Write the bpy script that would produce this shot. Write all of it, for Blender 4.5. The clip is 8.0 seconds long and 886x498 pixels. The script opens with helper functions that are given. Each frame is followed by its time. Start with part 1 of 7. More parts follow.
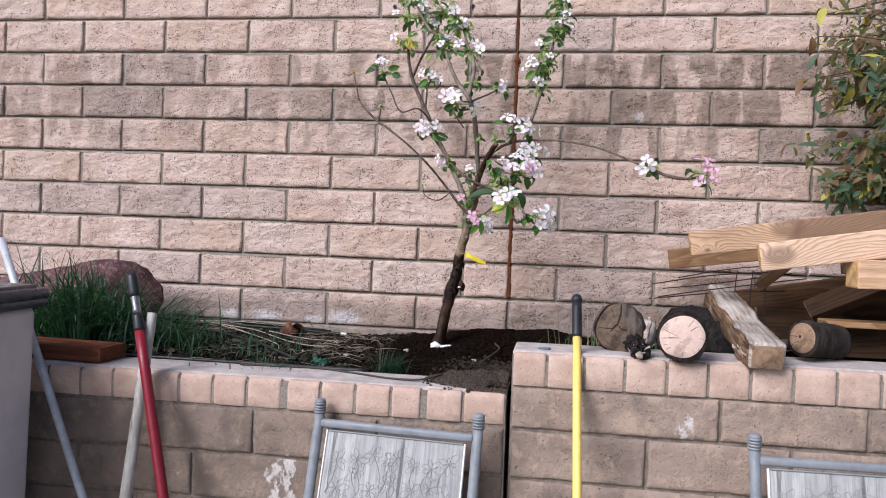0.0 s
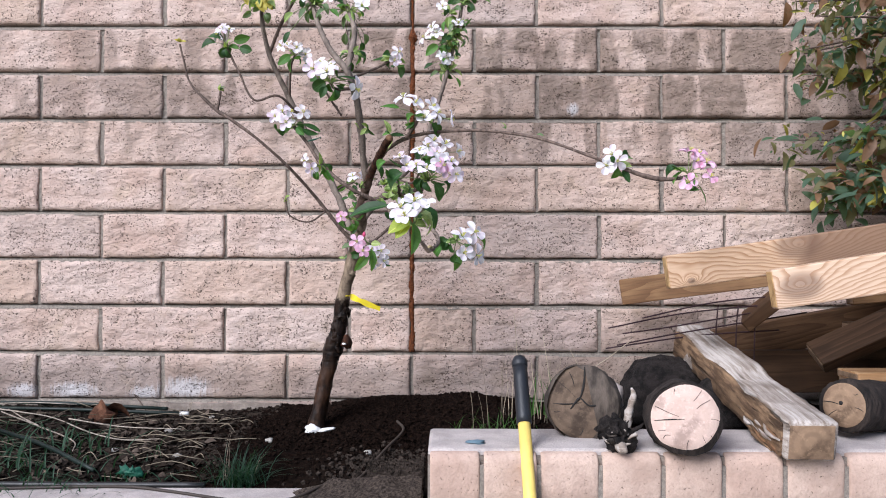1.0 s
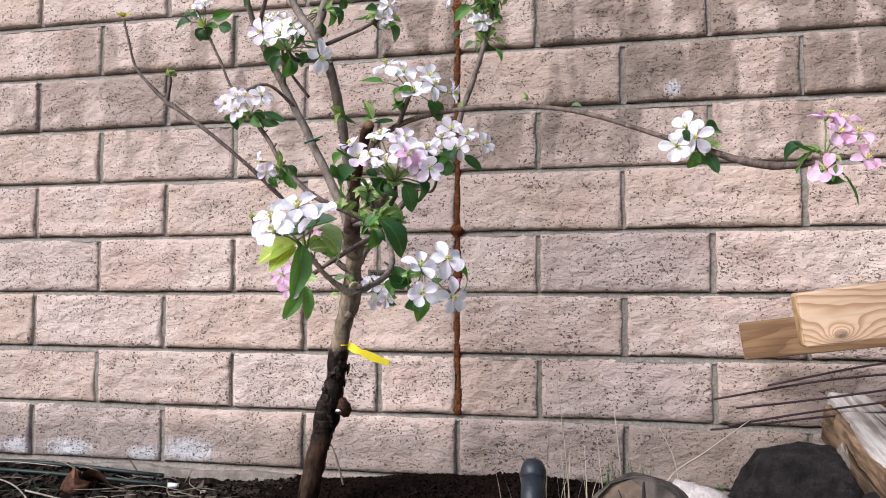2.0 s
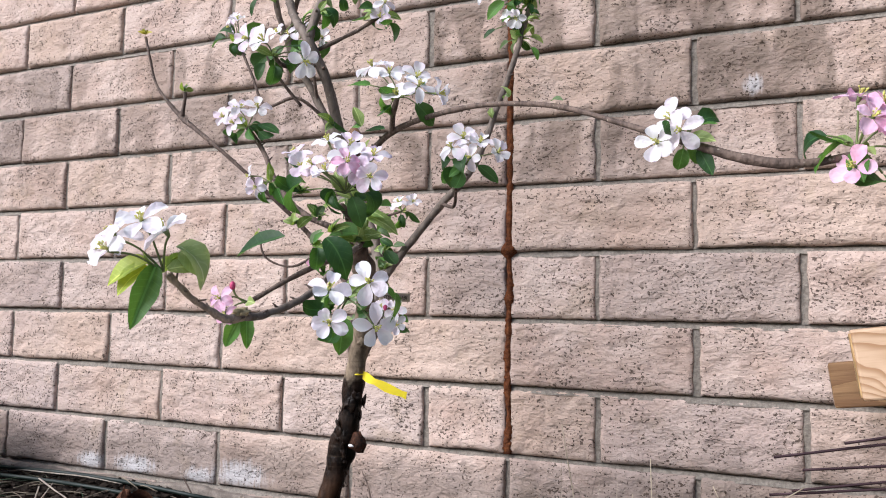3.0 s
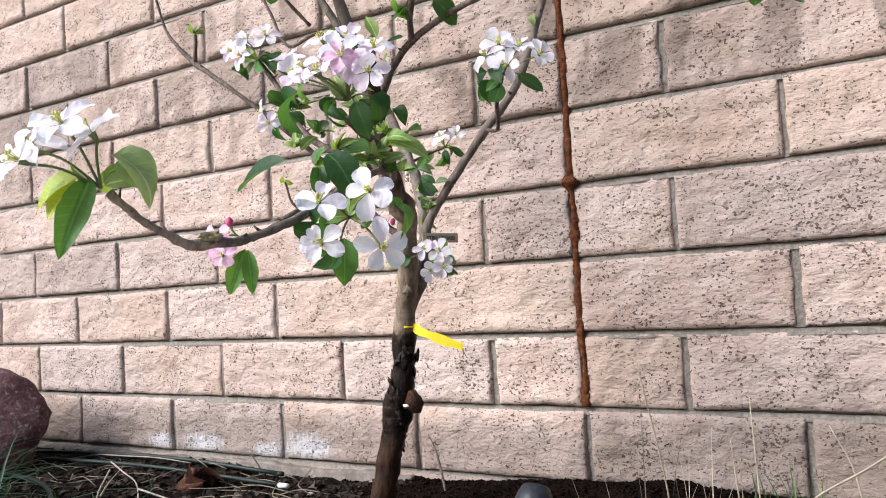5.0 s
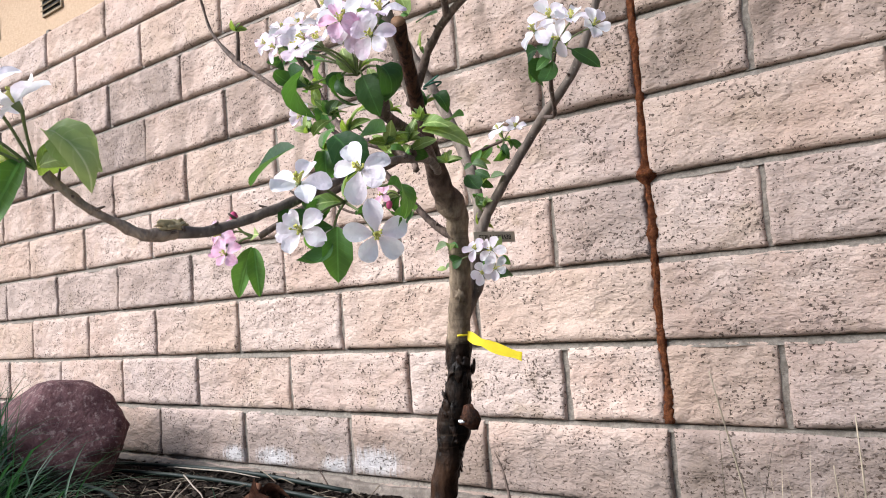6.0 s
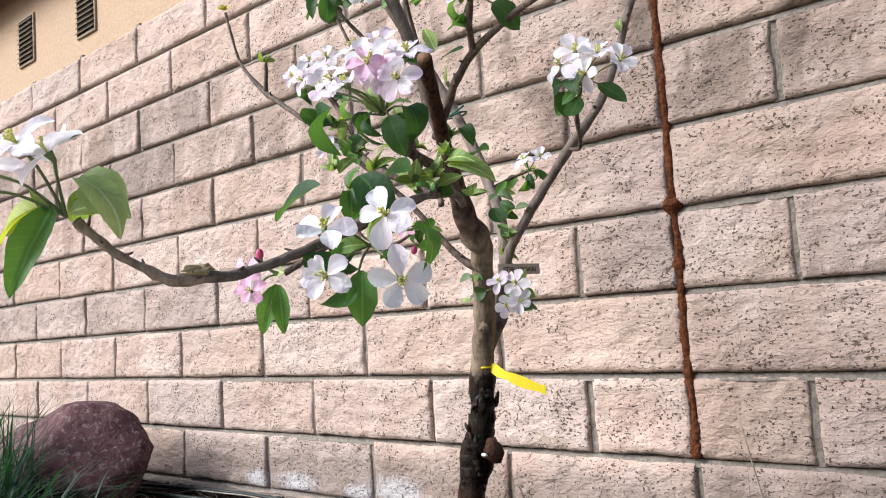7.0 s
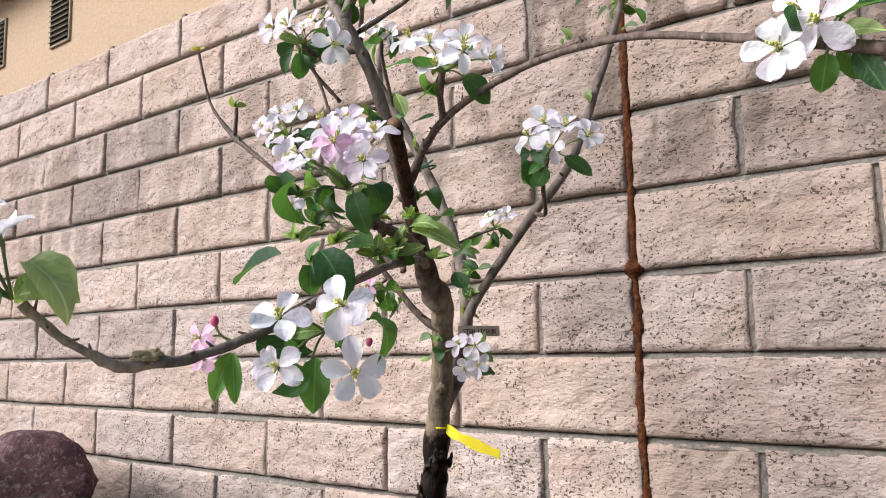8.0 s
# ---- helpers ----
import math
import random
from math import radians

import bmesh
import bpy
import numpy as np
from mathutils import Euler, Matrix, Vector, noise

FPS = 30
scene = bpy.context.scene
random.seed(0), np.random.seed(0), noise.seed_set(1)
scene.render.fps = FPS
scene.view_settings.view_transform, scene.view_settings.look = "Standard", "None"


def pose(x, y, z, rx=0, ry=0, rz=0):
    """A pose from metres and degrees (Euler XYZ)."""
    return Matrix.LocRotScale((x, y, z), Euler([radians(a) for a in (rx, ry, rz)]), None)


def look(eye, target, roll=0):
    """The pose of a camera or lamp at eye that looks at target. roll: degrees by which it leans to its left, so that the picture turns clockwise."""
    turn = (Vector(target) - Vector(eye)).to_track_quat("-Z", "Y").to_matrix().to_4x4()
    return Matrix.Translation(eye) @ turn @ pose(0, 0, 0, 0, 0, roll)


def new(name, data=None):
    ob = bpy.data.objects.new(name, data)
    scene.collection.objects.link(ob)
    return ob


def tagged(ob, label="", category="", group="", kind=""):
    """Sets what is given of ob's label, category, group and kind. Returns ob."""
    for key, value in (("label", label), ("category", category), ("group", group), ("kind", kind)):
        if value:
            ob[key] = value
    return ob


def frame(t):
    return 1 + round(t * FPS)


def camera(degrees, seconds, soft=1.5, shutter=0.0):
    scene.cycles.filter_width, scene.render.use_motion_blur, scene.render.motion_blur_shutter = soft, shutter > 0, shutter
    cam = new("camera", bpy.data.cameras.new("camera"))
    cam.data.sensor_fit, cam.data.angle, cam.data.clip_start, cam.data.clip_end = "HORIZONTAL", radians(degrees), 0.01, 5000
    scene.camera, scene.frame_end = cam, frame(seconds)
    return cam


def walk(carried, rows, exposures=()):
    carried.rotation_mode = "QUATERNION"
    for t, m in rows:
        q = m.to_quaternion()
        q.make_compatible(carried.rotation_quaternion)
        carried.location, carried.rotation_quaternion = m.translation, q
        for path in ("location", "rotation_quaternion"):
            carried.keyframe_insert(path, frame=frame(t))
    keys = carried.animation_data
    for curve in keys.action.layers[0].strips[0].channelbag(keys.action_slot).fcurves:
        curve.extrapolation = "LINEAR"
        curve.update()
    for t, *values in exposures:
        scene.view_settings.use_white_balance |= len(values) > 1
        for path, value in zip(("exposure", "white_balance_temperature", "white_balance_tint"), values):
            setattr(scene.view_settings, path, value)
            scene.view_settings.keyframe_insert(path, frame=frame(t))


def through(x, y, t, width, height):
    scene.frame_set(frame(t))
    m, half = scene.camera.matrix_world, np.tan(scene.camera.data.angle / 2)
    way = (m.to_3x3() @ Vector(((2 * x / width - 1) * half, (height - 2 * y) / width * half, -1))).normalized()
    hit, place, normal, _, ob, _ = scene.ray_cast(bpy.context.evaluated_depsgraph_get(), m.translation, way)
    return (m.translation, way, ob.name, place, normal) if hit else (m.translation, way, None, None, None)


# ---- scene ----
cam = camera(60.3, 8.0, soft=1.0)
PATH = [
    (0, (0.203, -3.313, 1.342), (-0.094, -1.336, 1.294), 2.0),
    (0.5, (0.115, -2.899, 1.348), (0.022, -0.902, 1.356), 0.9),
    (1, (0.121, -2.487, 1.357), (0.105, -0.487, 1.385), 0.1),
    (1.5, (0.232, -2.13, 1.371), (0.059, -0.138, 1.423), -0.2),
    (3, (0.559, -1.66, 1.39), (-0.24, 0.168, 1.535), 0.8),
    (3.5, (0.623, -1.637, 1.343), (-0.261, 0.153, 1.461), 0.0),
    (4, (0.603, -1.619, 1.337), (-0.304, 0.161, 1.426), -1.3),
    (4.5, (0.543, -1.574, 1.342), (-0.376, 0.201, 1.414), -2.7),
    (6, (0.537, -1.36, 1.317), (-0.664, 0.234, 1.445), -4.5),
    (6.5, (0.537, -1.364, 1.329), (-0.712, 0.191, 1.483), -4.4),
    (7, (0.537, -1.359, 1.336), (-0.708, 0.196, 1.518), -3.9),
    (7.5, (0.56, -1.347, 1.355), (-0.652, 0.229, 1.571), -2.8),
    (8, (0.546, -1.357, 1.383), (-0.623, 0.247, 1.632), -1.2),
]
walk(cam, [(t, look(eye, target, roll)) for t, eye, target, roll in PATH],
     [(0.0, 0.19, 5830, 16), (0.5, 0.26, 5700, 15), (1.0, 0.33, 5650, 14), (1.5, 0.36, 5700, 13), (3.0, 0.42, 5800, 12), (3.5, 0.45, 5860, 12), (4.5, 0.63, 5850, 10), (6.5, 0.69, 5900, 10), (8.0, 0.50, 5950, 10)])

# ---- light ----
SUN_FROM = Vector((-0.52, -0.70, 0.66)).normalized()
world = bpy.data.worlds.new("sky")
scene.world = world
world.use_nodes = True
wn = world.node_tree
sky = wn.nodes.new("ShaderNodeTexSky")
sky.sky_type, sky.sun_disc = "NISHITA", False
sky.sun_elevation = math.asin(SUN_FROM.z)
sky.sun_rotation = math.atan2(SUN_FROM.x, SUN_FROM.y)
sky.dust_density = 3.0
wn.links.new(sky.outputs[0], wn.nodes["Background"].inputs[0])
wn.nodes["Background"].inputs[1].default_value = 0.10
sun = new("sun", bpy.data.lights.new("sun", "SUN"))
sun.data.energy, sun.data.angle, sun.data.color = 3.7, radians(32), (1.0, 0.96, 0.91)
sun.matrix_world = look(SUN_FROM * 8, (0, 0, 0))


# ---- material tools ----
class Mat:
    """A node material under construction; sockets or numbers go in, sockets come out."""

    def __init__(self, name, rough=0.8, metal=0.0, spec=0.4):
        self.m = bpy.data.materials.new(name)
        self.m.use_nodes = True
        self.t = self.m.node_tree
        self.b = self.t.nodes["Principled BSDF"]
        self.b.inputs["Roughness"].default_value = rough
        self.b.inputs["Metallic"].default_value = metal
        self.b.inputs["Specular IOR Level"].default_value = spec
        self.pos = self.node("ShaderNodeNewGeometry").outputs["Position"]
        self.obj = self.node("ShaderNodeTexCoord").outputs["Object"]

    def node(self, kind):
        return self.t.nodes.new(kind)

    def put(self, value, socket):
        if isinstance(value, bpy.types.NodeSocket):
            self.t.links.new(value, socket)
        elif isinstance(value, (tuple, list)) and len(value) == 3 and socket.type == "RGBA":
            socket.default_value = (*value, 1)
        else:
            socket.default_value = value

    def scaled(self, v, s):
        n = self.node("ShaderNodeMapping")
        self.put(v, n.inputs[0])
        n.inputs["Scale"].default_value = s
        return n.outputs[0]

    def noise(self, v, scale, detail=4.0, rough=0.55, warp=0.0):
        n = self.node("ShaderNodeTexNoise")
        self.put(v, n.inputs["Vector"])
        n.inputs["Scale"].default_value, n.inputs["Detail"].default_value = scale, detail
        n.inputs["Roughness"].default_value, n.inputs["Distortion"].default_value = rough, warp
        return n.outputs[0]

    def voronoi(self, v, scale, feature="F1"):
        n = self.node("ShaderNodeTexVoronoi")
        n.feature = feature
        self.put(v, n.inputs["Vector"])
        n.inputs["Scale"].default_value = scale
        return n.outputs[0]

    def ramp(self, f, a, b, lo=0.0, hi=1.0):
        n = self.node("ShaderNodeMapRange")
        n.interpolation_type = "SMOOTHSTEP"
        self.put(f, n.inputs[0])
        for i, x in enumerate((a, b, lo, hi)):
            n.inputs[i + 1].default_value = x
        return n.outputs[0]

    def math(self, op, a, b=0.0):
        n = self.node("ShaderNodeMath")
        n.operation = op
        self.put(a, n.inputs[0])
        self.put(b, n.inputs[1])
        return n.outputs[0]

    def mix(self, f, a, b, mode="MIX"):
        n = self.node("ShaderNodeMix")
        n.data_type, n.blend_type = "RGBA", mode
        self.put(f, n.inputs[0])
        self.put(a, n.inputs[6])
        self.put(b, n.inputs[7])
        return n.outputs[2]

    def axis(self, v, i):
        n = self.node("ShaderNodeSeparateXYZ")
        self.put(v, n.inputs[0])
        return n.outputs[i]

    def chance(self):
        return self.node("ShaderNodeObjectInfo").outputs["Random"]

    def island(self):
        return self.node("ShaderNodeNewGeometry").outputs["Random Per Island"]

    def bump(self, h, depth, before=None):
        n = self.node("ShaderNodeBump")
        n.inputs["Distance"].default_value = depth
        self.put(h, n.inputs["Height"])
        if before is not None:
            self.put(before, n.inputs["Normal"])
        return n.outputs[0]

    def done(self, colour, normal=None, rough=None):
        self.put(colour, self.b.inputs["Base Color"])
        if normal is not None:
            self.put(normal, self.b.inputs["Normal"])
        if rough is not None:
            self.put(rough, self.b.inputs["Roughness"])
        return self.m


def window(m, v, a, b, soft):
    """1 where v lies between a and b."""
    return m.math("MULTIPLY", m.ramp(v, a - soft, a + soft), m.ramp(v, b - soft, b + soft, 1.0, 0.0))


# white lime blooms on the wall: x, z, half width, half height
SALT = [(-1.262, 0.928, 0.05, 0.024), (-1.10, 0.928, 0.075, 0.028), (-0.868, 0.920, 0.05, 0.024), (-0.735, 0.938, 0.085, 0.034), (0.523, 1.846, 0.018, 0.020)]


def block_material():
    m = Mat("slumpstone", 0.92, spec=0.2)
    x, z = m.axis(m.pos, 0), m.axis(m.pos, 2)
    luck = m.chance()
    tone = m.noise(m.pos, 6.0, 4, 0.6)
    c = m.mix(m.ramp(tone, 0.3, 0.7), (0.474, 0.346, 0.282), (0.602, 0.477, 0.410))
    # each block has its own cast: peach, rose, ochre or greyish
    c = m.mix(m.ramp(luck, 0.55, 1.0, 0.0, 0.55), c, (0.512, 0.419, 0.374))
    c = m.mix(m.ramp(luck, 0.0, 0.32, 0.55, 0.0), c, (0.486, 0.362, 0.278))
    c = m.mix(m.ramp(m.noise(m.pos, 2.3, 2), 0.50, 0.70, 0.0, 0.45), c, (0.486, 0.394, 0.365))
    c = m.mix(m.ramp(m.noise(m.pos, 9.0, 3, 0.6), 0.55, 0.70, 0.0, 0.45), c, (0.422, 0.320, 0.230))
    c = m.mix(m.ramp(m.noise(m.pos, 200.0, 5, 0.7), 0.46, 0.70, 0.0, 0.28), c, (0.262, 0.186, 0.145))
    torn = m.noise(m.scaled(m.pos, (0.85, 1, 1.2)), 46.0, 4, 0.52, 0.25)
    c = m.mix(m.ramp(torn, 0.57, 0.72, 0.0, 0.18), c, (0.277, 0.198, 0.152))
    # rain streaks on the upper courses: soft upright bands, another pattern on each course and block
    course = m.math("FLOOR", m.math("MULTIPLY", m.math("SUBTRACT", z, 0.9), 1 / 0.1524))
    shifted = m.node("ShaderNodeCombineXYZ")
    m.put(m.math("ADD", m.math("MULTIPLY", x, 10.0), m.math("ADD", m.math("MULTIPLY", course, 13.7), m.math("MULTIPLY", luck, 9.0))), shifted.inputs[0])
    m.put(m.math("MULTIPLY", z, 3.4), shifted.inputs[2])
    bands = m.noise(shifted.outputs[0], 1.0, 3, 0.5, 0.25)
    stain = m.ramp(m.math("ADD", bands, m.math("MULTIPLY", luck, 0.16)), 0.53, 0.63)
    stain = m.math("MULTIPLY", stain, m.ramp(m.noise(m.pos, 24.0, 4, 0.6), 0.28, 0.60, 0.55, 1.0))
    band = m.math("MULTIPLY", window(m, z, 1.67, 2.12, 0.03), m.ramp(z, 1.64, 1.84, 0.55, 1.0))
    band = m.math("MULTIPLY", band, m.ramp(x, -1.3, -0.2, 0.55, 1.0))
    c = m.mix(m.math("MULTIPLY", m.math("MULTIPLY", band, stain), 0.84), c, (0.160, 0.121, 0.095))
    c = m.mix(m.math("MULTIPLY", band, 0.24), c, (0.238, 0.178, 0.139))
    # some blocks weathered grey, most of all beside the rusty joint
    low = window(m, z, 1.36, 2.2, 0.08)
    blot = m.ramp(m.noise(m.pos, 4.5, 4, 0.55), 0.36, 0.58, 0.35, 1.0)
    some = m.ramp(m.math("ADD", luck, m.math("MULTIPLY", window(m, x, -0.35, 0.75, 0.15), 0.14)), 0.80, 0.86)
    c = m.mix(m.math("MULTIPLY", m.math("MULTIPLY", some, low), m.math("MULTIPLY", blot, 0.42)), c, (0.238, 0.188, 0.162))
    # lime bloom and soil splash on the lowest course
    brushed = m.noise(m.scaled(m.pos, (120.0, 1.0, 24.0)), 1.0, 4, 0.6)
    salt = 0.0
    for sx, sz, wx, wz in SALT:
        dx, dz = m.math("MULTIPLY", m.math("SUBTRACT", x, sx), 1 / wx), m.math("MULTIPLY", m.math("SUBTRACT", z, sz), 1 / wz)
        near = m.math("SQRT", m.math("ADD", m.math("MULTIPLY", dx, dx), m.math("MULTIPLY", dz, dz)))
        salt = m.math("MAXIMUM", salt, m.ramp(m.math("ADD", near, m.math("MULTIPLY", m.math("SUBTRACT", brushed, 0.5), 2.2)), 0.35, 1.35, 1.0, 0.0))
    rise = m.math("MULTIPLY", window(m, x, 0.30, 1.4, 0.12), 0.075)
    damp = m.math("MULTIPLY", m.ramp(m.math("SUBTRACT", m.math("ADD", z, m.math("MULTIPLY", m.noise(m.pos, 7.0, 4), 0.16)), rise), 1.04, 1.15, 1.0, 0.0), 0.58)
    c = m.mix(damp, c, (0.165, 0.133, 0.112))
    c = m.mix(m.math("MULTIPLY", salt, 0.62), c, (0.58, 0.575, 0.585))
    # pits and short tears, clustered, more of them on some blocks
    v = m.scaled(m.pos, (0.85, 1.0, 1.12))
    clump = m.math("ADD", m.ramp(m.noise(m.pos, 13.0, 3, 0.6), 0.36, 0.68, 0.0, 0.10), m.math("MULTIPLY", luck, 0.018))
    pit = m.ramp(m.math("ADD", m.noise(v, 175.0, 1, 0.5, 0.1), clump), 0.708, 0.722)
    small = m.ramp(m.math("ADD", m.noise(v, 290.0, 1, 0.5, 0.2), clump), 0.735, 0.755)
    c = m.mix(m.math("MULTIPLY", m.math("MAXIMUM", pit, m.math("MULTIPLY", small, 0.7)), 0.80), c, (0.055, 0.036, 0.026))
    n = m.bump(m.math("MAXIMUM", pit, small), -0.005)
    n = m.bump(torn, 0.0075, n)
    n = m.bump(m.noise(m.scaled(m.pos, (0.7, 1, 1.3)), 120.0, 3, 0.55), 0.0032, n)
    n = m.bump(m.noise(m.pos, 300.0, 3, 0.6), 0.0018, n)
    return m.done(c, n)


def rough_material(name, a, b, scale=30.0, depth=0.004, rough=0.9, fine=300.0, spec=0.25):
    m = Mat(name, rough, spec=spec)
    f = m.ramp(m.noise(m.pos, scale, 5, 0.65), 0.32, 0.68)
    c = m.mix(f, a, b)
    c = m.mix(m.ramp(m.noise(m.pos, fine, 2), 0.4, 0.7, 0.0, 0.4), c, tuple(0.65 * k for k in a))
    n = m.bump(m.noise(m.pos, scale * 1.6, 5, 0.6), depth)
    n = m.bump(m.noise(m.pos, fine, 3, 0.7), depth * 0.5, n)
    return m.done(c, n)


def retaining_material(name="retaining_block", k=1.0):
    m = Mat(name, 0.93, spec=0.2)
    tone = m.noise(m.pos, 6.0, 4)
    c = m.mix(m.ramp(tone, 0.3, 0.7), tuple(k * q for q in (0.140, 0.110, 0.091)), tuple(k * q for q in (0.26, 0.205, 0.167)))
    c = m.mix(m.math("MULTIPLY", m.chance(), 0.5), c, tuple(k * q for q in (0.28, 0.215, 0.168)))
    c = m.mix(m.ramp(m.noise(m.pos, 17.0, 5, 0.65), 0.50, 0.66, 0.0, 0.55), c, tuple(k * q for q in (0.36, 0.27, 0.20)))
    c = m.mix(m.ramp(m.noise(m.scaled(m.pos, (1, 1, 0.6)), 8.0, 4, 0.6), 0.54, 0.68, 0.0, 0.6), c, tuple(k * q for q in (0.115, 0.092, 0.08)))
    c = m.mix(m.ramp(m.noise(m.pos, 240.0, 3), 0.4, 0.7, 0.0, 0.4), c, tuple(k * q for q in (0.20, 0.15, 0.12)))
    x, z = m.axis(m.pos, 0), m.axis(m.pos, 2)
    splash = m.math("MAXIMUM", m.math("MULTIPLY", window(m, x, 0.565, 0.625, 0.025), window(m, z, 0.73, 0.83, 0.03)), m.math("MULTIPLY", window(m, x, -0.68, -0.58, 0.03), window(m, z, 0.44, 0.63, 0.04)))
    salt = m.ramp(m.math("ADD", m.noise(m.scaled(m.pos, (2.2, 1, 1.4)), 9.0, 6, 0.75), m.math("MULTIPLY", splash, 0.23)), 0.66, 0.74)
    c = m.mix(m.math("MULTIPLY", salt, 0.72), c, (0.62, 0.60, 0.58))
    v = m.scaled(m.pos, (0.75, 1.0, 1.35))
    pit = m.ramp(m.math("ADD", m.noise(v, 190.0, 2, 0.5, 0.6), m.ramp(m.noise(m.pos, 14.0, 2), 0.4, 0.7, 0.0, 0.07)), 0.69, 0.74)
    c = m.mix(m.math("MULTIPLY", pit, 0.6), c, (0.10, 0.07, 0.055))
    n = m.bump(m.noise(m.pos, 45.0, 6, 0.7), 0.009)
    n = m.bump(pit, -0.004, n)
    return m.done(c, n)


def cap_material():
    m = Mat("cap_brick", 0.92, spec=0.2)
    c = m.mix(m.ramp(m.noise(m.pos, 12.0, 4, 0.6), 0.3, 0.7), (0.40, 0.292, 0.232), (0.56, 0.43, 0.35))
    c = m.mix(m.math("MULTIPLY", m.chance(), 0.4), c, (0.44, 0.30, 0.235))
    c = m.mix(m.ramp(m.noise(m.pos, 230.0, 3), 0.4, 0.7, 0.0, 0.35), c, (0.33, 0.24, 0.19))
    pit = m.ramp(m.noise(m.pos, 210.0, 2, 0.5, 0.5), 0.69, 0.74)
    c = m.mix(m.math("MULTIPLY", pit, 0.7), c, (0.11, 0.075, 0.055))
    n = m.bump(m.noise(m.pos, 60.0, 5, 0.6), 0.004)
    return m.done(c, m.bump(pit, -0.004, n))


def bark_material(name, a, b, rough=0.8, scale=55.0, depth=0.004, dots=0.45):
    m = Mat(name, rough, spec=0.3)
    v = m.scaled(m.pos, (1.0, 1.0, 0.45))
    c = m.mix(m.ramp(m.noise(v, scale, 5, 0.65), 0.3, 0.7), a, b)
    c = m.mix(m.ramp(m.noise(m.pos, 14.0, 3), 0.5, 0.75, 0.0, 0.5), c, tuple(0.55 * k for k in a))
    spots = m.ramp(m.voronoi(m.pos, 120.0), 0.08, 0.2, 1.0, 0.0)
    c = m.mix(m.math("MULTIPLY", spots, dots), c, (0.42, 0.36, 0.29))
    n = m.bump(m.noise(v, scale * 1.3, 4, 0.6), depth)
    return m.done(c, n)


def trunk_material():
    """Grey bark; the lowest part is stained nearly black, with an uneven edge."""
    m = Mat("trunk_bark", 0.72, spec=0.15)
    z = m.axis(m.pos, 2)
    v = m.scaled(m.pos, (1.0, 1.0, 0.5))
    grey = m.mix(m.ramp(m.noise(v, 60.0, 5, 0.65), 0.3, 0.7), (0.11, 0.082, 0.058), (0.29, 0.225, 0.155))
    tan = m.mix(m.ramp(m.noise(v, 45.0, 4), 0.35, 0.65), (0.008, 0.0045, 0.003), (0.044, 0.022, 0.012))
    dark = m.mix(m.ramp(m.noise(v, 50.0, 4), 0.35, 0.65), (0.003, 0.002, 0.0016), (0.017, 0.009, 0.0055))
    zz = m.math("ADD", z, m.math("MULTIPLY", m.noise(m.pos, 26.0, 4), 0.09))
    c = m.mix(m.ramp(zz, 1.290, 1.305), dark, grey)
    ring = m.noise(m.scaled(m.pos, (0.3, 0.3, 6.0)), 26.0, 3)
    upper = m.mix(m.ramp(m.noise(v, 70.0, 5), 0.35, 0.65), (0.040, 0.025, 0.018), (0.125, 0.085, 0.065))
    c = m.mix(m.ramp(ring, 0.55, 0.70, 0.0, 0.5), c, (0.05, 0.036, 0.026))
    c = m.mix(m.ramp(zz, 1.485, 1.515), c, upper)
    peeled = m.mix(m.ramp(m.noise(m.scaled(m.pos, (1.0, 1.0, 0.12)), 160.0, 4), 0.4, 0.65), (0.060, 0.026, 0.014), (0.014, 0.007, 0.005))
    c = m.mix(m.ramp(zz, 1.600, 1.622), c, peeled)
    c = m.mix(m.ramp(zz, 1.08, 1.13, 1.0, 0.0), c, tan)
    n = m.bump(m.noise(v, 70.0, 5, 0.65), 0.005)
    return m.done(c, n, m.ramp(zz, 1.290, 1.305, 0.40, 0.75))


def leaf_material(name, a, b, through, veins=False):
    m = Mat(name, 0.52, spec=0.32)
    c = m.mix(m.chance(), a, b)
    if veins:
        x, y = m.axis(m.obj, 0), m.math("ABSOLUTE", m.axis(m.obj, 1))
        rib = m.ramp(y, 0.0004, 0.0012, 1.0, 0.0)
        side = m.math("SINE", m.math("MULTIPLY", m.math("SUBTRACT", x, m.math("MULTIPLY", y, 0.8)), 950.0))
        side = m.math("MULTIPLY", m.ramp(side, 0.80, 1.0), 0.25)
        c = m.mix(m.math("MULTIPLY", m.math("MAXIMUM", rib, side), 0.6), c, tuple(min(1.0, 2.6 * k) for k in b))
    c = m.mix(m.ramp(m.noise(m.pos, 60.0, 3), 0.35, 0.7, 0.0, 0.4), c, tuple(0.6 * k for k in a))
    n = m.bump(m.noise(m.obj, 190.0, 2), 0.0008)
    m.done(c, n)
    tr = m.node("ShaderNodeBsdfTranslucent")
    tr.inputs[0].default_value = (*through, 1)
    add = m.node("ShaderNodeMixShader")
    add.inputs[0].default_value = 0.30
    m.t.links.new(m.b.outputs[0], add.inputs[1])
    m.t.links.new(tr.outputs[0], add.inputs[2])
    m.t.links.new(add.outputs[0], m.t.nodes["Material Output"].inputs[0])
    return m.m


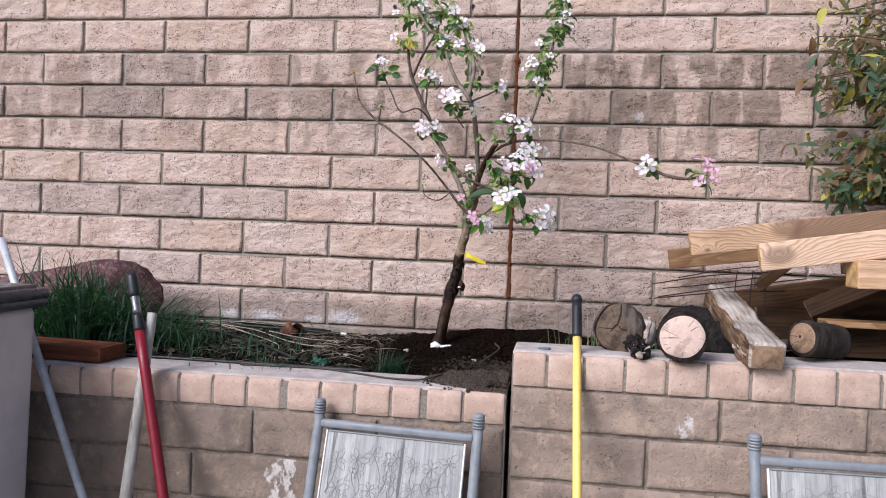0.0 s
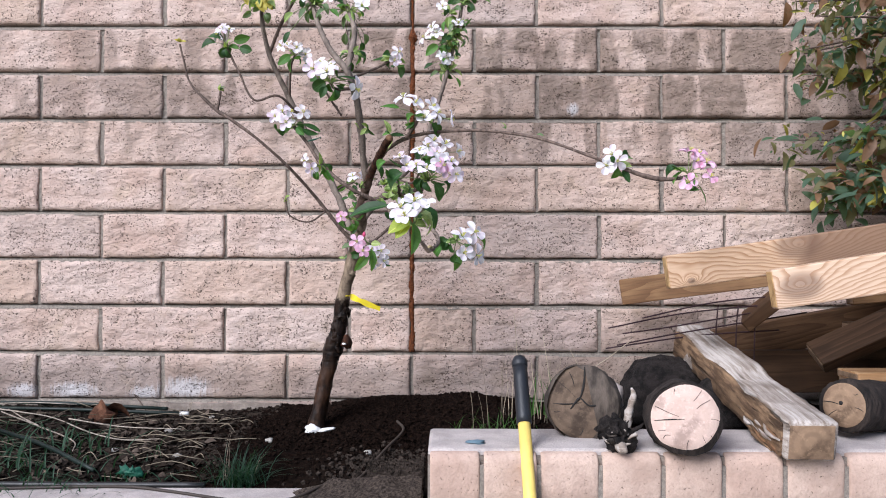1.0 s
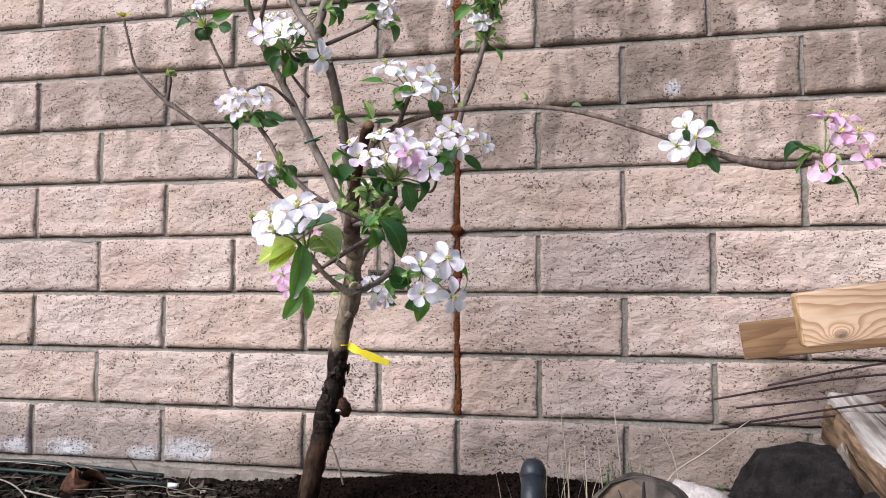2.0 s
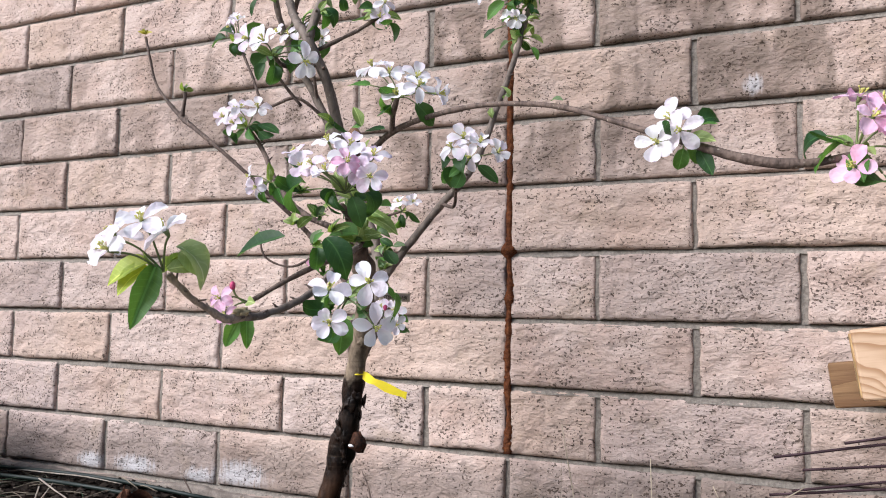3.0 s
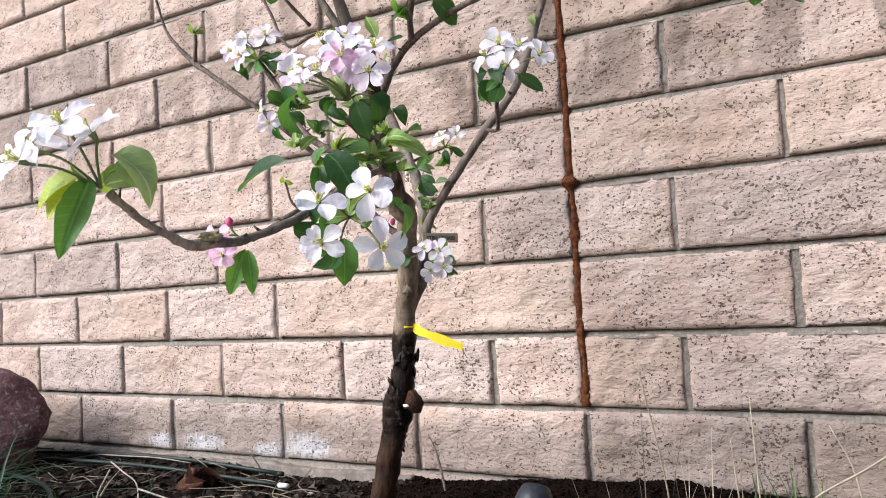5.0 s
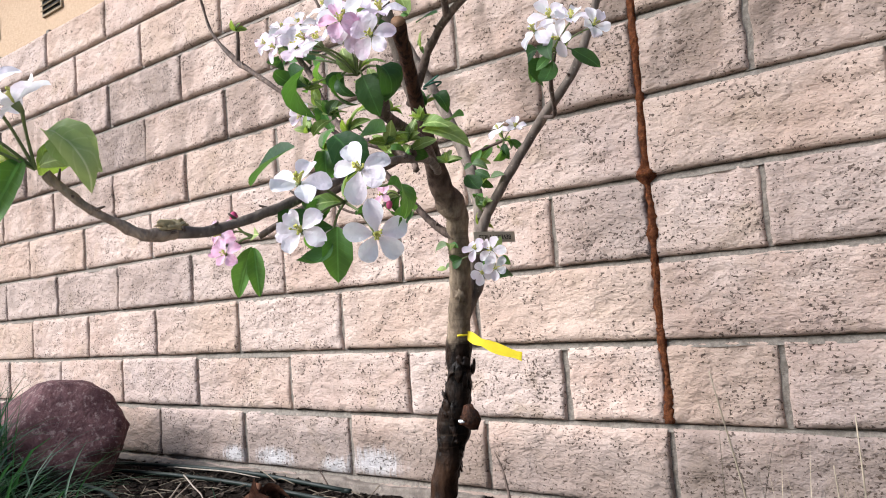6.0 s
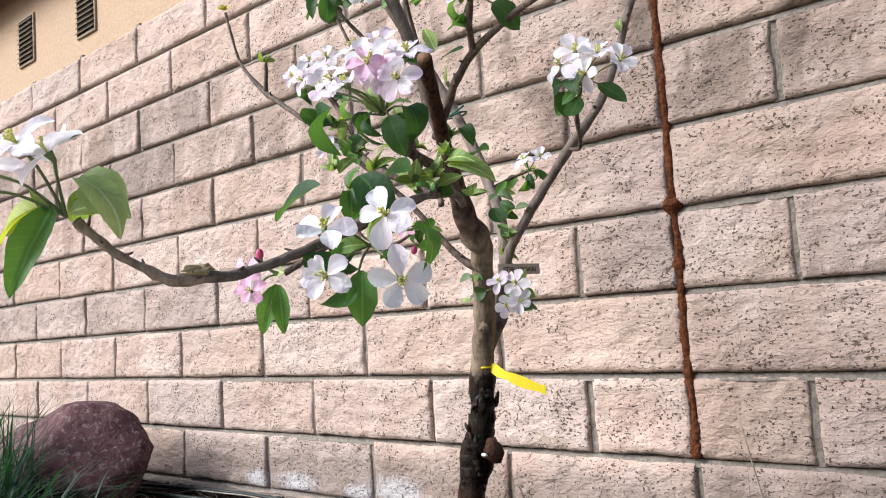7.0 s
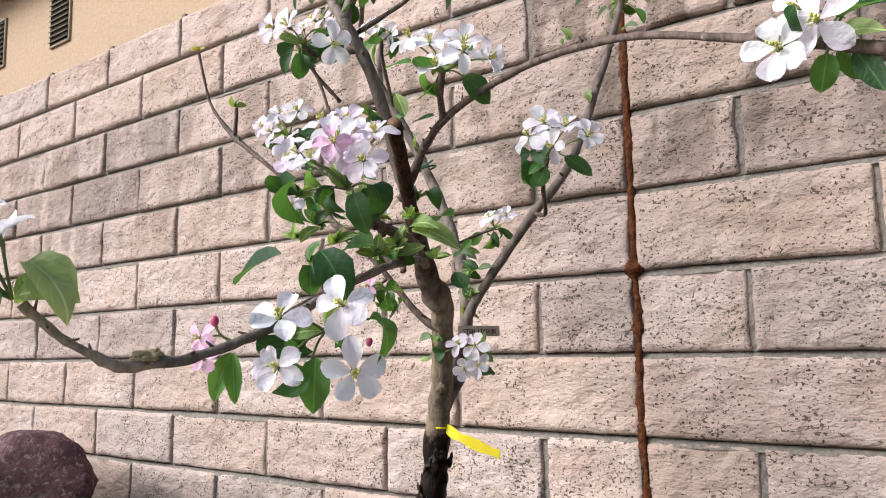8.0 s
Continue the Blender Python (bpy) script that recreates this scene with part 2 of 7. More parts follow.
def petal_material(name, a, b):
    m = Mat(name, 0.6, spec=0.2)
    r = m.axis(m.obj, 2)
    c = m.mix(m.ramp(m.noise(m.pos, 45.0, 3), 0.38, 0.64), a, b)
    m.done(c, m.bump(m.noise(m.obj, 220.0, 3), 0.0015))
    tr = m.node("ShaderNodeBsdfTranslucent")
    m.put(c, tr.inputs[0])
    add = m.node("ShaderNodeMixShader")
    add.inputs[0].default_value = 0.35
    m.t.links.new(m.b.outputs[0], add.inputs[1])
    m.t.links.new(tr.outputs[0], add.inputs[2])
    m.t.links.new(add.outputs[0], m.t.nodes["Material Output"].inputs[0])
    return m.m


def lumber_material(name, a, b):
    """Sawn softwood: grain rings along the object's own x axis."""
    m = Mat(name, 0.7, spec=0.25)
    off = m.node("ShaderNodeCombineXYZ")
    r = m.math("MULTIPLY", m.chance(), 7.0)
    m.put(r, off.inputs[0]), m.put(r, off.inputs[1])
    v = m.node("ShaderNodeVectorMath")
    m.put(m.obj, v.inputs[0]), m.put(off.outputs[0], v.inputs[1])
    g = m.noise(m.scaled(v.outputs[0], (0.9, 8.0, 8.0)), 1.3, 2, 0.45)
    lines = m.math("FRACT", m.math("MULTIPLY", g, 13.0))
    c = m.mix(m.ramp(lines, 0.15, 1.0, 0.0, 0.85), a, b)
    c = m.mix(m.ramp(m.noise(v.outputs[0], 5.0, 3), 0.45, 0.75, 0.0, 0.6), c, tuple(0.6 * k for k in b))
    knot = m.ramp(m.voronoi(m.scaled(v.outputs[0], (2.6, 5.0, 5.0)), 1.3), 0.06, 0.16, 1.0, 0.0)
    c = m.mix(m.math("MULTIPLY", knot, 0.75), c, tuple(0.35 * k for k in b))
    c = m.mix(m.ramp(m.noise(m.scaled(m.obj, (6, 110, 110)), 2.0, 4, 0.7), 0.42, 0.72, 0.0, 0.55), c, tuple(0.6 * k for k in b))
    n = m.bump(m.noise(m.scaled(m.obj, (5, 90, 90)), 2.0, 3), 0.001)
    return m.done(c, n)


def grain_material(name, a, b, knots, heart=None):
    """Flat-sawn pine: bold rings that run along x and close round the given knots (x, z, radius)."""
    m = Mat(name, 0.65, spec=0.25)
    x, z = m.axis(m.obj, 0), m.axis(m.obj, 2)
    field = m.math("ADD", m.math("MULTIPLY", z, 95.0), m.math("MULTIPLY", m.noise(m.scaled(m.obj, (4.0, 8.0, 14.0)), 1.0, 3, 0.5), 6.5))
    core = 0.0
    for kx, kz, r in knots:
        dx, dz = m.math("MULTIPLY", m.math("SUBTRACT", x, kx), 0.62 / r), m.math("MULTIPLY", m.math("SUBTRACT", z, kz), 1.0 / r)
        d = m.math("SQRT", m.math("ADD", m.math("MULTIPLY", dx, dx), m.math("MULTIPLY", dz, dz)))
        field = m.math("ADD", field, m.math("MULTIPLY", m.math("EXPONENT", m.math("MULTIPLY", d, -0.6)), 9.0))
        core = m.math("MAXIMUM", core, m.ramp(d, 0.55, 1.1, 1.0, 0.0))
    lines = m.math("FRACT", field)
    c = m.mix(m.math("MULTIPLY", m.ramp(lines, 0.35, 0.95), m.ramp(lines, 0.95, 1.0, 1.0, 0.0)), a, b)
    c = m.mix(m.math("MULTIPLY", core, 0.7), c, (0.19, 0.125, 0.09))
    c = m.mix(m.ramp(m.noise(m.scaled(m.obj, (6, 110, 110)), 2.0, 4, 0.7), 0.42, 0.72, 0.0, 0.35), c, b)
    if heart:
        far = m.ramp(m.math("ADD", x, m.math("MULTIPLY", m.noise(m.obj, 16.0, 3), 0.12)), heart, heart + 0.06)
        c = m.mix(m.math("MULTIPLY", far, 0.75), c, (0.17, 0.10, 0.065))
    n = m.bump(lines, 0.0008)
    return m.done(c, n)


def streak_material(name, a, b, along=(4.0, 70.0, 70.0), depth=0.003):
    """Weathered or brushed wood: long fine fibres and dark checks."""
    m = Mat(name, 0.85, spec=0.2)
    v = m.scaled(m.obj, along)
    c = m.mix(m.ramp(m.noise(v, 1.0, 5, 0.7), 0.35, 0.65), a, b)
    split = m.ramp(m.noise(m.scaled(m.obj, tuple(0.45 * k for k in along)), 1.0, 3, 0.6), 0.60, 0.68)
    c = m.mix(m.math("MULTIPLY", split, 0.7), c, tuple(0.22 * k for k in b))
    c = m.mix(m.ramp(m.noise(m.obj, 14.0, 3), 0.45, 0.7, 0.0, 0.5), c, tuple(0.8 * k for k in b))
    n = m.bump(m.noise(v, 1.0, 5, 0.7), depth)
    return m.done(c, m.bump(split, -depth, n))


def end_grain_material(name, a, b):
    """A sawn log end: rings round the object's local x axis, with checks."""
    m = Mat(name, 0.75, spec=0.2)
    y, z = m.axis(m.obj, 1), m.axis(m.obj, 2)
    rr = m.math("SQRT", m.math("ADD", m.math("MULTIPLY", y, y), m.math("MULTIPLY", z, z)))
    w = m.math("ADD", m.math("MULTIPLY", rr, 300.0), m.math("MULTIPLY", m.noise(m.obj, 18.0, 3), 6.0))
    c = m.mix(m.ramp(m.math("SINE", w), -0.6, 1.0, 0.0, 0.35), a, b)
    c = m.mix(m.ramp(m.noise(m.pos, 30.0, 4), 0.4, 0.75, 0.0, 0.5), c, b)
    c = m.mix(m.ramp(m.noise(m.obj, 16.0, 5, 0.6), 0.50, 0.66, 0.0, 0.75), c, tuple(0.55 * k for k in b))
    c = m.mix(m.ramp(m.noise(m.obj, 90.0, 4, 0.7), 0.50, 0.70, 0.0, 0.4), c, tuple(min(1.0, 1.5 * k) for k in a))
    n = m.bump(m.noise(m.pos, 180.0, 3), 0.0015)
    return m.done(c, n)


def plain(name, colour, rough=0.5, metal=0.0, var=0.25, scale=25.0, depth=0.0006):
    m = Mat(name, rough, metal)
    c = m.mix(m.ramp(m.noise(m.pos, scale, 5, 0.6), 0.35, 0.7), colour, tuple(k * (1 - var) for k in colour))
    n = m.bump(m.noise(m.pos, scale * 9, 3), depth)
    return m.done(c, n, m.ramp(m.noise(m.pos, scale * 0.7, 3), 0.3, 0.7, rough * 0.85, min(1.0, rough * 1.15)))


BLOCK = block_material()
MORTAR = rough_material("mortar", (0.19, 0.165, 0.138), (0.30, 0.265, 0.225), 130, 0.0025)
RETAIN_MORTAR = rough_material("old_mortar", (0.16, 0.132, 0.11), (0.29, 0.245, 0.205), 30, 0.004)
RETAIN = retaining_material()
RETAIN_TAN = retaining_material("tan_retaining_block", 1.32)
CAP = cap_material()
CAP_TOP = rough_material("cap_coat", (0.39, 0.345, 0.325), (0.55, 0.495, 0.465), 14, 0.004)
GRAVEL = rough_material("gritty_soil", (0.022, 0.017, 0.014), (0.13, 0.102, 0.082), 170, 0.006, 0.95, 420, 0.08)
RUST = rough_material("rust_sealant", (0.12, 0.035, 0.012), (0.27, 0.090, 0.030), 120, 0.010, 0.92)
SOIL = rough_material("mulch_soil", (0.020, 0.013, 0.009), (0.060, 0.040, 0.028), 60, 0.010, 0.97, 220, 0.1)
CHIP = rough_material("mulch_chip", (0.0035, 0.0022, 0.0017), (0.014, 0.0080, 0.0056), 80, 0.002, 0.95, 300, 0.04)
GRIT = rough_material("grit", (0.012, 0.0095, 0.0075), (0.060, 0.046, 0.037), 60, 0.003, 0.95, 300, 0.08)
CONCRETE = rough_material("concrete", (0.33, 0.31, 0.28), (0.43, 0.41, 0.37), 5, 0.002, 0.9)
STUCCO = rough_material("stucco", (0.52, 0.370, 0.245), (0.60, 0.440, 0.300), 22, 0.008, 0.95)
ROOF = rough_material("roof_tile", (0.20, 0.05, 0.03), (0.33, 0.10, 0.06), 9, 0.003, 0.8)
VENT = plain("vent_metal", (0.42, 0.33, 0.22), 0.7)
DARK = plain("dark_inside", (0.02, 0.018, 0.016), 0.9)
TRUNK = trunk_material()
BARK = bark_material("limb_bark", (0.095, 0.074, 0.060), (0.235, 0.190, 0.155))
TWIG_PALE = bark_material("pale_twig_bark", (0.17, 0.125, 0.092), (0.40, 0.31, 0.23), 0.75, 110, 0.005)
TWIG = bark_material("twig_bark", (0.062, 0.043, 0.034), (0.17, 0.122, 0.097), 0.75, 110, 0.004)
CUTWOOD = plain("cut_wood", (0.20, 0.105, 0.05), 0.75, var=0.5, scale=90)
GREEN = leaf_material("apple_leaf", (0.010, 0.042, 0.014), (0.042, 0.100, 0.026), (0.12, 0.28, 0.03), True)
MIDDLE = leaf_material("mid_leaf", (0.040, 0.125, 0.022), (0.095, 0.22, 0.045), (0.24, 0.48, 0.05), True)
YOUNG = leaf_material("young_leaf", (0.14, 0.24, 0.06), (0.33, 0.41, 0.15), (0.42, 0.58, 0.06), True)
PALE_LEAF = leaf_material("pale_leaf", (0.30, 0.43, 0.17), (0.44, 0.56, 0.27), (0.60, 0.74, 0.16), True)
GREYGREEN = leaf_material("grey_green_leaf", (0.075, 0.13, 0.055), (0.16, 0.22, 0.11), (0.26, 0.40, 0.08), True)
YELLOW_LEAF = leaf_material("backlit_leaf", (0.26, 0.36, 0.05), (0.42, 0.50, 0.08), (0.80, 0.90, 0.06), True)
STALK = plain("flower_stalk", (0.16, 0.20, 0.07), 0.6, var=0.4)
PETAL = petal_material("petal", (0.90, 0.89, 0.90), (0.87, 0.79, 0.85))
PETAL_PINK = petal_material("petal_pink", (0.86, 0.60, 0.75), (0.78, 0.40, 0.57))
PETAL_BLUSH = petal_material("petal_blush", (0.88, 0.83, 0.88), (0.82, 0.66, 0.78))
STAMEN = plain("stamen", (0.62, 0.60, 0.16), 0.7)
BUD = plain("bud", (0.55, 0.07, 0.17), 0.55)
YELLOW = plain("yellow_tape", (0.82, 0.66, 0.02), 0.45, var=0.1)
TAG = plain("name_tag_card", (0.60, 0.51, 0.38), 0.6, var=0.2)
INK = plain("tag_ink", (0.03, 0.025, 0.02), 0.7)
WHITE = plain("white_plastic", (0.78, 0.78, 0.76), 0.5, var=0.12)
PINE = lumber_material("fresh_pine", (0.56, 0.36, 0.19), (0.34, 0.18, 0.075))
PINE_PALE = lumber_material("pale_pine", (0.64, 0.45, 0.30), (0.44, 0.26, 0.14))
# brown pine in three darker copies: the pile's shade is put into their colour
PINE_BROWN_SHADED = lumber_material("shaded_brown_pine", (0.24, 0.140, 0.066), (0.135, 0.068, 0.030))
PINE_SHADED = lumber_material("shaded_pine", (0.125, 0.068, 0.034), (0.066, 0.034, 0.016))
PINE_OLD_SHADED = lumber_material("shaded_old_pine", (0.075, 0.040, 0.020), (0.038, 0.020, 0.010))
PINE_BOLD = grain_material("bold_pine", (0.60, 0.42, 0.275), (0.38, 0.220, 0.115), ((0.050, -0.026, 0.007), (0.31, 0.020, 0.040)), 0.34)
PINE_KNOT = grain_material("knotty_pine", (0.66, 0.49, 0.35), (0.44, 0.27, 0.16), ((0.055, 0.0, 0.034),))
GREYWOOD = streak_material("weathered_wood", (0.52, 0.475, 0.43), (0.20, 0.155, 0.12), (3.0, 55.0, 55.0), 0.004)
LOGBARK = bark_material("log_bark", (0.009, 0.007, 0.006), (0.038, 0.028, 0.023), 0.95, 40, 0.010, 0.0)
PALE_LOG = bark_material("pale_log_wood", (0.026, 0.021, 0.017), (0.125, 0.100, 0.080), 0.9, 30, 0.006, 0.0)
SAWN = end_grain_material("sawn_end", (0.56, 0.425, 0.36), (0.50, 0.365, 0.30))
OLDEND = end_grain_material("weathered_end", (0.135, 0.096, 0.066), (0.050, 0.034, 0.024))
OLDEND_TAN = end_grain_material("brown_end", (0.26, 0.175, 0.110), (0.135, 0.088, 0.056))
def rock_material():
    m = Mat("red_rock", 0.85, spec=0.25)
    c = m.mix(m.ramp(m.noise(m.pos, 11.0, 5, 0.65), 0.35, 0.65), (0.070, 0.030, 0.034), (0.155, 0.078, 0.080))
    c = m.mix(m.ramp(m.noise(m.pos, 60.0, 4, 0.7), 0.52, 0.66, 0.0, 0.65), c, (0.34, 0.25, 0.235))
    c = m.mix(m.ramp(m.noise(m.pos, 28.0, 4), 0.55, 0.68, 0.0, 0.6), c, (0.045, 0.018, 0.020))
    n = m.bump(m.noise(m.pos, 22.0, 6, 0.65), 0.020)
    return m.done(c, m.bump(m.noise(m.pos, 150.0, 4, 0.7), 0.004, n))


ROCK = rock_material()
BLACKROCK = rough_material("charred_bark", (0.010, 0.0085, 0.008), (0.048, 0.038, 0.034), 45, 0.018, 0.95)
STONE = rough_material("pebble", (0.26, 0.24, 0.215), (0.42, 0.395, 0.36), 40, 0.003, 0.85)
GRASS = leaf_material("grass", (0.016, 0.048, 0.027), (0.048, 0.102, 0.054), (0.04, 0.13, 0.03))
# lighter copy of the grass, with the light on those tufts put into its colour
GRASS_LIT = leaf_material("lit_grass", (0.026, 0.085, 0.014), (0.075, 0.17, 0.038), (0.12, 0.30, 0.03))
STEM = plain("dry_stem", (0.46, 0.38, 0.275), 0.75, var=0.3)
STRAW = plain("straw", (0.25, 0.205, 0.145), 0.8, var=0.6)
DEADLEAF = rough_material("dead_leaf", (0.085, 0.035, 0.020), (0.22, 0.105, 0.06), 40, 0.003, 0.8)
LITTER = rough_material("leaf_litter", (0.008, 0.006, 0.0048), (0.042, 0.031, 0.023), 50, 0.002, 0.9, 300, 0.1)
def litter_material():
    m = Mat("dry_leaf_litter", 0.85, spec=0.2)
    c = m.mix(m.island(), (0.016, 0.011, 0.008), (0.105, 0.080, 0.062))
    c = m.mix(m.ramp(m.noise(m.pos, 60.0, 4), 0.4, 0.7, 0.0, 0.5), c, (0.045, 0.030, 0.022))
    return m.done(c, m.bump(m.noise(m.pos, 200.0, 3), 0.002))


LITTER_PALE = litter_material()
HOSE = plain("black_hose", (0.018, 0.018, 0.018), 0.45)
HOSE_BROWN = plain("brown_drip_hose", (0.040, 0.030, 0.023), 0.6)
STAKE = plain("green_stake", (0.006, 0.015, 0.011), 0.6)
WIRE = plain("rusty_wire", (0.055, 0.030, 0.035), 0.6, 0.5)
FRAME = plain("grey_painted_metal", (0.215, 0.235, 0.255), 0.5, 0.0, var=0.25)
PANEL = streak_material("chair_panel", (0.38, 0.385, 0.38), (0.25, 0.255, 0.25), (110.0, 110.0, 5.0), 0.0006)
PANEL_LINE = plain("panel_line", (0.25, 0.25, 0.24), 0.7)
BIN = plain("taupe_plastic", (0.60, 0.55, 0.545), 0.55, var=0.12, scale=8)
LID = plain("dark_lid_plastic", (0.045, 0.053, 0.070), 0.28, var=0.3)
RED = plain("red_fibreglass", (0.20, 0.008, 0.020), 0.42, var=0.2)
BLACKGRIP = plain("black_rubber", (0.018, 0.020, 0.024), 0.45)
YELLOWPOLE = plain("yellow_fibreglass", (0.82, 0.61, 0.15), 0.45, var=0.15)
OLDHANDLE = streak_material("grey_handle_wood", (0.50, 0.48, 0.44), (0.34, 0.32, 0.285), (60.0, 60.0, 4.0), 0.001)
STEEL = plain("worn_steel", (0.36, 0.36, 0.36), 0.4, 0.9, var=0.35)
PLANTER = lumber_material("orange_wood", (0.17, 0.055, 0.025), (0.095, 0.028, 0.013))
GREENPLASTIC = plain("green_plastic", (0.010, 0.085, 0.050), 0.55)
BUSHLEAF = leaf_material("bush_leaf", (0.052, 0.098, 0.066), (0.135, 0.185, 0.115), (0.24, 0.40, 0.09))
BUSHRED = leaf_material("bush_red_leaf", (0.16, 0.095, 0.055), (0.36, 0.19, 0.085), (0.30, 0.16, 0.04))
BUSHYELLOW = leaf_material("bush_yellow_leaf", (0.44, 0.42, 0.09), (0.56, 0.45, 0.08), (0.62, 0.58, 0.08))
BLUEBIT = plain("blue_grey_scrap", (0.10, 0.16, 0.20), 0.6)


# ---- mesh tools ----
def thing(name, label, category, group="", at=(0, 0, 0)):
    ob = new(name)
    ob.empty_display_size = 0.05
    ob.location = at
    return tagged(ob, label, category, group)


def smooth(mesh, on=True):
    mesh.polygons.foreach_set("use_smooth", [on] * len(mesh.polygons))
    return mesh


def as_mesh(name, bm, materials, soft=True):
    bmesh.ops.recalc_face_normals(bm, faces=bm.faces)
    me = bpy.data.meshes.new(name)
    bm.to_mesh(me)
    bm.free()
    for k in materials if isinstance(materials, (list, tuple)) else [materials]:
        me.materials.append(k)
    return smooth(me, soft)


def part(name, bm, material, parent=None, label="", m=None, soft=True):
    """One mesh object, under a thing or part; placed by m in its parent's space. bm: a bmesh, or mesh data to share."""
    me = as_mesh(name, bm, material, soft) if isinstance(bm, bmesh.types.BMesh) else bm
    ob = new(name, me)
    if parent is not None:
        ob.parent = parent
    if m is not None:
        ob.matrix_basis = m
    return tagged(ob, label)


def box(bm, sx, sy, sz, m=Matrix(), bevel=0.0, segs=2):
    """A box centred on m's origin."""
    r = bmesh.ops.create_cube(bm, size=1.0, matrix=m @ Matrix.Diagonal((sx, sy, sz, 1)))
    if bevel:
        es = list({e for v in r["verts"] for e in v.link_edges})
        bmesh.ops.bevel(bm, geom=es, offset=bevel, segments=segs, profile=0.5, affect="EDGES")
    return bm


def bx(sx, sy, sz, m=Matrix(), bevel=0.0, segs=2):
    return box(bmesh.new(), sx, sy, sz, m, bevel, segs)


def spline(pts, per=6):
    """Catmull-Rom points through pts (any dimension)."""
    p = [np.array(q, float) for q in pts]
    if len(p) < 3:
        return [p[0] + (p[-1] - p[0]) * k / per for k in range(per + 1)]
    p = [2 * p[0] - p[1], *p, 2 * p[-1] - p[-2]]
    out = []
    for i in range(1, len(p) - 2):
        for k in range(per):
            t = k / per
            a, b, c, d = p[i - 1:i + 3]
            out.append(0.5 * (2 * b + (c - a) * t + (2 * a - 5 * b + 4 * c - d) * t * t + (3 * b - a - 3 * c + d) * t ** 3))
    return [*out, p[-2]]


def tube(bm, pts, radii, sides=8, per=6, wobble=0.0, caps=True, slot=0, freq=40.0):
    """A tapered tube along a smooth line through pts."""
    path = spline([(*p, r) for p, r in zip(pts, radii)], per)
    up = None
    rings = []
    for i, q in enumerate(path):
        c = Vector(q[:3])
        d = Vector(path[min(i + 1, len(path) - 1)][:3]) - Vector(path[max(i - 1, 0)][:3])
        d = d.normalized() if d.length > 1e-9 else Vector((0, 0, 1))
        if up is None:
            up = d.orthogonal().normalized()
        up = (up - d * up.dot(d)).normalized()
        side = d.cross(up)
        ring = []
        for k in range(sides):
            a = 2 * math.pi * k / sides
            w = up * math.cos(a) + side * math.sin(a)
            r = max(q[3], 1e-4)
            if wobble:
                r *= 1 + wobble * noise.noise((c + w * r) * freq)
            ring.append(bm.verts.new(c + w * r))
        rings.append(ring)
    for a, b in zip(rings, rings[1:]):
        for k in range(sides):
            f = bm.faces.new((a[k], a[(k + 1) % sides], b[(k + 1) % sides], b[k]))
            f.material_index = slot
    if caps:
        for r in (rings[0], rings[-1]):
            bm.faces.new(r).material_index = slot
    return bm


def tb(pts, radii, sides=8, per=6, wobble=0.0, caps=True, freq=40.0):
    if not isinstance(radii, (list, tuple)):
        radii = [radii] * len(pts)
    return tube(bmesh.new(), pts, radii, sides, per, wobble, caps, 0, freq)


def between(a, b, up=(0, 0, 1)):
    """The pose at a whose x axis points to b and whose z axis lies near up."""
    x = (Vector(b) - Vector(a)).normalized()
    z = Vector(up)
    z = (z - x * z.dot(x)).normalized()
    y = z.cross(x)
    m = Matrix((x, y, z)).transposed().to_4x4()
    m.translation = a
    return m


def lump(radius, m=Matrix(), subdiv=3, rough=0.3, freq=2.0, seed=0.0):
    """A rough stone."""
    bm = bmesh.new()
    bmesh.ops.create_icosphere(bm, subdivisions=subdiv, radius=1.0)
    for v in bm.verts:
        k = 1 + rough * noise.noise(v.co * freq + Vector((seed, seed, seed))) + 0.35 * rough * noise.noise(v.co * freq * 3.1 + Vector((seed, 0, 0)))
        v.co = v.co * k * radius
    bm.transform(m)
    return bm


# ---- back wall ----
L, H, Z0, GAP = 0.4064, 0.1524, 0.9, 0.011


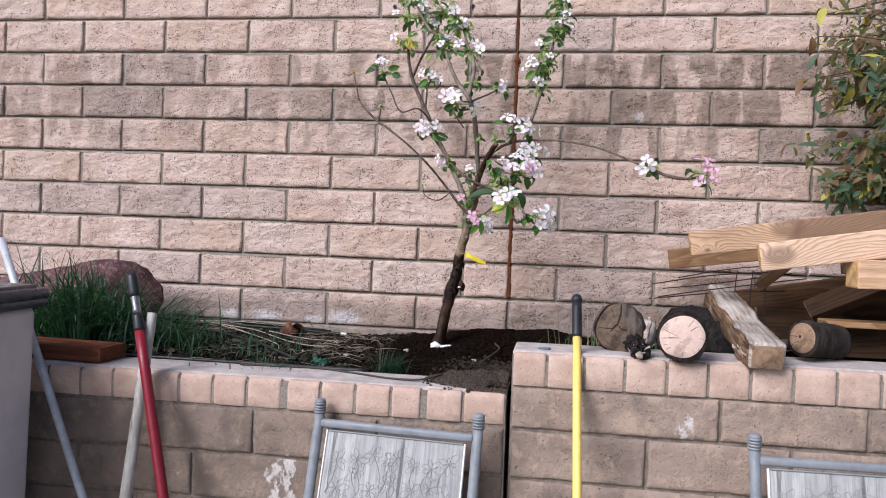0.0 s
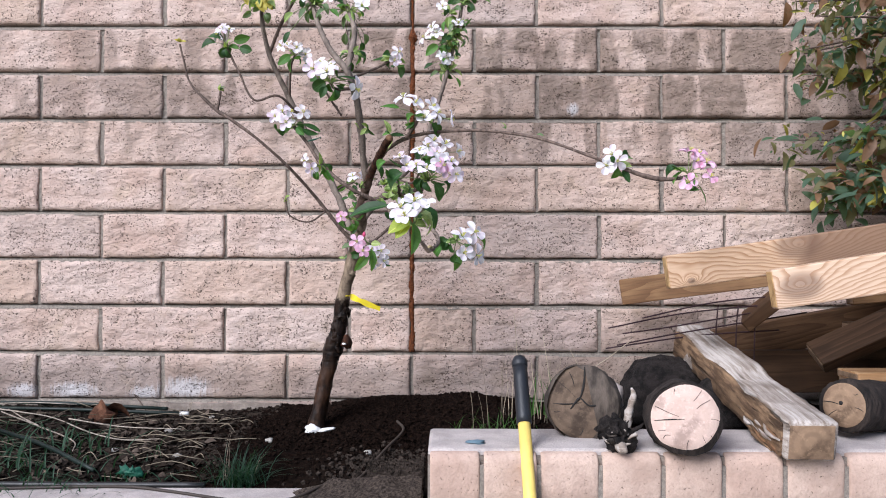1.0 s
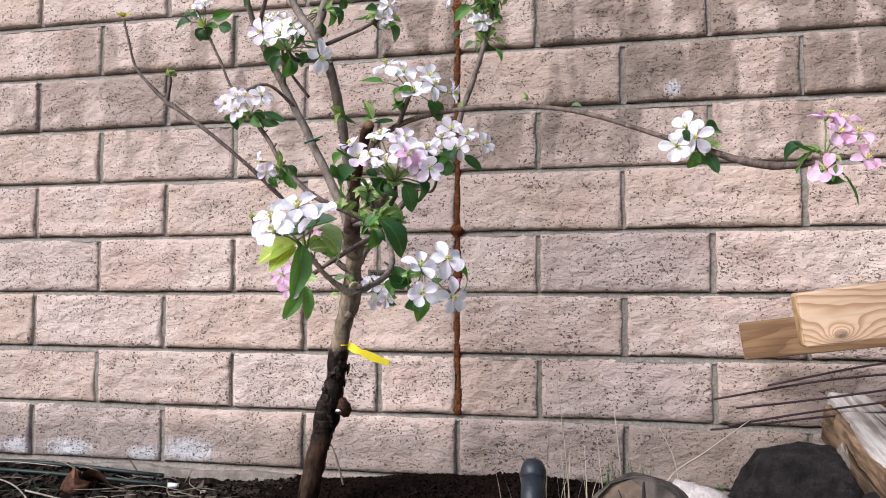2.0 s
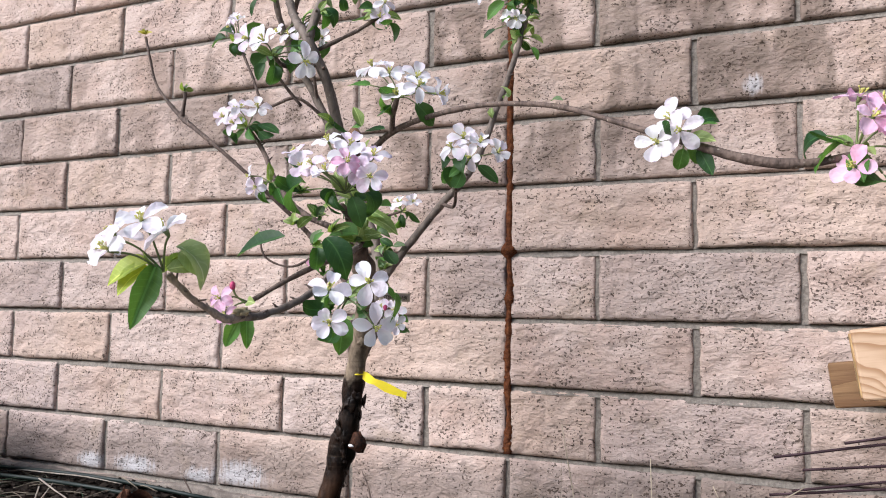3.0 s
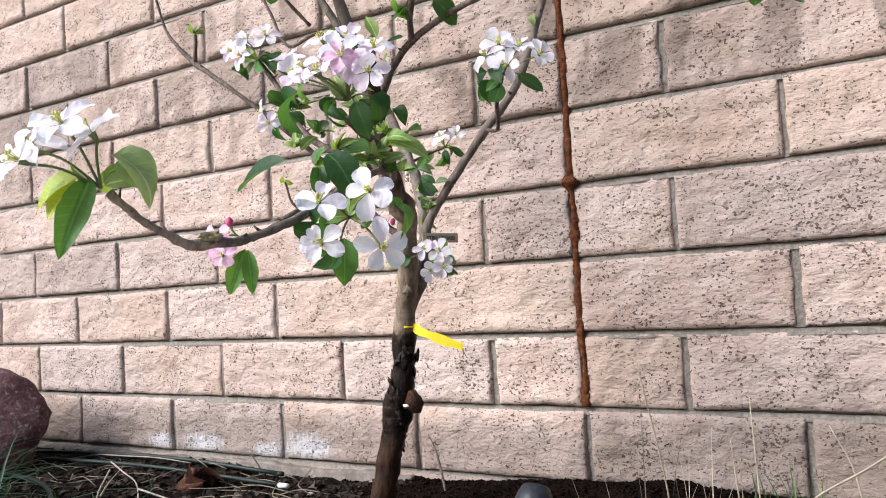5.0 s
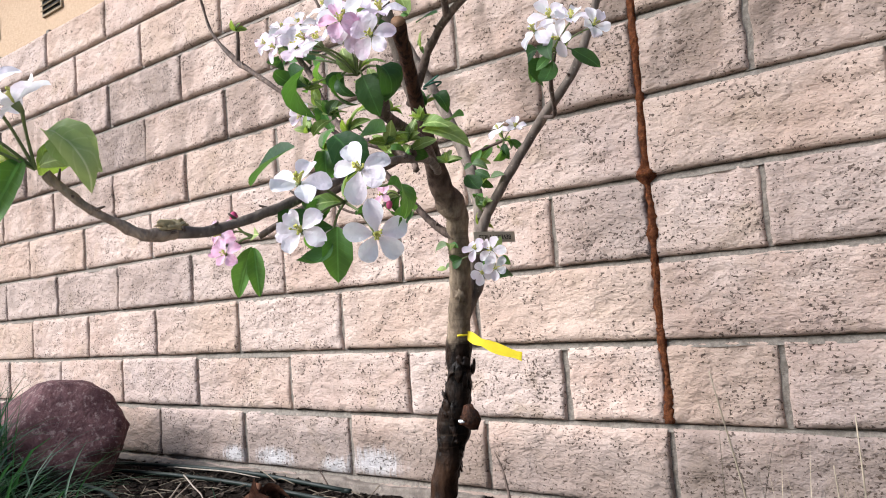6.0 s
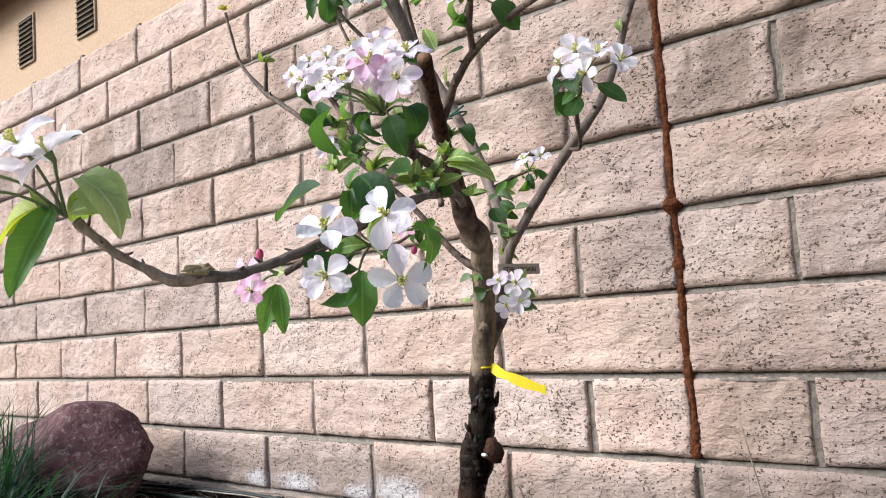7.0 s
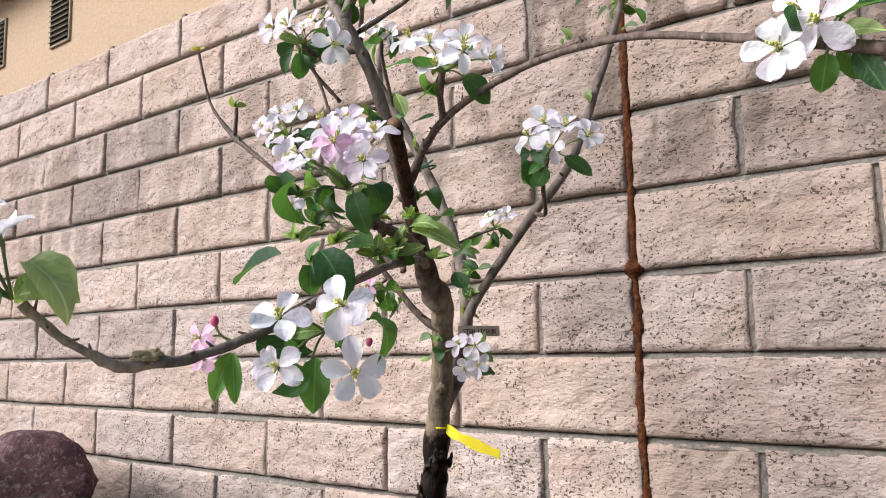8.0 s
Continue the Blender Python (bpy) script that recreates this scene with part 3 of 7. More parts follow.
def block_mesh(name, length, height, seed, mat, nu=58, nv=26, bulge=0.006, depth=0.05):
    """A slumped block whose face looks to -y: uneven rounded rim, soft hollows, sides running back."""
    bm = bmesh.new()
    rnd = random.Random(seed)
    sag = rnd.uniform(0.0015, 0.004)
    grid = []
    xs = [0.0, 0.0014, 0.0042, *np.linspace(0.012, length - 0.012, nu - 5), length - 0.0042, length - 0.0014, length]
    zs = [0.0, 0.0014, 0.0042, *np.linspace(0.012, height - 0.012, nv - 4), height - 0.0042, height - 0.0014, height]
    for z in zs:
        row = []
        for x in xs:
            u, v = x / length, z / height
            e = min(x, length - x), min(z, height - z)
            rim = min(e)
            y = -bulge * min(1.0, (min(e[0], z) / 0.0042) ** 0.5, (max(height - z, 0.0) / 0.009) ** 0.5)
            q = Vector((x * 9 + seed * 3.7, seed * 1.3, z * 13))
            r = Vector((x * 22 + seed * 2.9, seed * 0.7, z * 36))
            ridge = 0.5 - abs(noise.noise(r)) - 0.5 * abs(noise.noise(r * 2.1))
            y += (0.0046 * noise.noise(q) + 0.0034 * noise.noise(q * 2.7) - 0.0060 * ridge * (0.4 + 0.6 * abs(noise.noise(q * 0.8))) + 0.0018 * noise.noise(q * 10.5)) * min(1, rim / 0.007)
            y -= sag * math.exp(-((v - 0.12) / 0.15) ** 2) * min(1, rim / 0.006)
            wx = 0.0035 * noise.noise(Vector((seed * 5.1 + (7 if u > 0.5 else 0), z * 22, 0.3))) + 0.0016 * noise.noise(Vector((seed * 3.1 + (7 if u > 0.5 else 0), z * 75, 5.3)))
            wz = 0.0030 * noise.noise(Vector((x * 12, seed * 2.3 + (9 if v > 0.5 else 0), 0.7))) + 0.0017 * noise.noise(Vector((x * 60, seed * 1.3 + (9 if v > 0.5 else 0), 4.7)))
            row.append(bm.verts.new((x + wx * (1 - min(e[0] / 0.03, 1)), y, z + wz * (1 - min(e[1] / 0.03, 1)))))
        grid.append(row)
    for j in range(len(zs) - 1):
        for i in range(len(xs) - 1):
            bm.faces.new((grid[j][i], grid[j][i + 1], grid[j + 1][i + 1], grid[j + 1][i]))
    loop = [*grid[0], *[r[-1] for r in grid[1:]], *reversed(grid[-1][:-1]), *[r[0] for r in reversed(grid[1:-1])]]
    back = [bm.verts.new((v.co.x, depth, v.co.z)) for v in loop]
    for k in range(len(loop)):
        n = (k + 1) % len(loop)
        bm.faces.new((loop[n], loop[k], back[k], back[n]))
    return as_mesh(name, bm, mat)


wall = tagged(new("wall_north"), "tall garden wall of pinkish tan slumped concrete blocks with grey mortar", "wall", kind="structure")
XL, XR = -6.0, 3.2
part("mortar_core", bx(XR - XL, 0.13, 2.405 - 0.3, pose((XL + XR) / 2, 0.078, (2.405 + 0.3) / 2)), MORTAR, wall, "grey mortar core of the wall", soft=False)


def mortar_strip(bm, x0, x1, z0, z1, low, high, step=0.011):
    """A rough strip of mortar whose face leans back from its lower to its upper edge."""
    nx = max(2, int((x1 - x0) / step))
    nz = max(2, int((z1 - z0) / step))
    back = None
    for i in range(nx + 1):
        x = x0 + (x1 - x0) * i / nx
        col = []
        for k in range(nz + 1):
            u = k / nz
            z = z0 + (z1 - z0) * u
            jit = 0.0022 * noise.noise(Vector((x * 60, z * 60, 3.0))) + 0.0012 * noise.noise(Vector((x * 190, z * 190, 7.0)))
            col.append(bm.verts.new((x, low + (high - low) * u + jit, z + (0.0016 * noise.noise(Vector((x * 45, z0 * 9, 1.0))) if k == 0 else 0.0))))
        col = [bm.verts.new((x, 0.02, z0)), *col, bm.verts.new((x, 0.02, z1))]
        if back:
            for k in range(len(col) - 1):
                bm.faces.new((back[k], col[k], col[k + 1], back[k + 1]))
        back = col


beds, uprights = bmesh.new(), bmesh.new()
FULL = [block_mesh("block", L - GAP, H - GAP, 10 + k, BLOCK) for k in range(12)]
HALF = [block_mesh("half_block", L / 2 - GAP, H - GAP, 40 + k, BLOCK, 31, 26) for k in range(5)]
TOPROW = [block_mesh("top_block", L - GAP, H - GAP - 0.014, 70 + k, BLOCK) for k in range(5)]
TOPHALF = [block_mesh("top_half_block", L / 2 - GAP, H - GAP - 0.014, 90 + k, BLOCK, 31, 26) for k in range(2)]
pick = random.Random(5)
for row in range(-2, 10):
    zb = Z0 + row * H + GAP / 2
    mortar_strip(beds, XL, XR, zb - GAP - 0.0045, zb - 0.0030, -0.0035, 0.0045)
    starts = []
    for k in range(-15, 8):
        if row % 2 == 0:
            starts.append((k * L, FULL))
        elif k == 0:
            starts += [(0.0, HALF), (-L / 2, HALF)]
        elif k > 0:
            starts.append(((k - 0.5) * L, FULL))
        else:
            starts.append(((k - 0.5) * L, FULL))
    for x0, kind in starts:
        if x0 < XL - 0.01 or x0 + L > XR + 0.01:
            continue
        if row == 9:
            kind = TOPROW if kind is FULL else TOPHALF
        if row < 0 and (x0 < -2.6 or x0 > 2.4):
            continue
        if abs(x0) > 0.01 or row < 1:
            mortar_strip(uprights, x0 - GAP / 2 - 0.004, x0 + GAP / 2 + 0.004, zb - 0.002, zb + H - GAP - 0.001, 0.0015, 0.0015)
        part("block", pick.choice(kind), BLOCK, wall, m=pose(x0 + GAP / 2 + pick.uniform(-0.0015, 0.0015), pick.uniform(-0.003, 0.002), zb + pick.uniform(-0.001, 0.001), 0, 0, pick.uniform(-0.25, 0.25)))

part("mortar_bed", beds, MORTAR, wall, "grey bed joints", soft=False)
part("mortar_joint", uprights, MORTAR, wall, "grey upright joints", soft=False)

# rough footing ledge below the lowest course
foot = bx(2.4, 0.03, 0.12, pose(-1.62, -0.008, 0.832), 0.006, 2)
bmesh.ops.subdivide_edges(foot, edges=[e for e in foot.edges if e.calc_length() > 1.0], cuts=180)
for v in foot.verts:
    v.co.z += (0.010 * noise.noise(Vector((v.co.x * 5, 0, 2))) + 0.004 * noise.noise(Vector((v.co.x * 30, 0, 5)))) * (v.co.z > 0.85)
    v.co.y += 0.005 * noise.noise(Vector((v.co.x * 11, v.co.z * 20, 8)))
part("footing", foot, RETAIN_MORTAR, wall, "rough mortar ledge at the foot of the wall")

# rusty sealant bead in the straight joint
bead_pts, bead_r = [], []
for k in range(75):
    z = 1.058 + (2.41 - 1.058) * k / 74
    fat = 0.0074 + 0.0032 * noise.noise(Vector((0, 3.3, z * 26))) + 0.0013 * noise.noise(Vector((0, 8.3, z * 60)))
    for zk, gain in ((1.515, 0.010), (1.33, 0.004), (1.41, 0.003), (2.085, 0.009), (1.21, 0.002)):
        fat += gain * math.exp(-((z - zk) / 0.011) ** 2)
    if z > 2.11:
        fat *= 0.55
    if z < 1.10:
        fat += 0.003 * (1.10 - z) / 0.04
    bead_pts.append((0.0005 + 0.0042 * noise.noise(Vector((0, 1.7, z * 13))), -0.002 + 0.0015 * noise.noise(Vector((4, 1.7, z * 17))), z))
    bead_r.append(fat)
part("joint_sealant", tb(bead_pts, bead_r, 14, 3, 0.55, True, 120.0), RUST, wall, "rusty brown lumpy sealant bead in the joint")
for x in (-0.545, -0.20):
    anchor = tagged(part("wall_anchor", tb([(x, -0.016, 2.318), (x, 0.01, 2.318)], 0.009, 12, 1), STEEL, None), "small rusty metal anchor in the block wall", "anchor", "anchors in the wall")
    part("hole", tb([(x, -0.0185, 2.318), (x, -0.010, 2.318)], 0.005, 10, 1), DARK, anchor)

# ---- patio, beds and retaining walls ----
patio = tagged(part("floor", bx(12, 9, 0.12, pose(-0.5, -5.5, -0.06)), CONCRETE, None, soft=False), "plain grey concrete patio floor", "floor", kind="structure")
ground = tagged(part("ground", bx(120, 80, 0.2, pose(0, 20, -0.2)), GRIT, None, soft=False), "dry bare ground beyond the yard", "ground", kind="structure")


def bed_height(x, y):
    z = 0.868 + 0.012 * noise.noise(Vector((x * 3, y * 3, 0))) + 0.006 * noise.noise(Vector((x * 11, y * 11, 2)))
    z += 0.075 * math.exp(-((x + 0.02) / 0.34) ** 2 - ((y + 0.20) / 0.22) ** 2)
    z += 0.010 * math.exp(-((x + 0.30) / 0.25) ** 2 - ((y + 0.45) / 0.20) ** 2)
    if y < -0.68:
        z -= min(0.05, (-0.68 - y) * 0.34) * (1.0 if x < 0.0 else 0.6)
    if x > 0.06:
        z += 0.048 * min(1, (x - 0.06) / 0.12) * (0.45 + 0.55 * min(1, max(0, (-0.1 - y) / 0.4)))
    if x < -0.9:
        z += 0.015
    return z


def bed(name, x0, x1, y0, y1, mat, nx, ny):
    bm = bmesh.new()
    g = [[bm.verts.new((x0 + (x1 - x0) * i / nx, y0 + (y1 - y0) * j / ny, 0)) for i in range(nx + 1)] for j in range(ny + 1)]
    for r in g:
        for v in r:
            v.co.z = bed_height(v.co.x, v.co.y) + 0.005 * noise.noise(v.co * 34) + 0.003 * noise.noise(v.co * 80)
    for j in range(ny):
        for i in range(nx):
            bm.faces.new((g[j][i], g[j][i + 1], g[j + 1][i + 1], g[j + 1][i]))
    return part(name, bm, mat)


def soil_material():
    m = Mat("bed_soil", 0.97, spec=0.03)
    x, y = m.axis(m.pos, 0), m.axis(m.pos, 1)
    dark = m.mix(m.ramp(m.noise(m.pos, 70, 5, 0.7), 0.35, 0.7), (0.004, 0.0026, 0.002), (0.016, 0.010, 0.007))
    grit = m.mix(m.ramp(m.noise(m.pos, 90, 5, 0.7), 0.3, 0.7), (0.005, 0.0040, 0.0033), (0.028, 0.021, 0.017))
    w = m.math("ADD", x, m.math("MULTIPLY", m.noise(m.pos, 6.0, 4), 0.3))
    f = m.ramp(w, -0.48, -0.36, 1.0, 0.0)
    front = m.math("MULTIPLY", m.ramp(m.math("ADD", y, m.math("MULTIPLY", m.noise(m.pos, 8.0, 3), 0.3)), -0.66, -0.54, 1.0, 0.0), m.ramp(x, -0.26, -0.10))
    f = m.math("MAXIMUM", f, front)
    c = m.mix(f, dark, grit)
    n = m.bump(m.noise(m.pos, 75, 6, 0.7), 0.012)
    return m.done(c, n)


BEDSOIL = soil_material()
tagged(bed("garden_bed", -2.7, 2.6, -0.93, 0.0, BEDSOIL, 230, 46), "raised garden bed of dark mulch and dry grey soil", "soil", kind="structure")

left_wall = tagged(new("wall_left"), "low retaining wall of brown stained concrete blocks with a rounded tan cap", "retaining wall", kind="structure")
right_wall = tagged(new("wall_right"), "higher stretch of low retaining wall of tan concrete blocks with a rounded cap", "retaining wall", kind="structure")
X0, XG0, XG1, X1 = -2.7, 0.066, 0.080, 2.6
FRONT = -1.0
part("core", bx(XG0 - X0, 0.187, 0.845, pose((X0 + XG0) / 2, -0.9035, 0.4225)), RETAIN_MORTAR, left_wall, soft=False)
part("core", bx(X1 - XG1, 0.187, 0.975, pose((X1 + XG1) / 2, -0.9035, 0.4875)), RETAIN_MORTAR, right_wall, soft=False)
part("cap_coat", bx(XG0 - X0, 0.178, 0.02, pose((X0 + XG0) / 2, -0.895, 0.846), 0.007), CAP_TOP, left_wall, "pale smooth mortar on top of the cap", soft=False)
part("cap_coat", bx(X1 - XG1, 0.182, 0.02, pose((X1 + XG1) / 2, -0.895, 0.977), 0.007), CAP_TOP, right_wall, "pale smooth mortar on top of the cap", soft=False)
RBLOCK = [block_mesh("block", L - GAP, 0.150 - GAP, 110 + k, RETAIN, 20, 11, 0.005) for k in range(6)]
RBLOCK_TAN = [block_mesh("block", L - GAP, 0.150 - GAP, 110 + k, RETAIN_TAN, 20, 11, 0.005) for k in range(6)]
RBLOCK_LOW = [block_mesh("block", L - GAP, 0.132 - GAP, 130 + k, RETAIN_TAN, 20, 11, 0.005) for k in range(4)]


def courses(parent, x_from, x_to, top, shift, low=False):
    for row in range(6):
        zt = top - row * 0.15
        if zt < 0.1:
            break
        a = x_from + (shift if row % 2 == 0 else shift + L / 2) - L
        while a < x_to:
            s, e = max(a, x_from), min(a + L, x_to)
            if e - s > 0.05:
                me = pick.choice(RBLOCK_LOW if low and row == 0 else RBLOCK_TAN if low else RBLOCK)
                hgt = 0.132 if low and row == 0 else 0.15
                o = part("block", me, RETAIN, parent, m=pose(s + GAP / 2, FRONT + pick.uniform(-0.002, 0.002), zt - hgt + GAP / 2) @ Matrix.Diagonal(((e - s - GAP) / (L - GAP), 1, 1, 1)))
            a += L
        if low and row == 0:
            top = top + 0.018


courses(left_wall, X0, XG0, 0.752, (-0.736 - X0) % L)
courses(right_wall, XG1, X1, 0.880, (0.69 - XG1) % L, True)


def cap_mesh(name, width, height, seed, depth=0.05):
    """A cap brick with a bullnosed top front edge; its face looks to -y."""
    bm = bmesh.new()
    prof = [(0.0, 0.0), (-0.003, 0.004), (-0.004, height * 0.35), (-0.004, height - 0.022)]
    for k in range(1, 7):
        a = math.pi / 2 * k / 6
        prof.append((0.016 - 0.020 * math.cos(a), height - 0.022 + 0.022 * math.sin(a)))
    prof += [(0.045, height), (depth, height)]
    us = [0.0, 0.012, 0.035, 0.10, 0.3, 0.5, 0.7, 0.90, 0.965, 0.988, 1.0]
    n = len(us) - 1
    grid = []
    for u in us:
        row = []
        for y, z in prof:
            e = min(u, 1 - u) * width
            back = 0.003 * math.exp(-e / 0.0025)
            q = Vector((u * width * 20 + seed * 3, y * 20, z * 20))
            row.append(bm.verts.new((u * width + 0.001 * noise.noise(q * 1.3), y + back + 0.0022 * noise.noise(q), z - back * (0.8 if z > height * 0.7 else 0))))
        grid.append(row)
    for i in range(n):
        for j in range(len(prof) - 1):
            bm.faces.new((grid[i][j], grid[i + 1][j], grid[i + 1][j + 1], grid[i][j + 1]))
    for r in (grid[0], grid[-1]):
        low = [bm.verts.new((r[0].co.x, depth, 0.0))]
        bm.faces.new([*r, *low])
    return as_mesh(name, bm, CAP)


CAPS = [cap_mesh("cap_brick", 0.1145, 0.094, 3 + k) for k in range(6)]
CAPS_R = [cap_mesh("cap_brick", 0.1115, 0.100, 23 + k) for k in range(6)]


def lay_caps(parent, joints, gaps, kinds, width, y, z):
    """Cap bricks between neighbouring joints, each joint with its own gap."""
    for k in range(len(joints) - 1):
        lo, hi = joints[k] + gaps.get(k, 0.009) / 2, joints[k + 1] - gaps.get(k + 1, 0.009) / 2
        part("cap_brick", pick.choice(kinds), CAP, parent, m=pose(lo, y + pick.uniform(-0.002, 0.002), z) @ Matrix.Diagonal(((hi - lo) / width, 1, 1, 1)))


LEFT_JOINTS = [-0.994 - 0.1165 * k for k in range(14, 0, -1)] + [-0.994, -0.878, -0.763, -0.638, -0.519, -0.406, -0.292, -0.188, -0.066, XG0]
wide = {LEFT_JOINTS.index(-0.638): 0.024, LEFT_JOINTS.index(-0.188): 0.022}
lay_caps(left_wall, LEFT_JOINTS, wide, CAPS, 0.1145, FRONT - 0.002, 0.758)
RIGHT_JOINTS = [XG1, 0.185, 0.296, 0.415, 0.536, 0.652] + [0.771 + 0.1177 * k for k in range(15)]
lay_caps(right_wall, RIGHT_JOINTS, {}, CAPS_R, 0.1115, FRONT - 0.004, 0.882)

part("cap_mortar", bx(XG0 - X0 - 0.004, 0.012, 0.070, pose((X0 + XG0) / 2, -0.9955, 0.796)), MORTAR, left_wall, "grey mortar in the cap joints", soft=False)
part("cap_mortar", bx(X1 - XG1 - 0.004, 0.012, 0.074, pose((X1 + XG1) / 2, -0.9975, 0.922)), MORTAR, right_wall, "grey mortar in the cap joints", soft=False)

# ---- neighbour's house beyond the wall ----
house = tagged(new("neighbour_house"), "ochre stucco house wall with louvred vents and a red tiled eave", "house")
house.location = (-8, 3.0, 0)
part("wall", bx(22, 0.2, 6.62, pose(1, 0.1, 3.31)), STUCCO, house, soft=False)
roof = part("roof", bx(22, 1.3, 0.10, pose(1, 0.15, 6.41, 22, 0, 0)), ROOF, house, "red clay tile roof", soft=False)
for k in range(46):
    part("roof_tile", tb([(-9.5 + k * 0.26, -0.52, 6.16), (-9.5 + k * 0.26, 0.6, 6.61)], 0.09, 8, 1), ROOF, roof)


def vent(x, z):
    v = part("vent", bx(0.46, 0.03, 0.66, pose(x, -0.012, z), 0.006), VENT, house, "louvred wall vent")
    part("opening", bx(0.40, 0.012, 0.60, pose(x, -0.026, z)), DARK, v, soft=False)
    for k in range(9):
        part("slat", bx(0.40, 0.045, 0.012, pose(x, -0.038, z - 0.265 + k * 0.066, 38, 0, 0)), VENT, v, soft=False)


vent(-1.80, 5.40)
vent(-0.17, 5.33)

# ---- apple tree ----
tree = thing("apple_tree", "young apple tree in blossom with a dark stained trunk in mulch", "tree", at=(-0.235, -0.425, 0.88))
tree_at = Matrix.Translation(-Vector(tree.location))


def tpart(name, bm, mat, label="", m=None):
    return part(name, bm, mat, tree, label, tree_at @ (m if m is not None else Matrix()))


tpart("trunk", tb([(-0.245, -0.425, 0.80), (-0.238, -0.424, 0.90), (-0.222, -0.41, 0.99), (-0.204, -0.40, 1.08), (-0.196, -0.395, 1.115), (-0.181, -0.398, 1.17), (-0.170, -0.398, 1.25), (-0.148, -0.415, 1.33), (-0.125, -0.443, 1.425), (-0.119, -0.460, 1.450), (-0.112, -0.490, 1.478), (-0.090, -0.548, 1.542), (-0.055, -0.615, 1.605), (-0.022, -0.672, 1.647)],
                  [0.026, 0.0225, 0.020, 0.021, 0.0255, 0.0195, 0.0185, 0.0165, 0.0165, 0.0215, 0.0158, 0.0108, 0.0088, 0.0092], 16, 8, 0.24, True, 45.0), TRUNK, "grey bark above, blackened and wet below the graft")
tpart("cut_end", tb([(-0.023, -0.670, 1.6455), (-0.0205, -0.6745, 1.6487)], [0.0092, 0.0080], 12, 1), CUTWOOD, "brown sawn stub end")
rng = random.Random(11)
for k in range(64):
    z = rng.uniform(1.05, 1.225)
    a = rng.uniform(0, 6.28)
    r = 0.0185 + 0.004 * math.exp(-((z - 1.115) / 0.03) ** 2)
    c = Vector((-0.196 + (z - 1.115) * 0.28 + r * math.cos(a), -0.397 + r * math.sin(a), z))
    tpart("bark_plate", lump(rng.uniform(0.004, 0.008), Matrix.Translation(c) @ Matrix.Rotation(a, 4, "Z") @ Matrix.Rotation(rng.uniform(-0.35, 0.35), 4, "Y") @ Matrix.Diagonal((0.36, 0.95, rng.uniform(1.3, 2.4), 1)), 3, 0.42, 2.0, k), TRUNK)
# torn flap of bark, with a small white lump added as the glint on it
flap = bmesh.new()
edge = []
for k in range(13):
    a = 2 * math.pi * k / 13
    r = 0.017 * (1 + 0.35 * noise.noise(Vector((math.cos(a) * 2.2, math.sin(a) * 2.2, 5.0))) + 0.95 * max(0.0, math.cos(a + 0.25)) ** 5)
    edge.append(Vector((r * math.cos(a) * 0.75, 0.006 * noise.noise(Vector((k, 2, 1))), r * math.sin(a) * 1.15)))
front = [flap.verts.new(p + Vector((0, -0.002, 0))) for p in edge]
rear = [flap.verts.new(p + Vector((0, 0.002, 0))) for p in edge]
fc, rc = flap.verts.new((0.0, -0.008, 0.0)), flap.verts.new((0, -0.003, 0))
for k in range(13):
    n = (k + 1) % 13
    flap.faces.new((fc, front[k], front[n])), flap.faces.new((rc, rear[n], rear[k])), flap.faces.new((front[n], front[k], rear[k], rear[n]))
tpart("bark_flap", flap, rough_material("torn_bark", (0.022, 0.009, 0.005), (0.11, 0.038, 0.015), 110, 0.006, 0.6), "torn reddish flap of bark", pose(-0.161, -0.403, 1.134, 0, 18, 30) @ Matrix.Scale(0.95, 4))
tpart("flap_glint", lump(0.0034, pose(-0.164, -0.418, 1.128) @ Matrix.Diagonal((1.6, 0.6, 0.7, 1)), 2, 0.8, 3.0), WHITE)
tpart("burr", lump(0.009, pose(-0.142, -0.424, 1.318), 3, 0.7, 3.0), TRUNK)
tpart("trunk_wrap", lump(0.021, pose(-0.242, -0.440, bed_height(-0.242, -0.44) + 0.006) @ Matrix.Diagonal((1.0, 0.9, 0.7, 1)), 3, 0.35, 2.5), WHITE, "white plastic scrap round the trunk's foot")
tpart("wrap_tail", lump(0.018, pose(-0.205, -0.447, bed_height(-0.205, -0.447) + 0.008, 0, -8, 10) @ Matrix.Diagonal((1.3, 0.5, 0.25, 1)), 2, 0.7, 2.0, 3), WHITE)

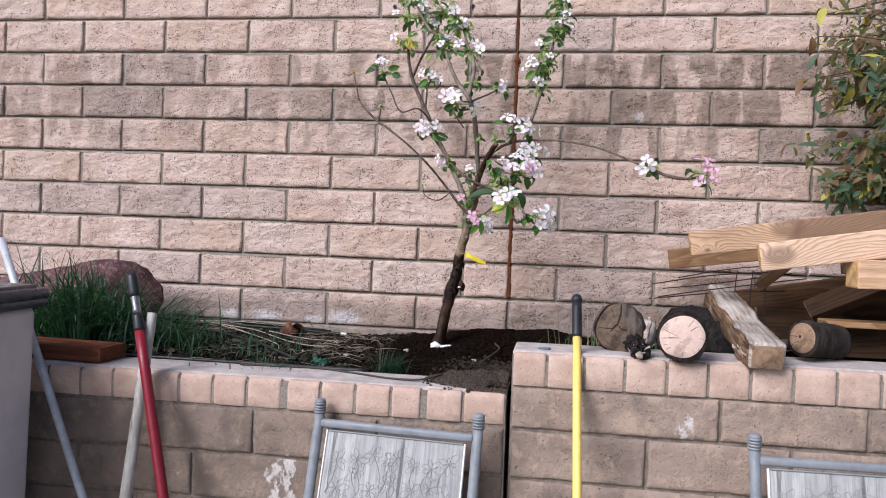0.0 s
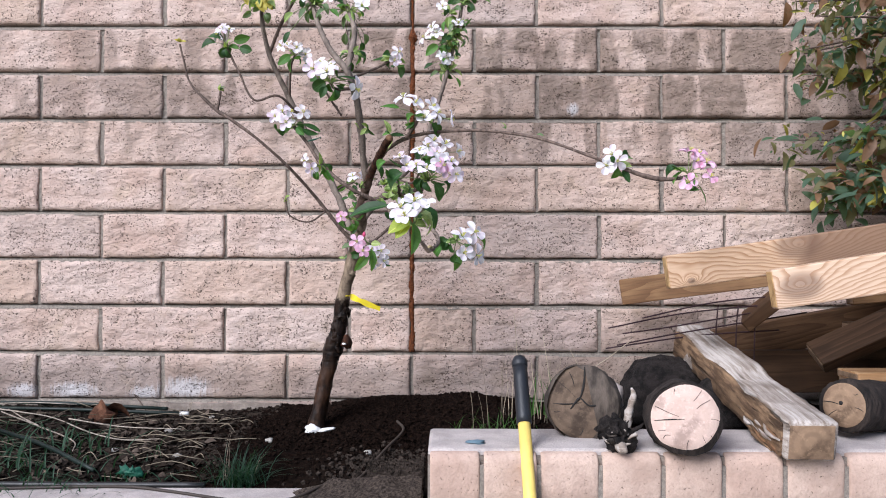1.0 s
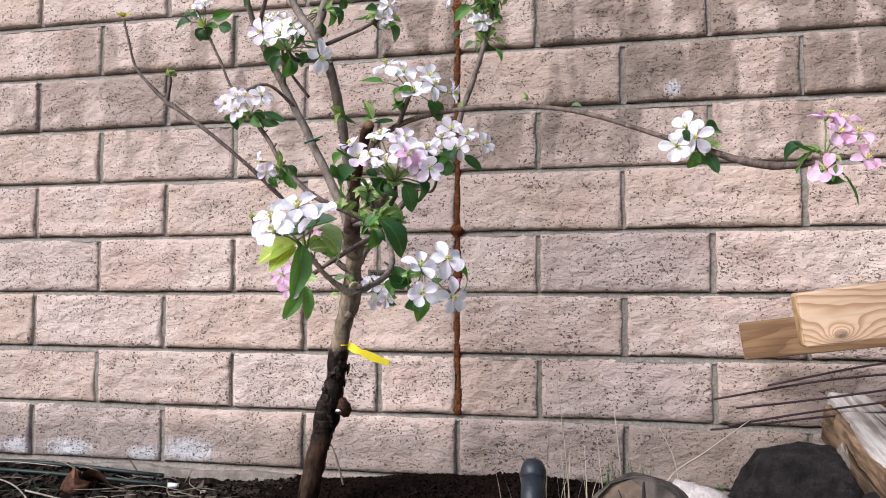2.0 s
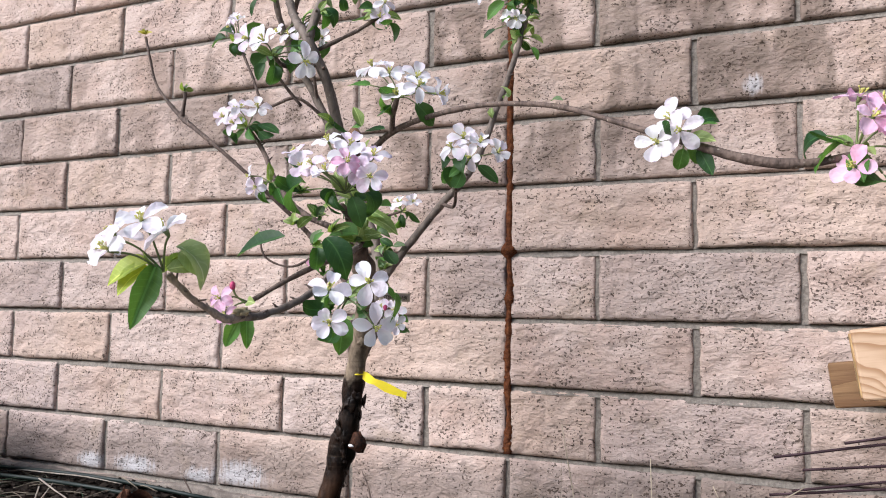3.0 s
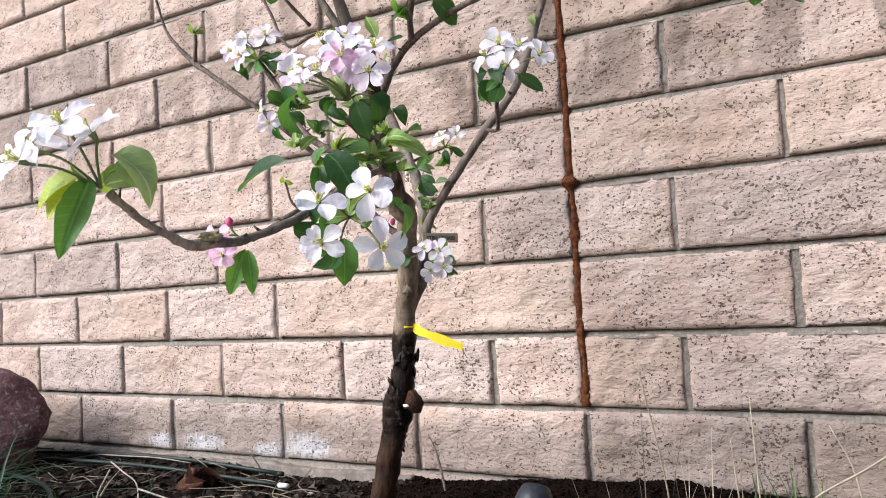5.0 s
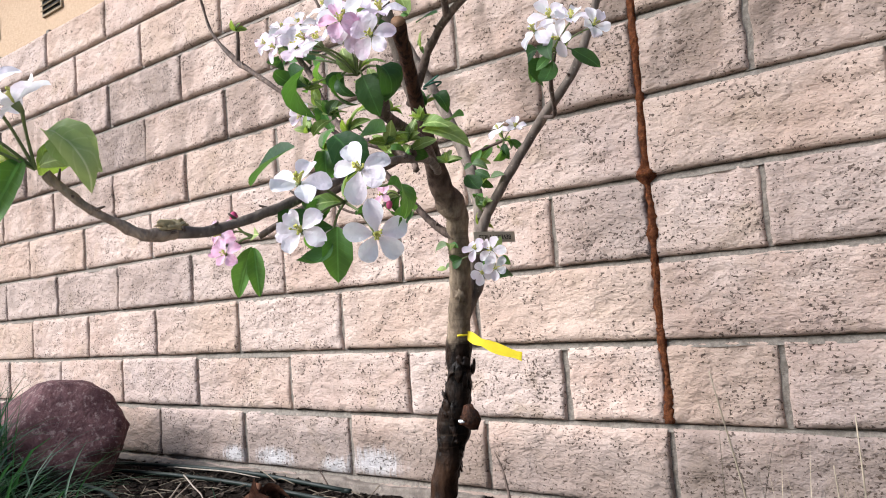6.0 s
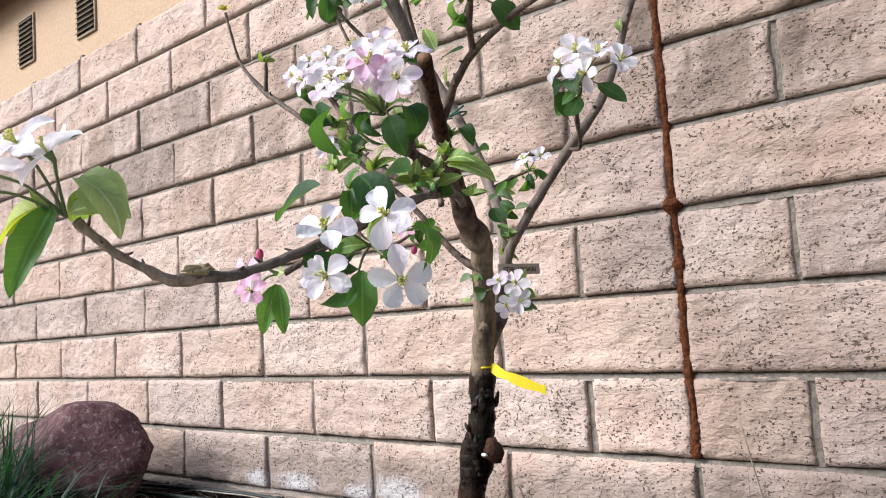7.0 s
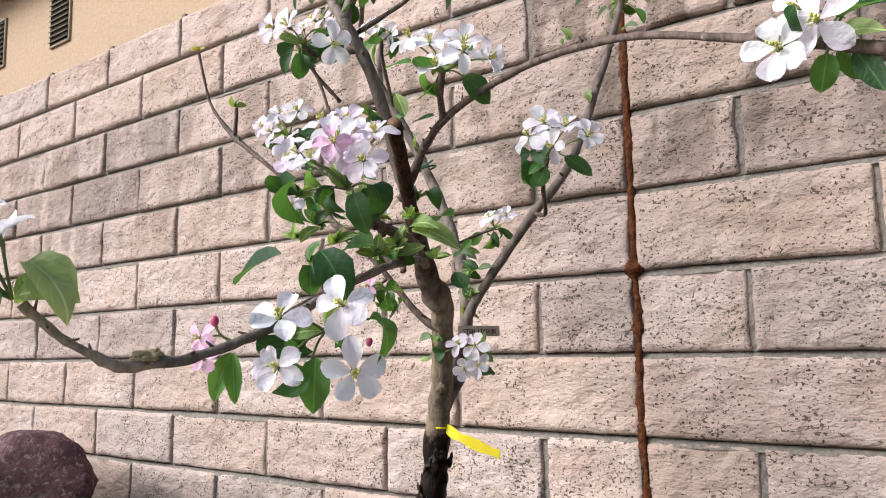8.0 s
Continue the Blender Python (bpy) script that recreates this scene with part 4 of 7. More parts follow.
BRANCHING = [
    ("limb", [(-0.165, -0.40, 1.27), (-0.150, -0.352, 1.36), (-0.165, -0.321, 1.457), (-0.208, -0.285, 1.554), (-0.285, -0.262, 1.70), (-0.343, -0.285, 1.823), (-0.390, -0.323, 1.935), (-0.405, -0.36, 2.03), (-0.40, -0.38, 2.14), (-0.41, -0.39, 2.26)], [0.0115, 0.011, 0.0105, 0.010, 0.009, 0.008, 0.007, 0.006, 0.005, 0.0035]),
    ("limb", [(-0.158, -0.395, 1.30), (-0.148, -0.345, 1.42), (-0.108, -0.337, 1.485), (-0.030, -0.333, 1.576), (0.036, -0.325, 1.652), (0.075, -0.305, 1.765), (0.107, -0.290, 1.87), (0.138, -0.28, 1.995), (0.160, -0.28, 2.11), (0.185, -0.28, 2.25)], [0.0090, 0.0083, 0.0078, 0.0073, 0.0067, 0.006, 0.0055, 0.005, 0.0043, 0.0035]),
    ("limb", [(-0.090, -0.545, 1.55), (-0.096, -0.575, 1.62), (-0.099, -0.593, 1.68), (-0.108, -0.622, 1.755), (-0.127, -0.648, 1.813), (-0.17, -0.63, 1.87), (-0.205, -0.60, 1.94), (-0.24, -0.56, 2.03), (-0.30, -0.52, 2.09), (-0.345, -0.50, 2.17), (-0.36, -0.50, 2.26)], [0.0085, 0.0090, 0.0088, 0.0085, 0.0080, 0.007, 0.0062, 0.0055, 0.005, 0.0043, 0.0035]),
    ("limb", [(-0.127, -0.648, 1.813), (-0.118, -0.63, 1.87), (-0.115, -0.61, 1.93), (-0.14, -0.58, 2.0), (-0.165, -0.55, 2.07)], [0.008, 0.0075, 0.0065, 0.005, 0.0035]),
    ("twig", [(-0.128, -0.445, 1.405), (-0.163, -0.458, 1.434), (-0.230, -0.482, 1.52), (-0.293, -0.530, 1.595), (-0.367, -0.556, 1.663), (-0.448, -0.556, 1.722), (-0.472, -0.550, 1.737), (-0.540, -0.545, 1.804), (-0.556, -0.552, 1.861), (-0.566, -0.556, 1.905)], [0.0075, 0.0055, 0.0044, 0.0039, 0.0036, 0.0046, 0.0048, 0.0026, 0.0023, 0.003]),
    ("twig", [(-0.085, -0.58, 1.575), (-0.05, -0.595, 1.612), (-0.026, -0.605, 1.635), (0.016, -0.624, 1.654), (0.073, -0.650, 1.663), (0.193, -0.715, 1.658), (0.316, -0.783, 1.630), (0.41, -0.835, 1.588), (0.475, -0.862, 1.558), (0.535, -0.872, 1.535), (0.585, -0.868, 1.528), (0.63, -0.86, 1.535)], [0.0070, 0.0060, 0.0054, 0.0048, 0.0042, 0.0036, 0.0032, 0.0032, 0.0038, 0.0054, 0.0044, 0.0040]),
    ("twig", [(-0.105, -0.505, 1.495), (-0.03, -0.62, 1.488), (0.03, -0.75, 1.465), (0.065, -0.85, 1.438), (0.092, -0.93, 1.412), (0.100, -0.985, 1.392), (0.090, -1.028, 1.378), (0.085, -1.058, 1.375), (0.082, -1.080, 1.374), (0.072, -1.103, 1.387), (0.064, -1.120, 1.402), (0.059, -1.130, 1.414)], [0.0062, 0.0048, 0.0042, 0.0039, 0.0038, 0.0038, 0.0038, 0.0043, 0.0038, 0.0030, 0.0028, 0.0036]),
    ("twig", [(-0.105, -0.51, 1.50), (-0.03, -0.63, 1.510), (0.02, -0.74, 1.508), (0.055, -0.83, 1.512)], [0.007, 0.006, 0.0055, 0.005]),
    ("twig", [(-0.03, -0.62, 1.488), (-0.12, -0.66, 1.53), (-0.191, -0.635, 1.591), (-0.228, -0.62, 1.643), (-0.262, -0.62, 1.685)], [0.0055, 0.005, 0.0045, 0.004, 0.004]),
    ("twig", [(0.03, -0.75, 1.465), (-0.01, -0.83, 1.425), (-0.045, -0.88, 1.39)], [0.004, 0.0035, 0.003]),
    ("twig", [(-0.025, -0.333, 1.582), (0.02, -0.38, 1.57), (0.045, -0.43, 1.60), (0.075, -0.47, 1.625)], [0.0035, 0.003, 0.003, 0.003]),
    ("twig", [(0.016, -0.624, 1.654), (0.035, -0.655, 1.675), (0.05, -0.67, 1.70)], [0.0045, 0.004, 0.004]),
    ("twig", [(-0.113, -0.63, 1.775), (-0.15, -0.67, 1.765), (-0.16, -0.69, 1.775)], [0.0045, 0.004, 0.0035]),
    ("twig", [(-0.12, -0.63, 1.80), (-0.06, -0.61, 1.83), (-0.02, -0.60, 1.855)], [0.0035, 0.003, 0.003]),
    ("twig", [(-0.32, -0.275, 1.78), (-0.365, -0.33, 1.822), (-0.429, -0.35, 1.806), (-0.47, -0.35, 1.88), (-0.505, -0.35, 1.95)], [0.004, 0.0035, 0.003, 0.003, 0.003]),
    ("twig", [(-0.205, -0.47, 1.485), (-0.245, -0.50, 1.455), (-0.29, -0.52, 1.47), (-0.30, -0.53, 1.51)], [0.0026, 0.0022, 0.0020, 0.0018]),
    ("twig", [(-0.208, -0.285, 1.554), (-0.19, -0.25, 1.572), (-0.165, -0.225, 1.585)], [0.003, 0.0028, 0.0025]),
    ("twig", [(-0.343, -0.285, 1.823), (-0.33, -0.33, 1.90), (-0.315, -0.35, 1.93)], [0.004, 0.0035, 0.003]),
    ("twig", [(-0.472, -0.55, 1.737), (-0.465, -0.553, 1.765), (-0.462, -0.555, 1.785)], [0.004, 0.0035, 0.0025]),
    ("twig", [(-0.141, -0.64, 1.707), (-0.17, -0.66, 1.75), (-0.199, -0.67, 1.80)], [0.003, 0.0025, 0.002]),
    ("twig", [(-0.395, -0.32, 1.94), (-0.35, -0.36, 2.02), (-0.30, -0.38, 2.10), (-0.26, -0.40, 2.18)], [0.005, 0.0045, 0.004, 0.003]),
]
for name, pts, rad in BRANCHING:
    if pts[-1] == (0.059, -1.130, 1.414):
        # the front twig: dark next to the trunk, pale and knobby towards its tip
        tpart(name, tb(pts[:8], rad[:8], 10, 6, 0.4, True, 90.0), BARK)
        tpart(name, tb(pts[7:], [1.04 * r for r in rad[7:]], 12, 8, 0.5, True, 130.0), TWIG_PALE)
        continue
    tpart(name, tb(pts, rad, 10, 6, 0.28, True, 60.0), BARK if name == "limb" else TWIG)
# buds and spurs along the limbs
for name, pts, rad in BRANCHING[:9]:
    sp = spline([(*p, r) for p, r in zip(pts, rad)], 5)
    for q in sp[4:-2:3]:
        d = Vector((rng.uniform(-1, 1), rng.uniform(-1, 1), rng.uniform(-0.1, 1))).normalized()
        c = Vector(q[:3]) + d * q[3] * 0.7
        tpart("spur", tb([c, c + d * rng.uniform(0.004, 0.010)], [q[3] * 0.42, q[3] * 0.2], 6, 1), TWIG)
tpart("scar", lump(0.0050, Matrix.Translation((0.086, -1.061, 1.3795)) @ between((0, 0, 0), (-0.1, -1.0, -0.05)) @ Matrix.Diagonal((1.9, 0.9, 0.8, 1)), 3, 1.1, 3.5), plain("scar_wood", (0.66, 0.52, 0.28), 0.9, var=0.45, scale=160), "rough pale scar on the twig")
tpart("tie", tb([(-0.300, -0.272, 1.70), (-0.29, -0.248, 1.706), (-0.272, -0.252, 1.71), (-0.272, -0.275, 1.705), (-0.29, -0.282, 1.70), (-0.25, -0.29, 1.71)], 0.0018, 6, 4), GREENPLASTIC, "thin green tie")


def leaf_mesh(name, mat, seed, length=0.06, width=0.034, curl=0.25, fold=0.25, nu=8, nv=4):
    """A leaf from its base at the origin along +x, its face to +z."""
    rnd = random.Random(seed)
    bm = bmesh.new()
    bend, twist = curl * rnd.uniform(0.5, 1.5), rnd.uniform(-0.3, 0.3)
    rows = []
    for i in range(nu + 1):
        u = i / nu
        half = width / 2 * math.sin(math.pi * u ** 0.9) ** 0.68 * (1 + 0.05 * rnd.uniform(-1, 1))
        if i == nu:
            half = 0.0004
        if i == 0:
            half = 0.0008
        a = bend * u * 2.2
        cx = length * (math.sin(a) / (bend * 2.2) if abs(bend) > 0.01 else u)
        cz = -length * (1 - math.cos(a)) / (bend * 2.2) if abs(bend) > 0.01 else 0
        row = []
        for j in range(nv + 1):
            w = 2 * j / nv - 1
            y = half * w
            z = cz + fold * half * abs(w) + 0.0018 * noise.noise(Vector((u * 5 + seed, w * 2, seed))) + twist * y * u
            row.append(bm.verts.new((cx, y, z)))
        rows.append(row)
    for i in range(nu):
        for j in range(nv):
            bm.faces.new((rows[i][j], rows[i + 1][j], rows[i + 1][j + 1], rows[i][j + 1]))
    return as_mesh(name, bm, mat)


LEAVES = [leaf_mesh("leaf", MIDDLE if k in (1, 3, 6, 10) else GREEN, k, 0.06, 0.029 + 0.0016 * (k % 6), (0.12 + 0.11 * k) * (-0.6 if k % 5 == 2 else 1), 0.12 + 0.11 * (k % 7)) for k in range(14)]
NARROW = [leaf_mesh("leaf", GREEN, 14 + k, 0.06, 0.021, 0.3, 0.5) for k in range(2)]
YLEAVES = [leaf_mesh("leaf", YOUNG, 20 + k, 0.045, 0.022, 0.2 + 0.08 * k, 0.35) for k in range(5)]


def blossom_mesh(seed, petal):
    """An open five-petalled blossom that faces +z, with its stamens."""
    rnd = random.Random(seed)
    bm = bmesh.new()
    tilt0 = rnd.uniform(0.05, 0.40)
    for p in range(5):
        a = 2 * math.pi * (p + rnd.uniform(-0.12, 0.12)) / 5
        ln, wd, tilt = rnd.uniform(0.020, 0.027), rnd.uniform(0.0145, 0.0195), tilt0 + rnd.uniform(-0.35, 0.45)
        rows = []
        cup = rnd.uniform(0.3, 1.0)
        for i, (u, f) in enumerate(zip((0, 0.1, 0.25, 0.42, 0.6, 0.78, 0.92, 1.0), (0.14, 0.26, 0.58, 0.87, 1.0, 0.94, 0.66, 0.26))):
            half = wd / 2 * f
            row = []
            for j in range(5):
                w = 2 * j / 4 - 1
                r = 0.002 + ln * u * math.cos(tilt)
                z = ln * u * math.sin(tilt) + 0.005 * cup * (abs(w) ** 1.7) * f - 0.006 * u * u + 0.0055 * u * noise.noise(Vector((u * 3, w * 2, seed * 3.3 + p)))
                y = half * w
                row.append(bm.verts.new((r * math.cos(a) - y * math.sin(a), r * math.sin(a) + y * math.cos(a), z + 0.0004 * p)))
            rows.append(row)
        for i in range(7):
            for j in range(4):
                bm.faces.new((rows[i][j], rows[i + 1][j], rows[i + 1][j + 1], rows[i][j + 1]))
    for k in range(11):
        a, s = rnd.uniform(0, 6.28), rnd.uniform(0.1, 0.55)
        d = Vector((math.cos(a) * s, math.sin(a) * s, 1)).normalized()
        e = d * rnd.uniform(0.007, 0.011)
        tube(bm, [(0, 0, 0), e], [0.0005, 0.0004], 4, 1, slot=1)
        tube(bm, [e, e + d * 0.0018], [0.0011, 0.0009], 5, 1, slot=1)
    tube(bm, [(0, 0, -0.006), (0, 0, 0.001)], [0.0016, 0.0034], 7, 1, slot=2)
    return as_mesh("blossom", bm, [petal, STAMEN, STALK])


BLOSSOMS = [blossom_mesh(k, PETAL) for k in range(7)]
PINKS = [blossom_mesh(30 + k, PETAL_PINK) for k in range(3)]
BLUSH = [blossom_mesh(50 + k, PETAL_BLUSH) for k in range(4)]
_b = bmesh.new()
bmesh.ops.create_uvsphere(_b, u_segments=10, v_segments=8, radius=0.0065)
for v in _b.verts:
    v.co.z = v.co.z * 1.35 + 0.006
    v.co.x *= 1 - 0.25 * max(0, v.co.z) / 0.015
BUDMESH = as_mesh("bud", _b, BUD)


def facing(pos, normal, spin, size=1.0):
    n = Vector(normal).normalized()
    m = n.to_track_quat("Z", "Y").to_matrix().to_4x4()
    m.translation = pos
    return m @ pose(0, 0, 0, 0, 0, spin) @ Matrix.Scale(size, 4)


def put_leaf(base, tip, up, kinds, scale=None):
    base, tip = Vector(base), Vector(tip)
    ln = 0.045 if kinds is YLEAVES else 0.06
    k = scale or (tip - base).length / ln
    tpart("leaf", rng.choice(kinds), None, m=between(base, tip, up) @ Matrix.Scale(k, 4))


def cluster(anchor, blossoms, leaves, look_to=(0.35, -0.8, 0.35), pink=0.0, size=1.0, young=4, leaf_len=0.048, extra=4, kinds=None):
    """A spur: stalks and blossoms, leaves drooping round them."""
    anchor = Vector(anchor)
    bm = bmesh.new()
    for b in blossoms:
        b = Vector(b)
        n = (b - anchor).normalized() * 0.7 + Vector(look_to) + Vector([rng.gauss(0, 0.35) for _ in range(3)])
        n.normalize()
        tpart("blossom", rng.choice(PINKS if pink > 0.5 and rng.random() < pink else (BLUSH if rng.random() < pink else BLOSSOMS)), None, m=facing(b, n, rng.uniform(0, 360), size * rng.uniform(0.9, 1.1)))
        mid = (anchor + b) / 2 + Vector((0, 0, 0.004))
        tube(bm, [anchor, mid, b - n * 0.005], [0.0012, 0.0010, 0.0013], 5, 4)
    for c in leaves:
        c = Vector(c)
        d = c - anchor
        d = (d + Vector((0, 0, -0.012))).normalized()
        base, tip = c - d * leaf_len * 0.5, c + d * leaf_len * 0.5
        up = Vector((0.30, -0.65, 0.65)) + Vector([rng.gauss(0, 0.55) for _ in range(3)])
        put_leaf(base, tip, up, kinds or LEAVES)
        tube(bm, [anchor, (anchor + base) / 2 + Vector((0, 0, 0.004)), base], [0.0013, 0.001, 0.001], 5, 3)
    for _ in range(extra):
        d = Vector((rng.gauss(0, 0.8), rng.gauss(-0.1, 0.8), rng.uniform(-0.8, 0.5))).normalized()
        base = anchor + d * rng.uniform(0.004, 0.02)
        put_leaf(base, base + (d + Vector((0, 0, -0.4))).normalized() * rng.uniform(0.022, 0.044), (rng.gauss(0, 0.6), rng.gauss(-0.6, 0.5), 0.7), kinds or LEAVES)
    for _ in range(young):
        d = Vector((rng.gauss(0, 0.7), rng.gauss(-0.2, 0.7), rng.uniform(-0.1, 1))).normalized()
        put_leaf(anchor + d * 0.004, anchor + d * rng.uniform(0.02, 0.038), (rng.gauss(0, 1), -1, 0.5), YLEAVES)
    tpart("flower_stalk", bm, STALK)


TO_CAM = (0.45, -0.7, 0.25)
cluster((0.075, -0.855, 1.525), [(0.053, -0.895, 1.554), (0.135, -0.90, 1.535), (0.100, -0.895, 1.560), (0.092, -0.875, 1.580), (0.058, -0.87, 1.588), (0.018, -0.88, 1.572), (0.125, -0.875, 1.565), (0.075, -0.90, 1.545), (0.030, -0.885, 1.555), (0.110, -0.89, 1.545)],
        [(0.104, -0.875, 1.503), (-0.010, -0.85, 1.530), (0.005, -0.86, 1.556), (0.128, -0.865, 1.515), (0.045, -0.87, 1.515)], TO_CAM, 0.5, 0.84, 5, 0.044, 1)
tpart("blossom", PINKS[1], None, m=facing((0.108, -0.908, 1.552), (0.55, -0.75, 0.35), 40, 0.72))
cluster((0.135, -0.945, 1.395), [(0.146, -1.000, 1.403), (0.150, -1.004, 1.370), (0.172, -0.965, 1.412), (0.176, -0.958, 1.366)],
        [(0.128, -0.965, 1.345), (0.196, -0.935, 1.400), (0.100, -0.965, 1.388), (0.090, -0.955, 1.372)], TO_CAM, 0.0, 0.87, 5, 0.046, 2)
cluster((-0.045, -0.885, 1.39), [(-0.070, -0.905, 1.394), (-0.058, -0.91, 1.374)], [], TO_CAM, 0.8, 0.68, 1, 0.045, 0)
tpart("bud", BUDMESH, None, "deep pink flower bud", pose(-0.056, -0.90, 1.406) @ Matrix.Scale(0.62, 4))
tpart("flower_stalk", tb([(-0.047, -0.886, 1.388), (-0.054, -0.896, 1.398), (-0.056, -0.90, 1.408)], [0.0013, 0.0012, 0.0018], 6, 4), STALK)
tpart("bud", BUDMESH, None, "deep pink flower bud", pose(0.184, -0.950, 1.388, 160, 0, 0) @ Matrix.Scale(0.38, 4))
cluster((0.080, -0.47, 1.628), [(0.066, -0.50, 1.651), (0.099, -0.50, 1.633), (0.143, -0.49, 1.641), (0.080, -0.485, 1.670), (0.110, -0.485, 1.660)],
        [(0.072, -0.485, 1.592), (0.030, -0.48, 1.634), (0.045, -0.475, 1.606), (0.120, -0.47, 1.612)], TO_CAM, 0.1)
cluster((0.050, -0.67, 1.695), [(0.062, -0.695, 1.690), (0.093, -0.69, 1.702), (0.122, -0.685, 1.690), (0.040, -0.68, 1.730), (0.012, -0.68, 1.742), (0.080, -0.67, 1.722)],
        [(0.012, -0.675, 1.697), (-0.022, -0.665, 1.725), (0.098, -0.67, 1.668), (0.02, -0.655, 1.670)], TO_CAM, 0.15)
cluster((-0.160, -0.69, 1.775), [(-0.199, -0.705, 1.805), (-0.165, -0.71, 1.795), (-0.100, -0.695, 1.760)], [(-0.142, -0.71, 1.735), (-0.190, -0.70, 1.763), (-0.122, -0.69, 1.790), (-0.10, -0.68, 1.775)], TO_CAM, 0.1)
cluster((-0.165, -0.225, 1.585), [(-0.163, -0.245, 1.602), (-0.135, -0.235, 1.602)], [(-0.200, -0.235, 1.568), (-0.135, -0.23, 1.57), (-0.164, -0.24, 1.550)], TO_CAM, 0.0, 0.85, 2, 0.036)
cluster((-0.075, -0.425, 1.375), [(-0.086, -0.455, 1.383), (-0.060, -0.452, 1.380), (-0.055, -0.455, 1.353), (-0.076, -0.46, 1.350)], [(-0.045, -0.445, 1.342), (-0.135, -0.45, 1.368)], TO_CAM, 0.1, 0.8, 1, 0.035)
tpart("twig", tb([(-0.135, -0.425, 1.40), (-0.10, -0.42, 1.385), (-0.075, -0.425, 1.375)], [0.003, 0.0025, 0.002], 6, 3), TWIG)
cluster((0.058, -1.136, 1.416), [(0.076, -1.154, 1.450), (0.060, -1.165, 1.458), (0.036, -1.173, 1.446), (0.046, -1.187, 1.432)], [], (0.3, -0.5, 0.6), 0.0, 0.92, 4, 0.036, 0)
PALES = [leaf_mesh("leaf", PALE_LEAF, 80 + k, 0.06, 0.031, 0.95, 0.7, 12, 6) for k in range(2)]
BACKLIT = [leaf_mesh("leaf", YELLOW_LEAF, 90 + k, 0.06, 0.034, 0.5, 0.4, 10, 6) for k in range(2)]
HANGING = [leaf_mesh("leaf", MIDDLE, 97, 0.06, 0.021, 0.25, 0.75, 12, 6)]
put_leaf((0.070, -1.134, 1.438), (0.122, -1.122, 1.426), (0.25, -0.45, 0.9), PALES)
put_leaf((0.072, -1.132, 1.434), (0.110, -1.128, 1.416), (0.5, -0.8, 0.3), PALES)
put_leaf((0.056, -1.143, 1.422), (0.064, -1.176, 1.369), (0.75, -0.60, 0.3), HANGING)
put_leaf((0.052, -1.146, 1.424), (0.014, -1.168, 1.412), (0.3, -0.6, 0.8), BACKLIT)
put_leaf((0.050, -1.145, 1.420), (0.028, -1.170, 1.402), (0.1, -0.7, 0.6), BACKLIT)
put_leaf((0.060, -1.132, 1.424), (0.075, -1.115, 1.445), (-0.4, -0.6, 0.6), YLEAVES)
cluster((0.478, -0.860, 1.560), [(0.452, -0.88, 1.556), (0.465, -0.875, 1.580), (0.475, -0.885, 1.565)], [(0.474, -0.875, 1.535), (0.495, -0.87, 1.574), (0.503, -0.86, 1.585), (0.497, -0.87, 1.536)], (0.1, -0.9, 0.2), 0.0, 0.85, 4, 0.032, 2)
cluster((0.630, -0.860, 1.540), [(0.627, -0.875, 1.521), (0.642, -0.875, 1.566), (0.666, -0.87, 1.563), (0.634, -0.86, 1.589), (0.674, -0.87, 1.533), (0.655, -0.85, 1.585)], [(0.660, -0.87, 1.497), (0.585, -0.865, 1.556), (0.602, -0.87, 1.537), (0.640, -0.865, 1.505)], (0.0, -0.8, 0.4), 1.0, 0.85, 3, 0.042, 2)
cluster((-0.262, -0.62, 1.685), [(-0.305, -0.63, 1.706), (-0.266, -0.635, 1.716), (-0.238, -0.625, 1.717), (-0.275, -0.64, 1.690), (-0.29, -0.615, 1.72)], [(-0.215, -0.625, 1.683), (-0.302, -0.625, 1.662), (-0.220, -0.62, 1.662)], TO_CAM, 0.2, 0.85)
cluster((-0.195, -0.645, 1.585), [(-0.225, -0.655, 1.595), (-0.21, -0.66, 1.575)], [(-0.16, -0.65, 1.58), (-0.165, -0.655, 1.56), (-0.20, -0.66, 1.555)], TO_CAM, 0.3, 0.75, 4, 0.035)
cluster((-0.13, -0.56, 1.46), [(-0.15, -0.575, 1.465)], [(-0.10, -0.58, 1.45), (-0.155, -0.57, 1.44), (-0.12, -0.575, 1.43)], TO_CAM, 0.6, 0.7, 3, 0.035)
cluster((-0.505, -0.35, 1.955), [(-0.515, -0.36, 2.003), (-0.495, -0.37, 1.995), (-0.530, -0.35, 1.99)], [(-0.560, -0.36, 1.965), (-0.462, -0.36, 1.975), (-0.448, -0.355, 1.945), (-0.535, -0.36, 1.985)], (0.0, -0.8, 0.4), 0.2, 0.9)
cluster((-0.315, -0.355, 1.93), [(-0.330, -0.37, 1.955), (-0.305, -0.375, 1.945), (-0.282, -0.365, 1.930), (-0.350, -0.36, 1.955)], [(-0.30, -0.37, 1.905), (-0.34, -0.37, 1.915), (-0.27, -0.36, 1.91)], (0.0, -0.8, 0.4), 0.1, 0.85)
cluster((-0.02, -0.60, 1.855), [(-0.005, -0.615, 1.868), (-0.015, -0.61, 1.848)], [(-0.008, -0.61, 1.825), (-0.05, -0.60, 1.85)], (0.1, -0.8, 0.2), 0.1, 0.75, 3, 0.04)
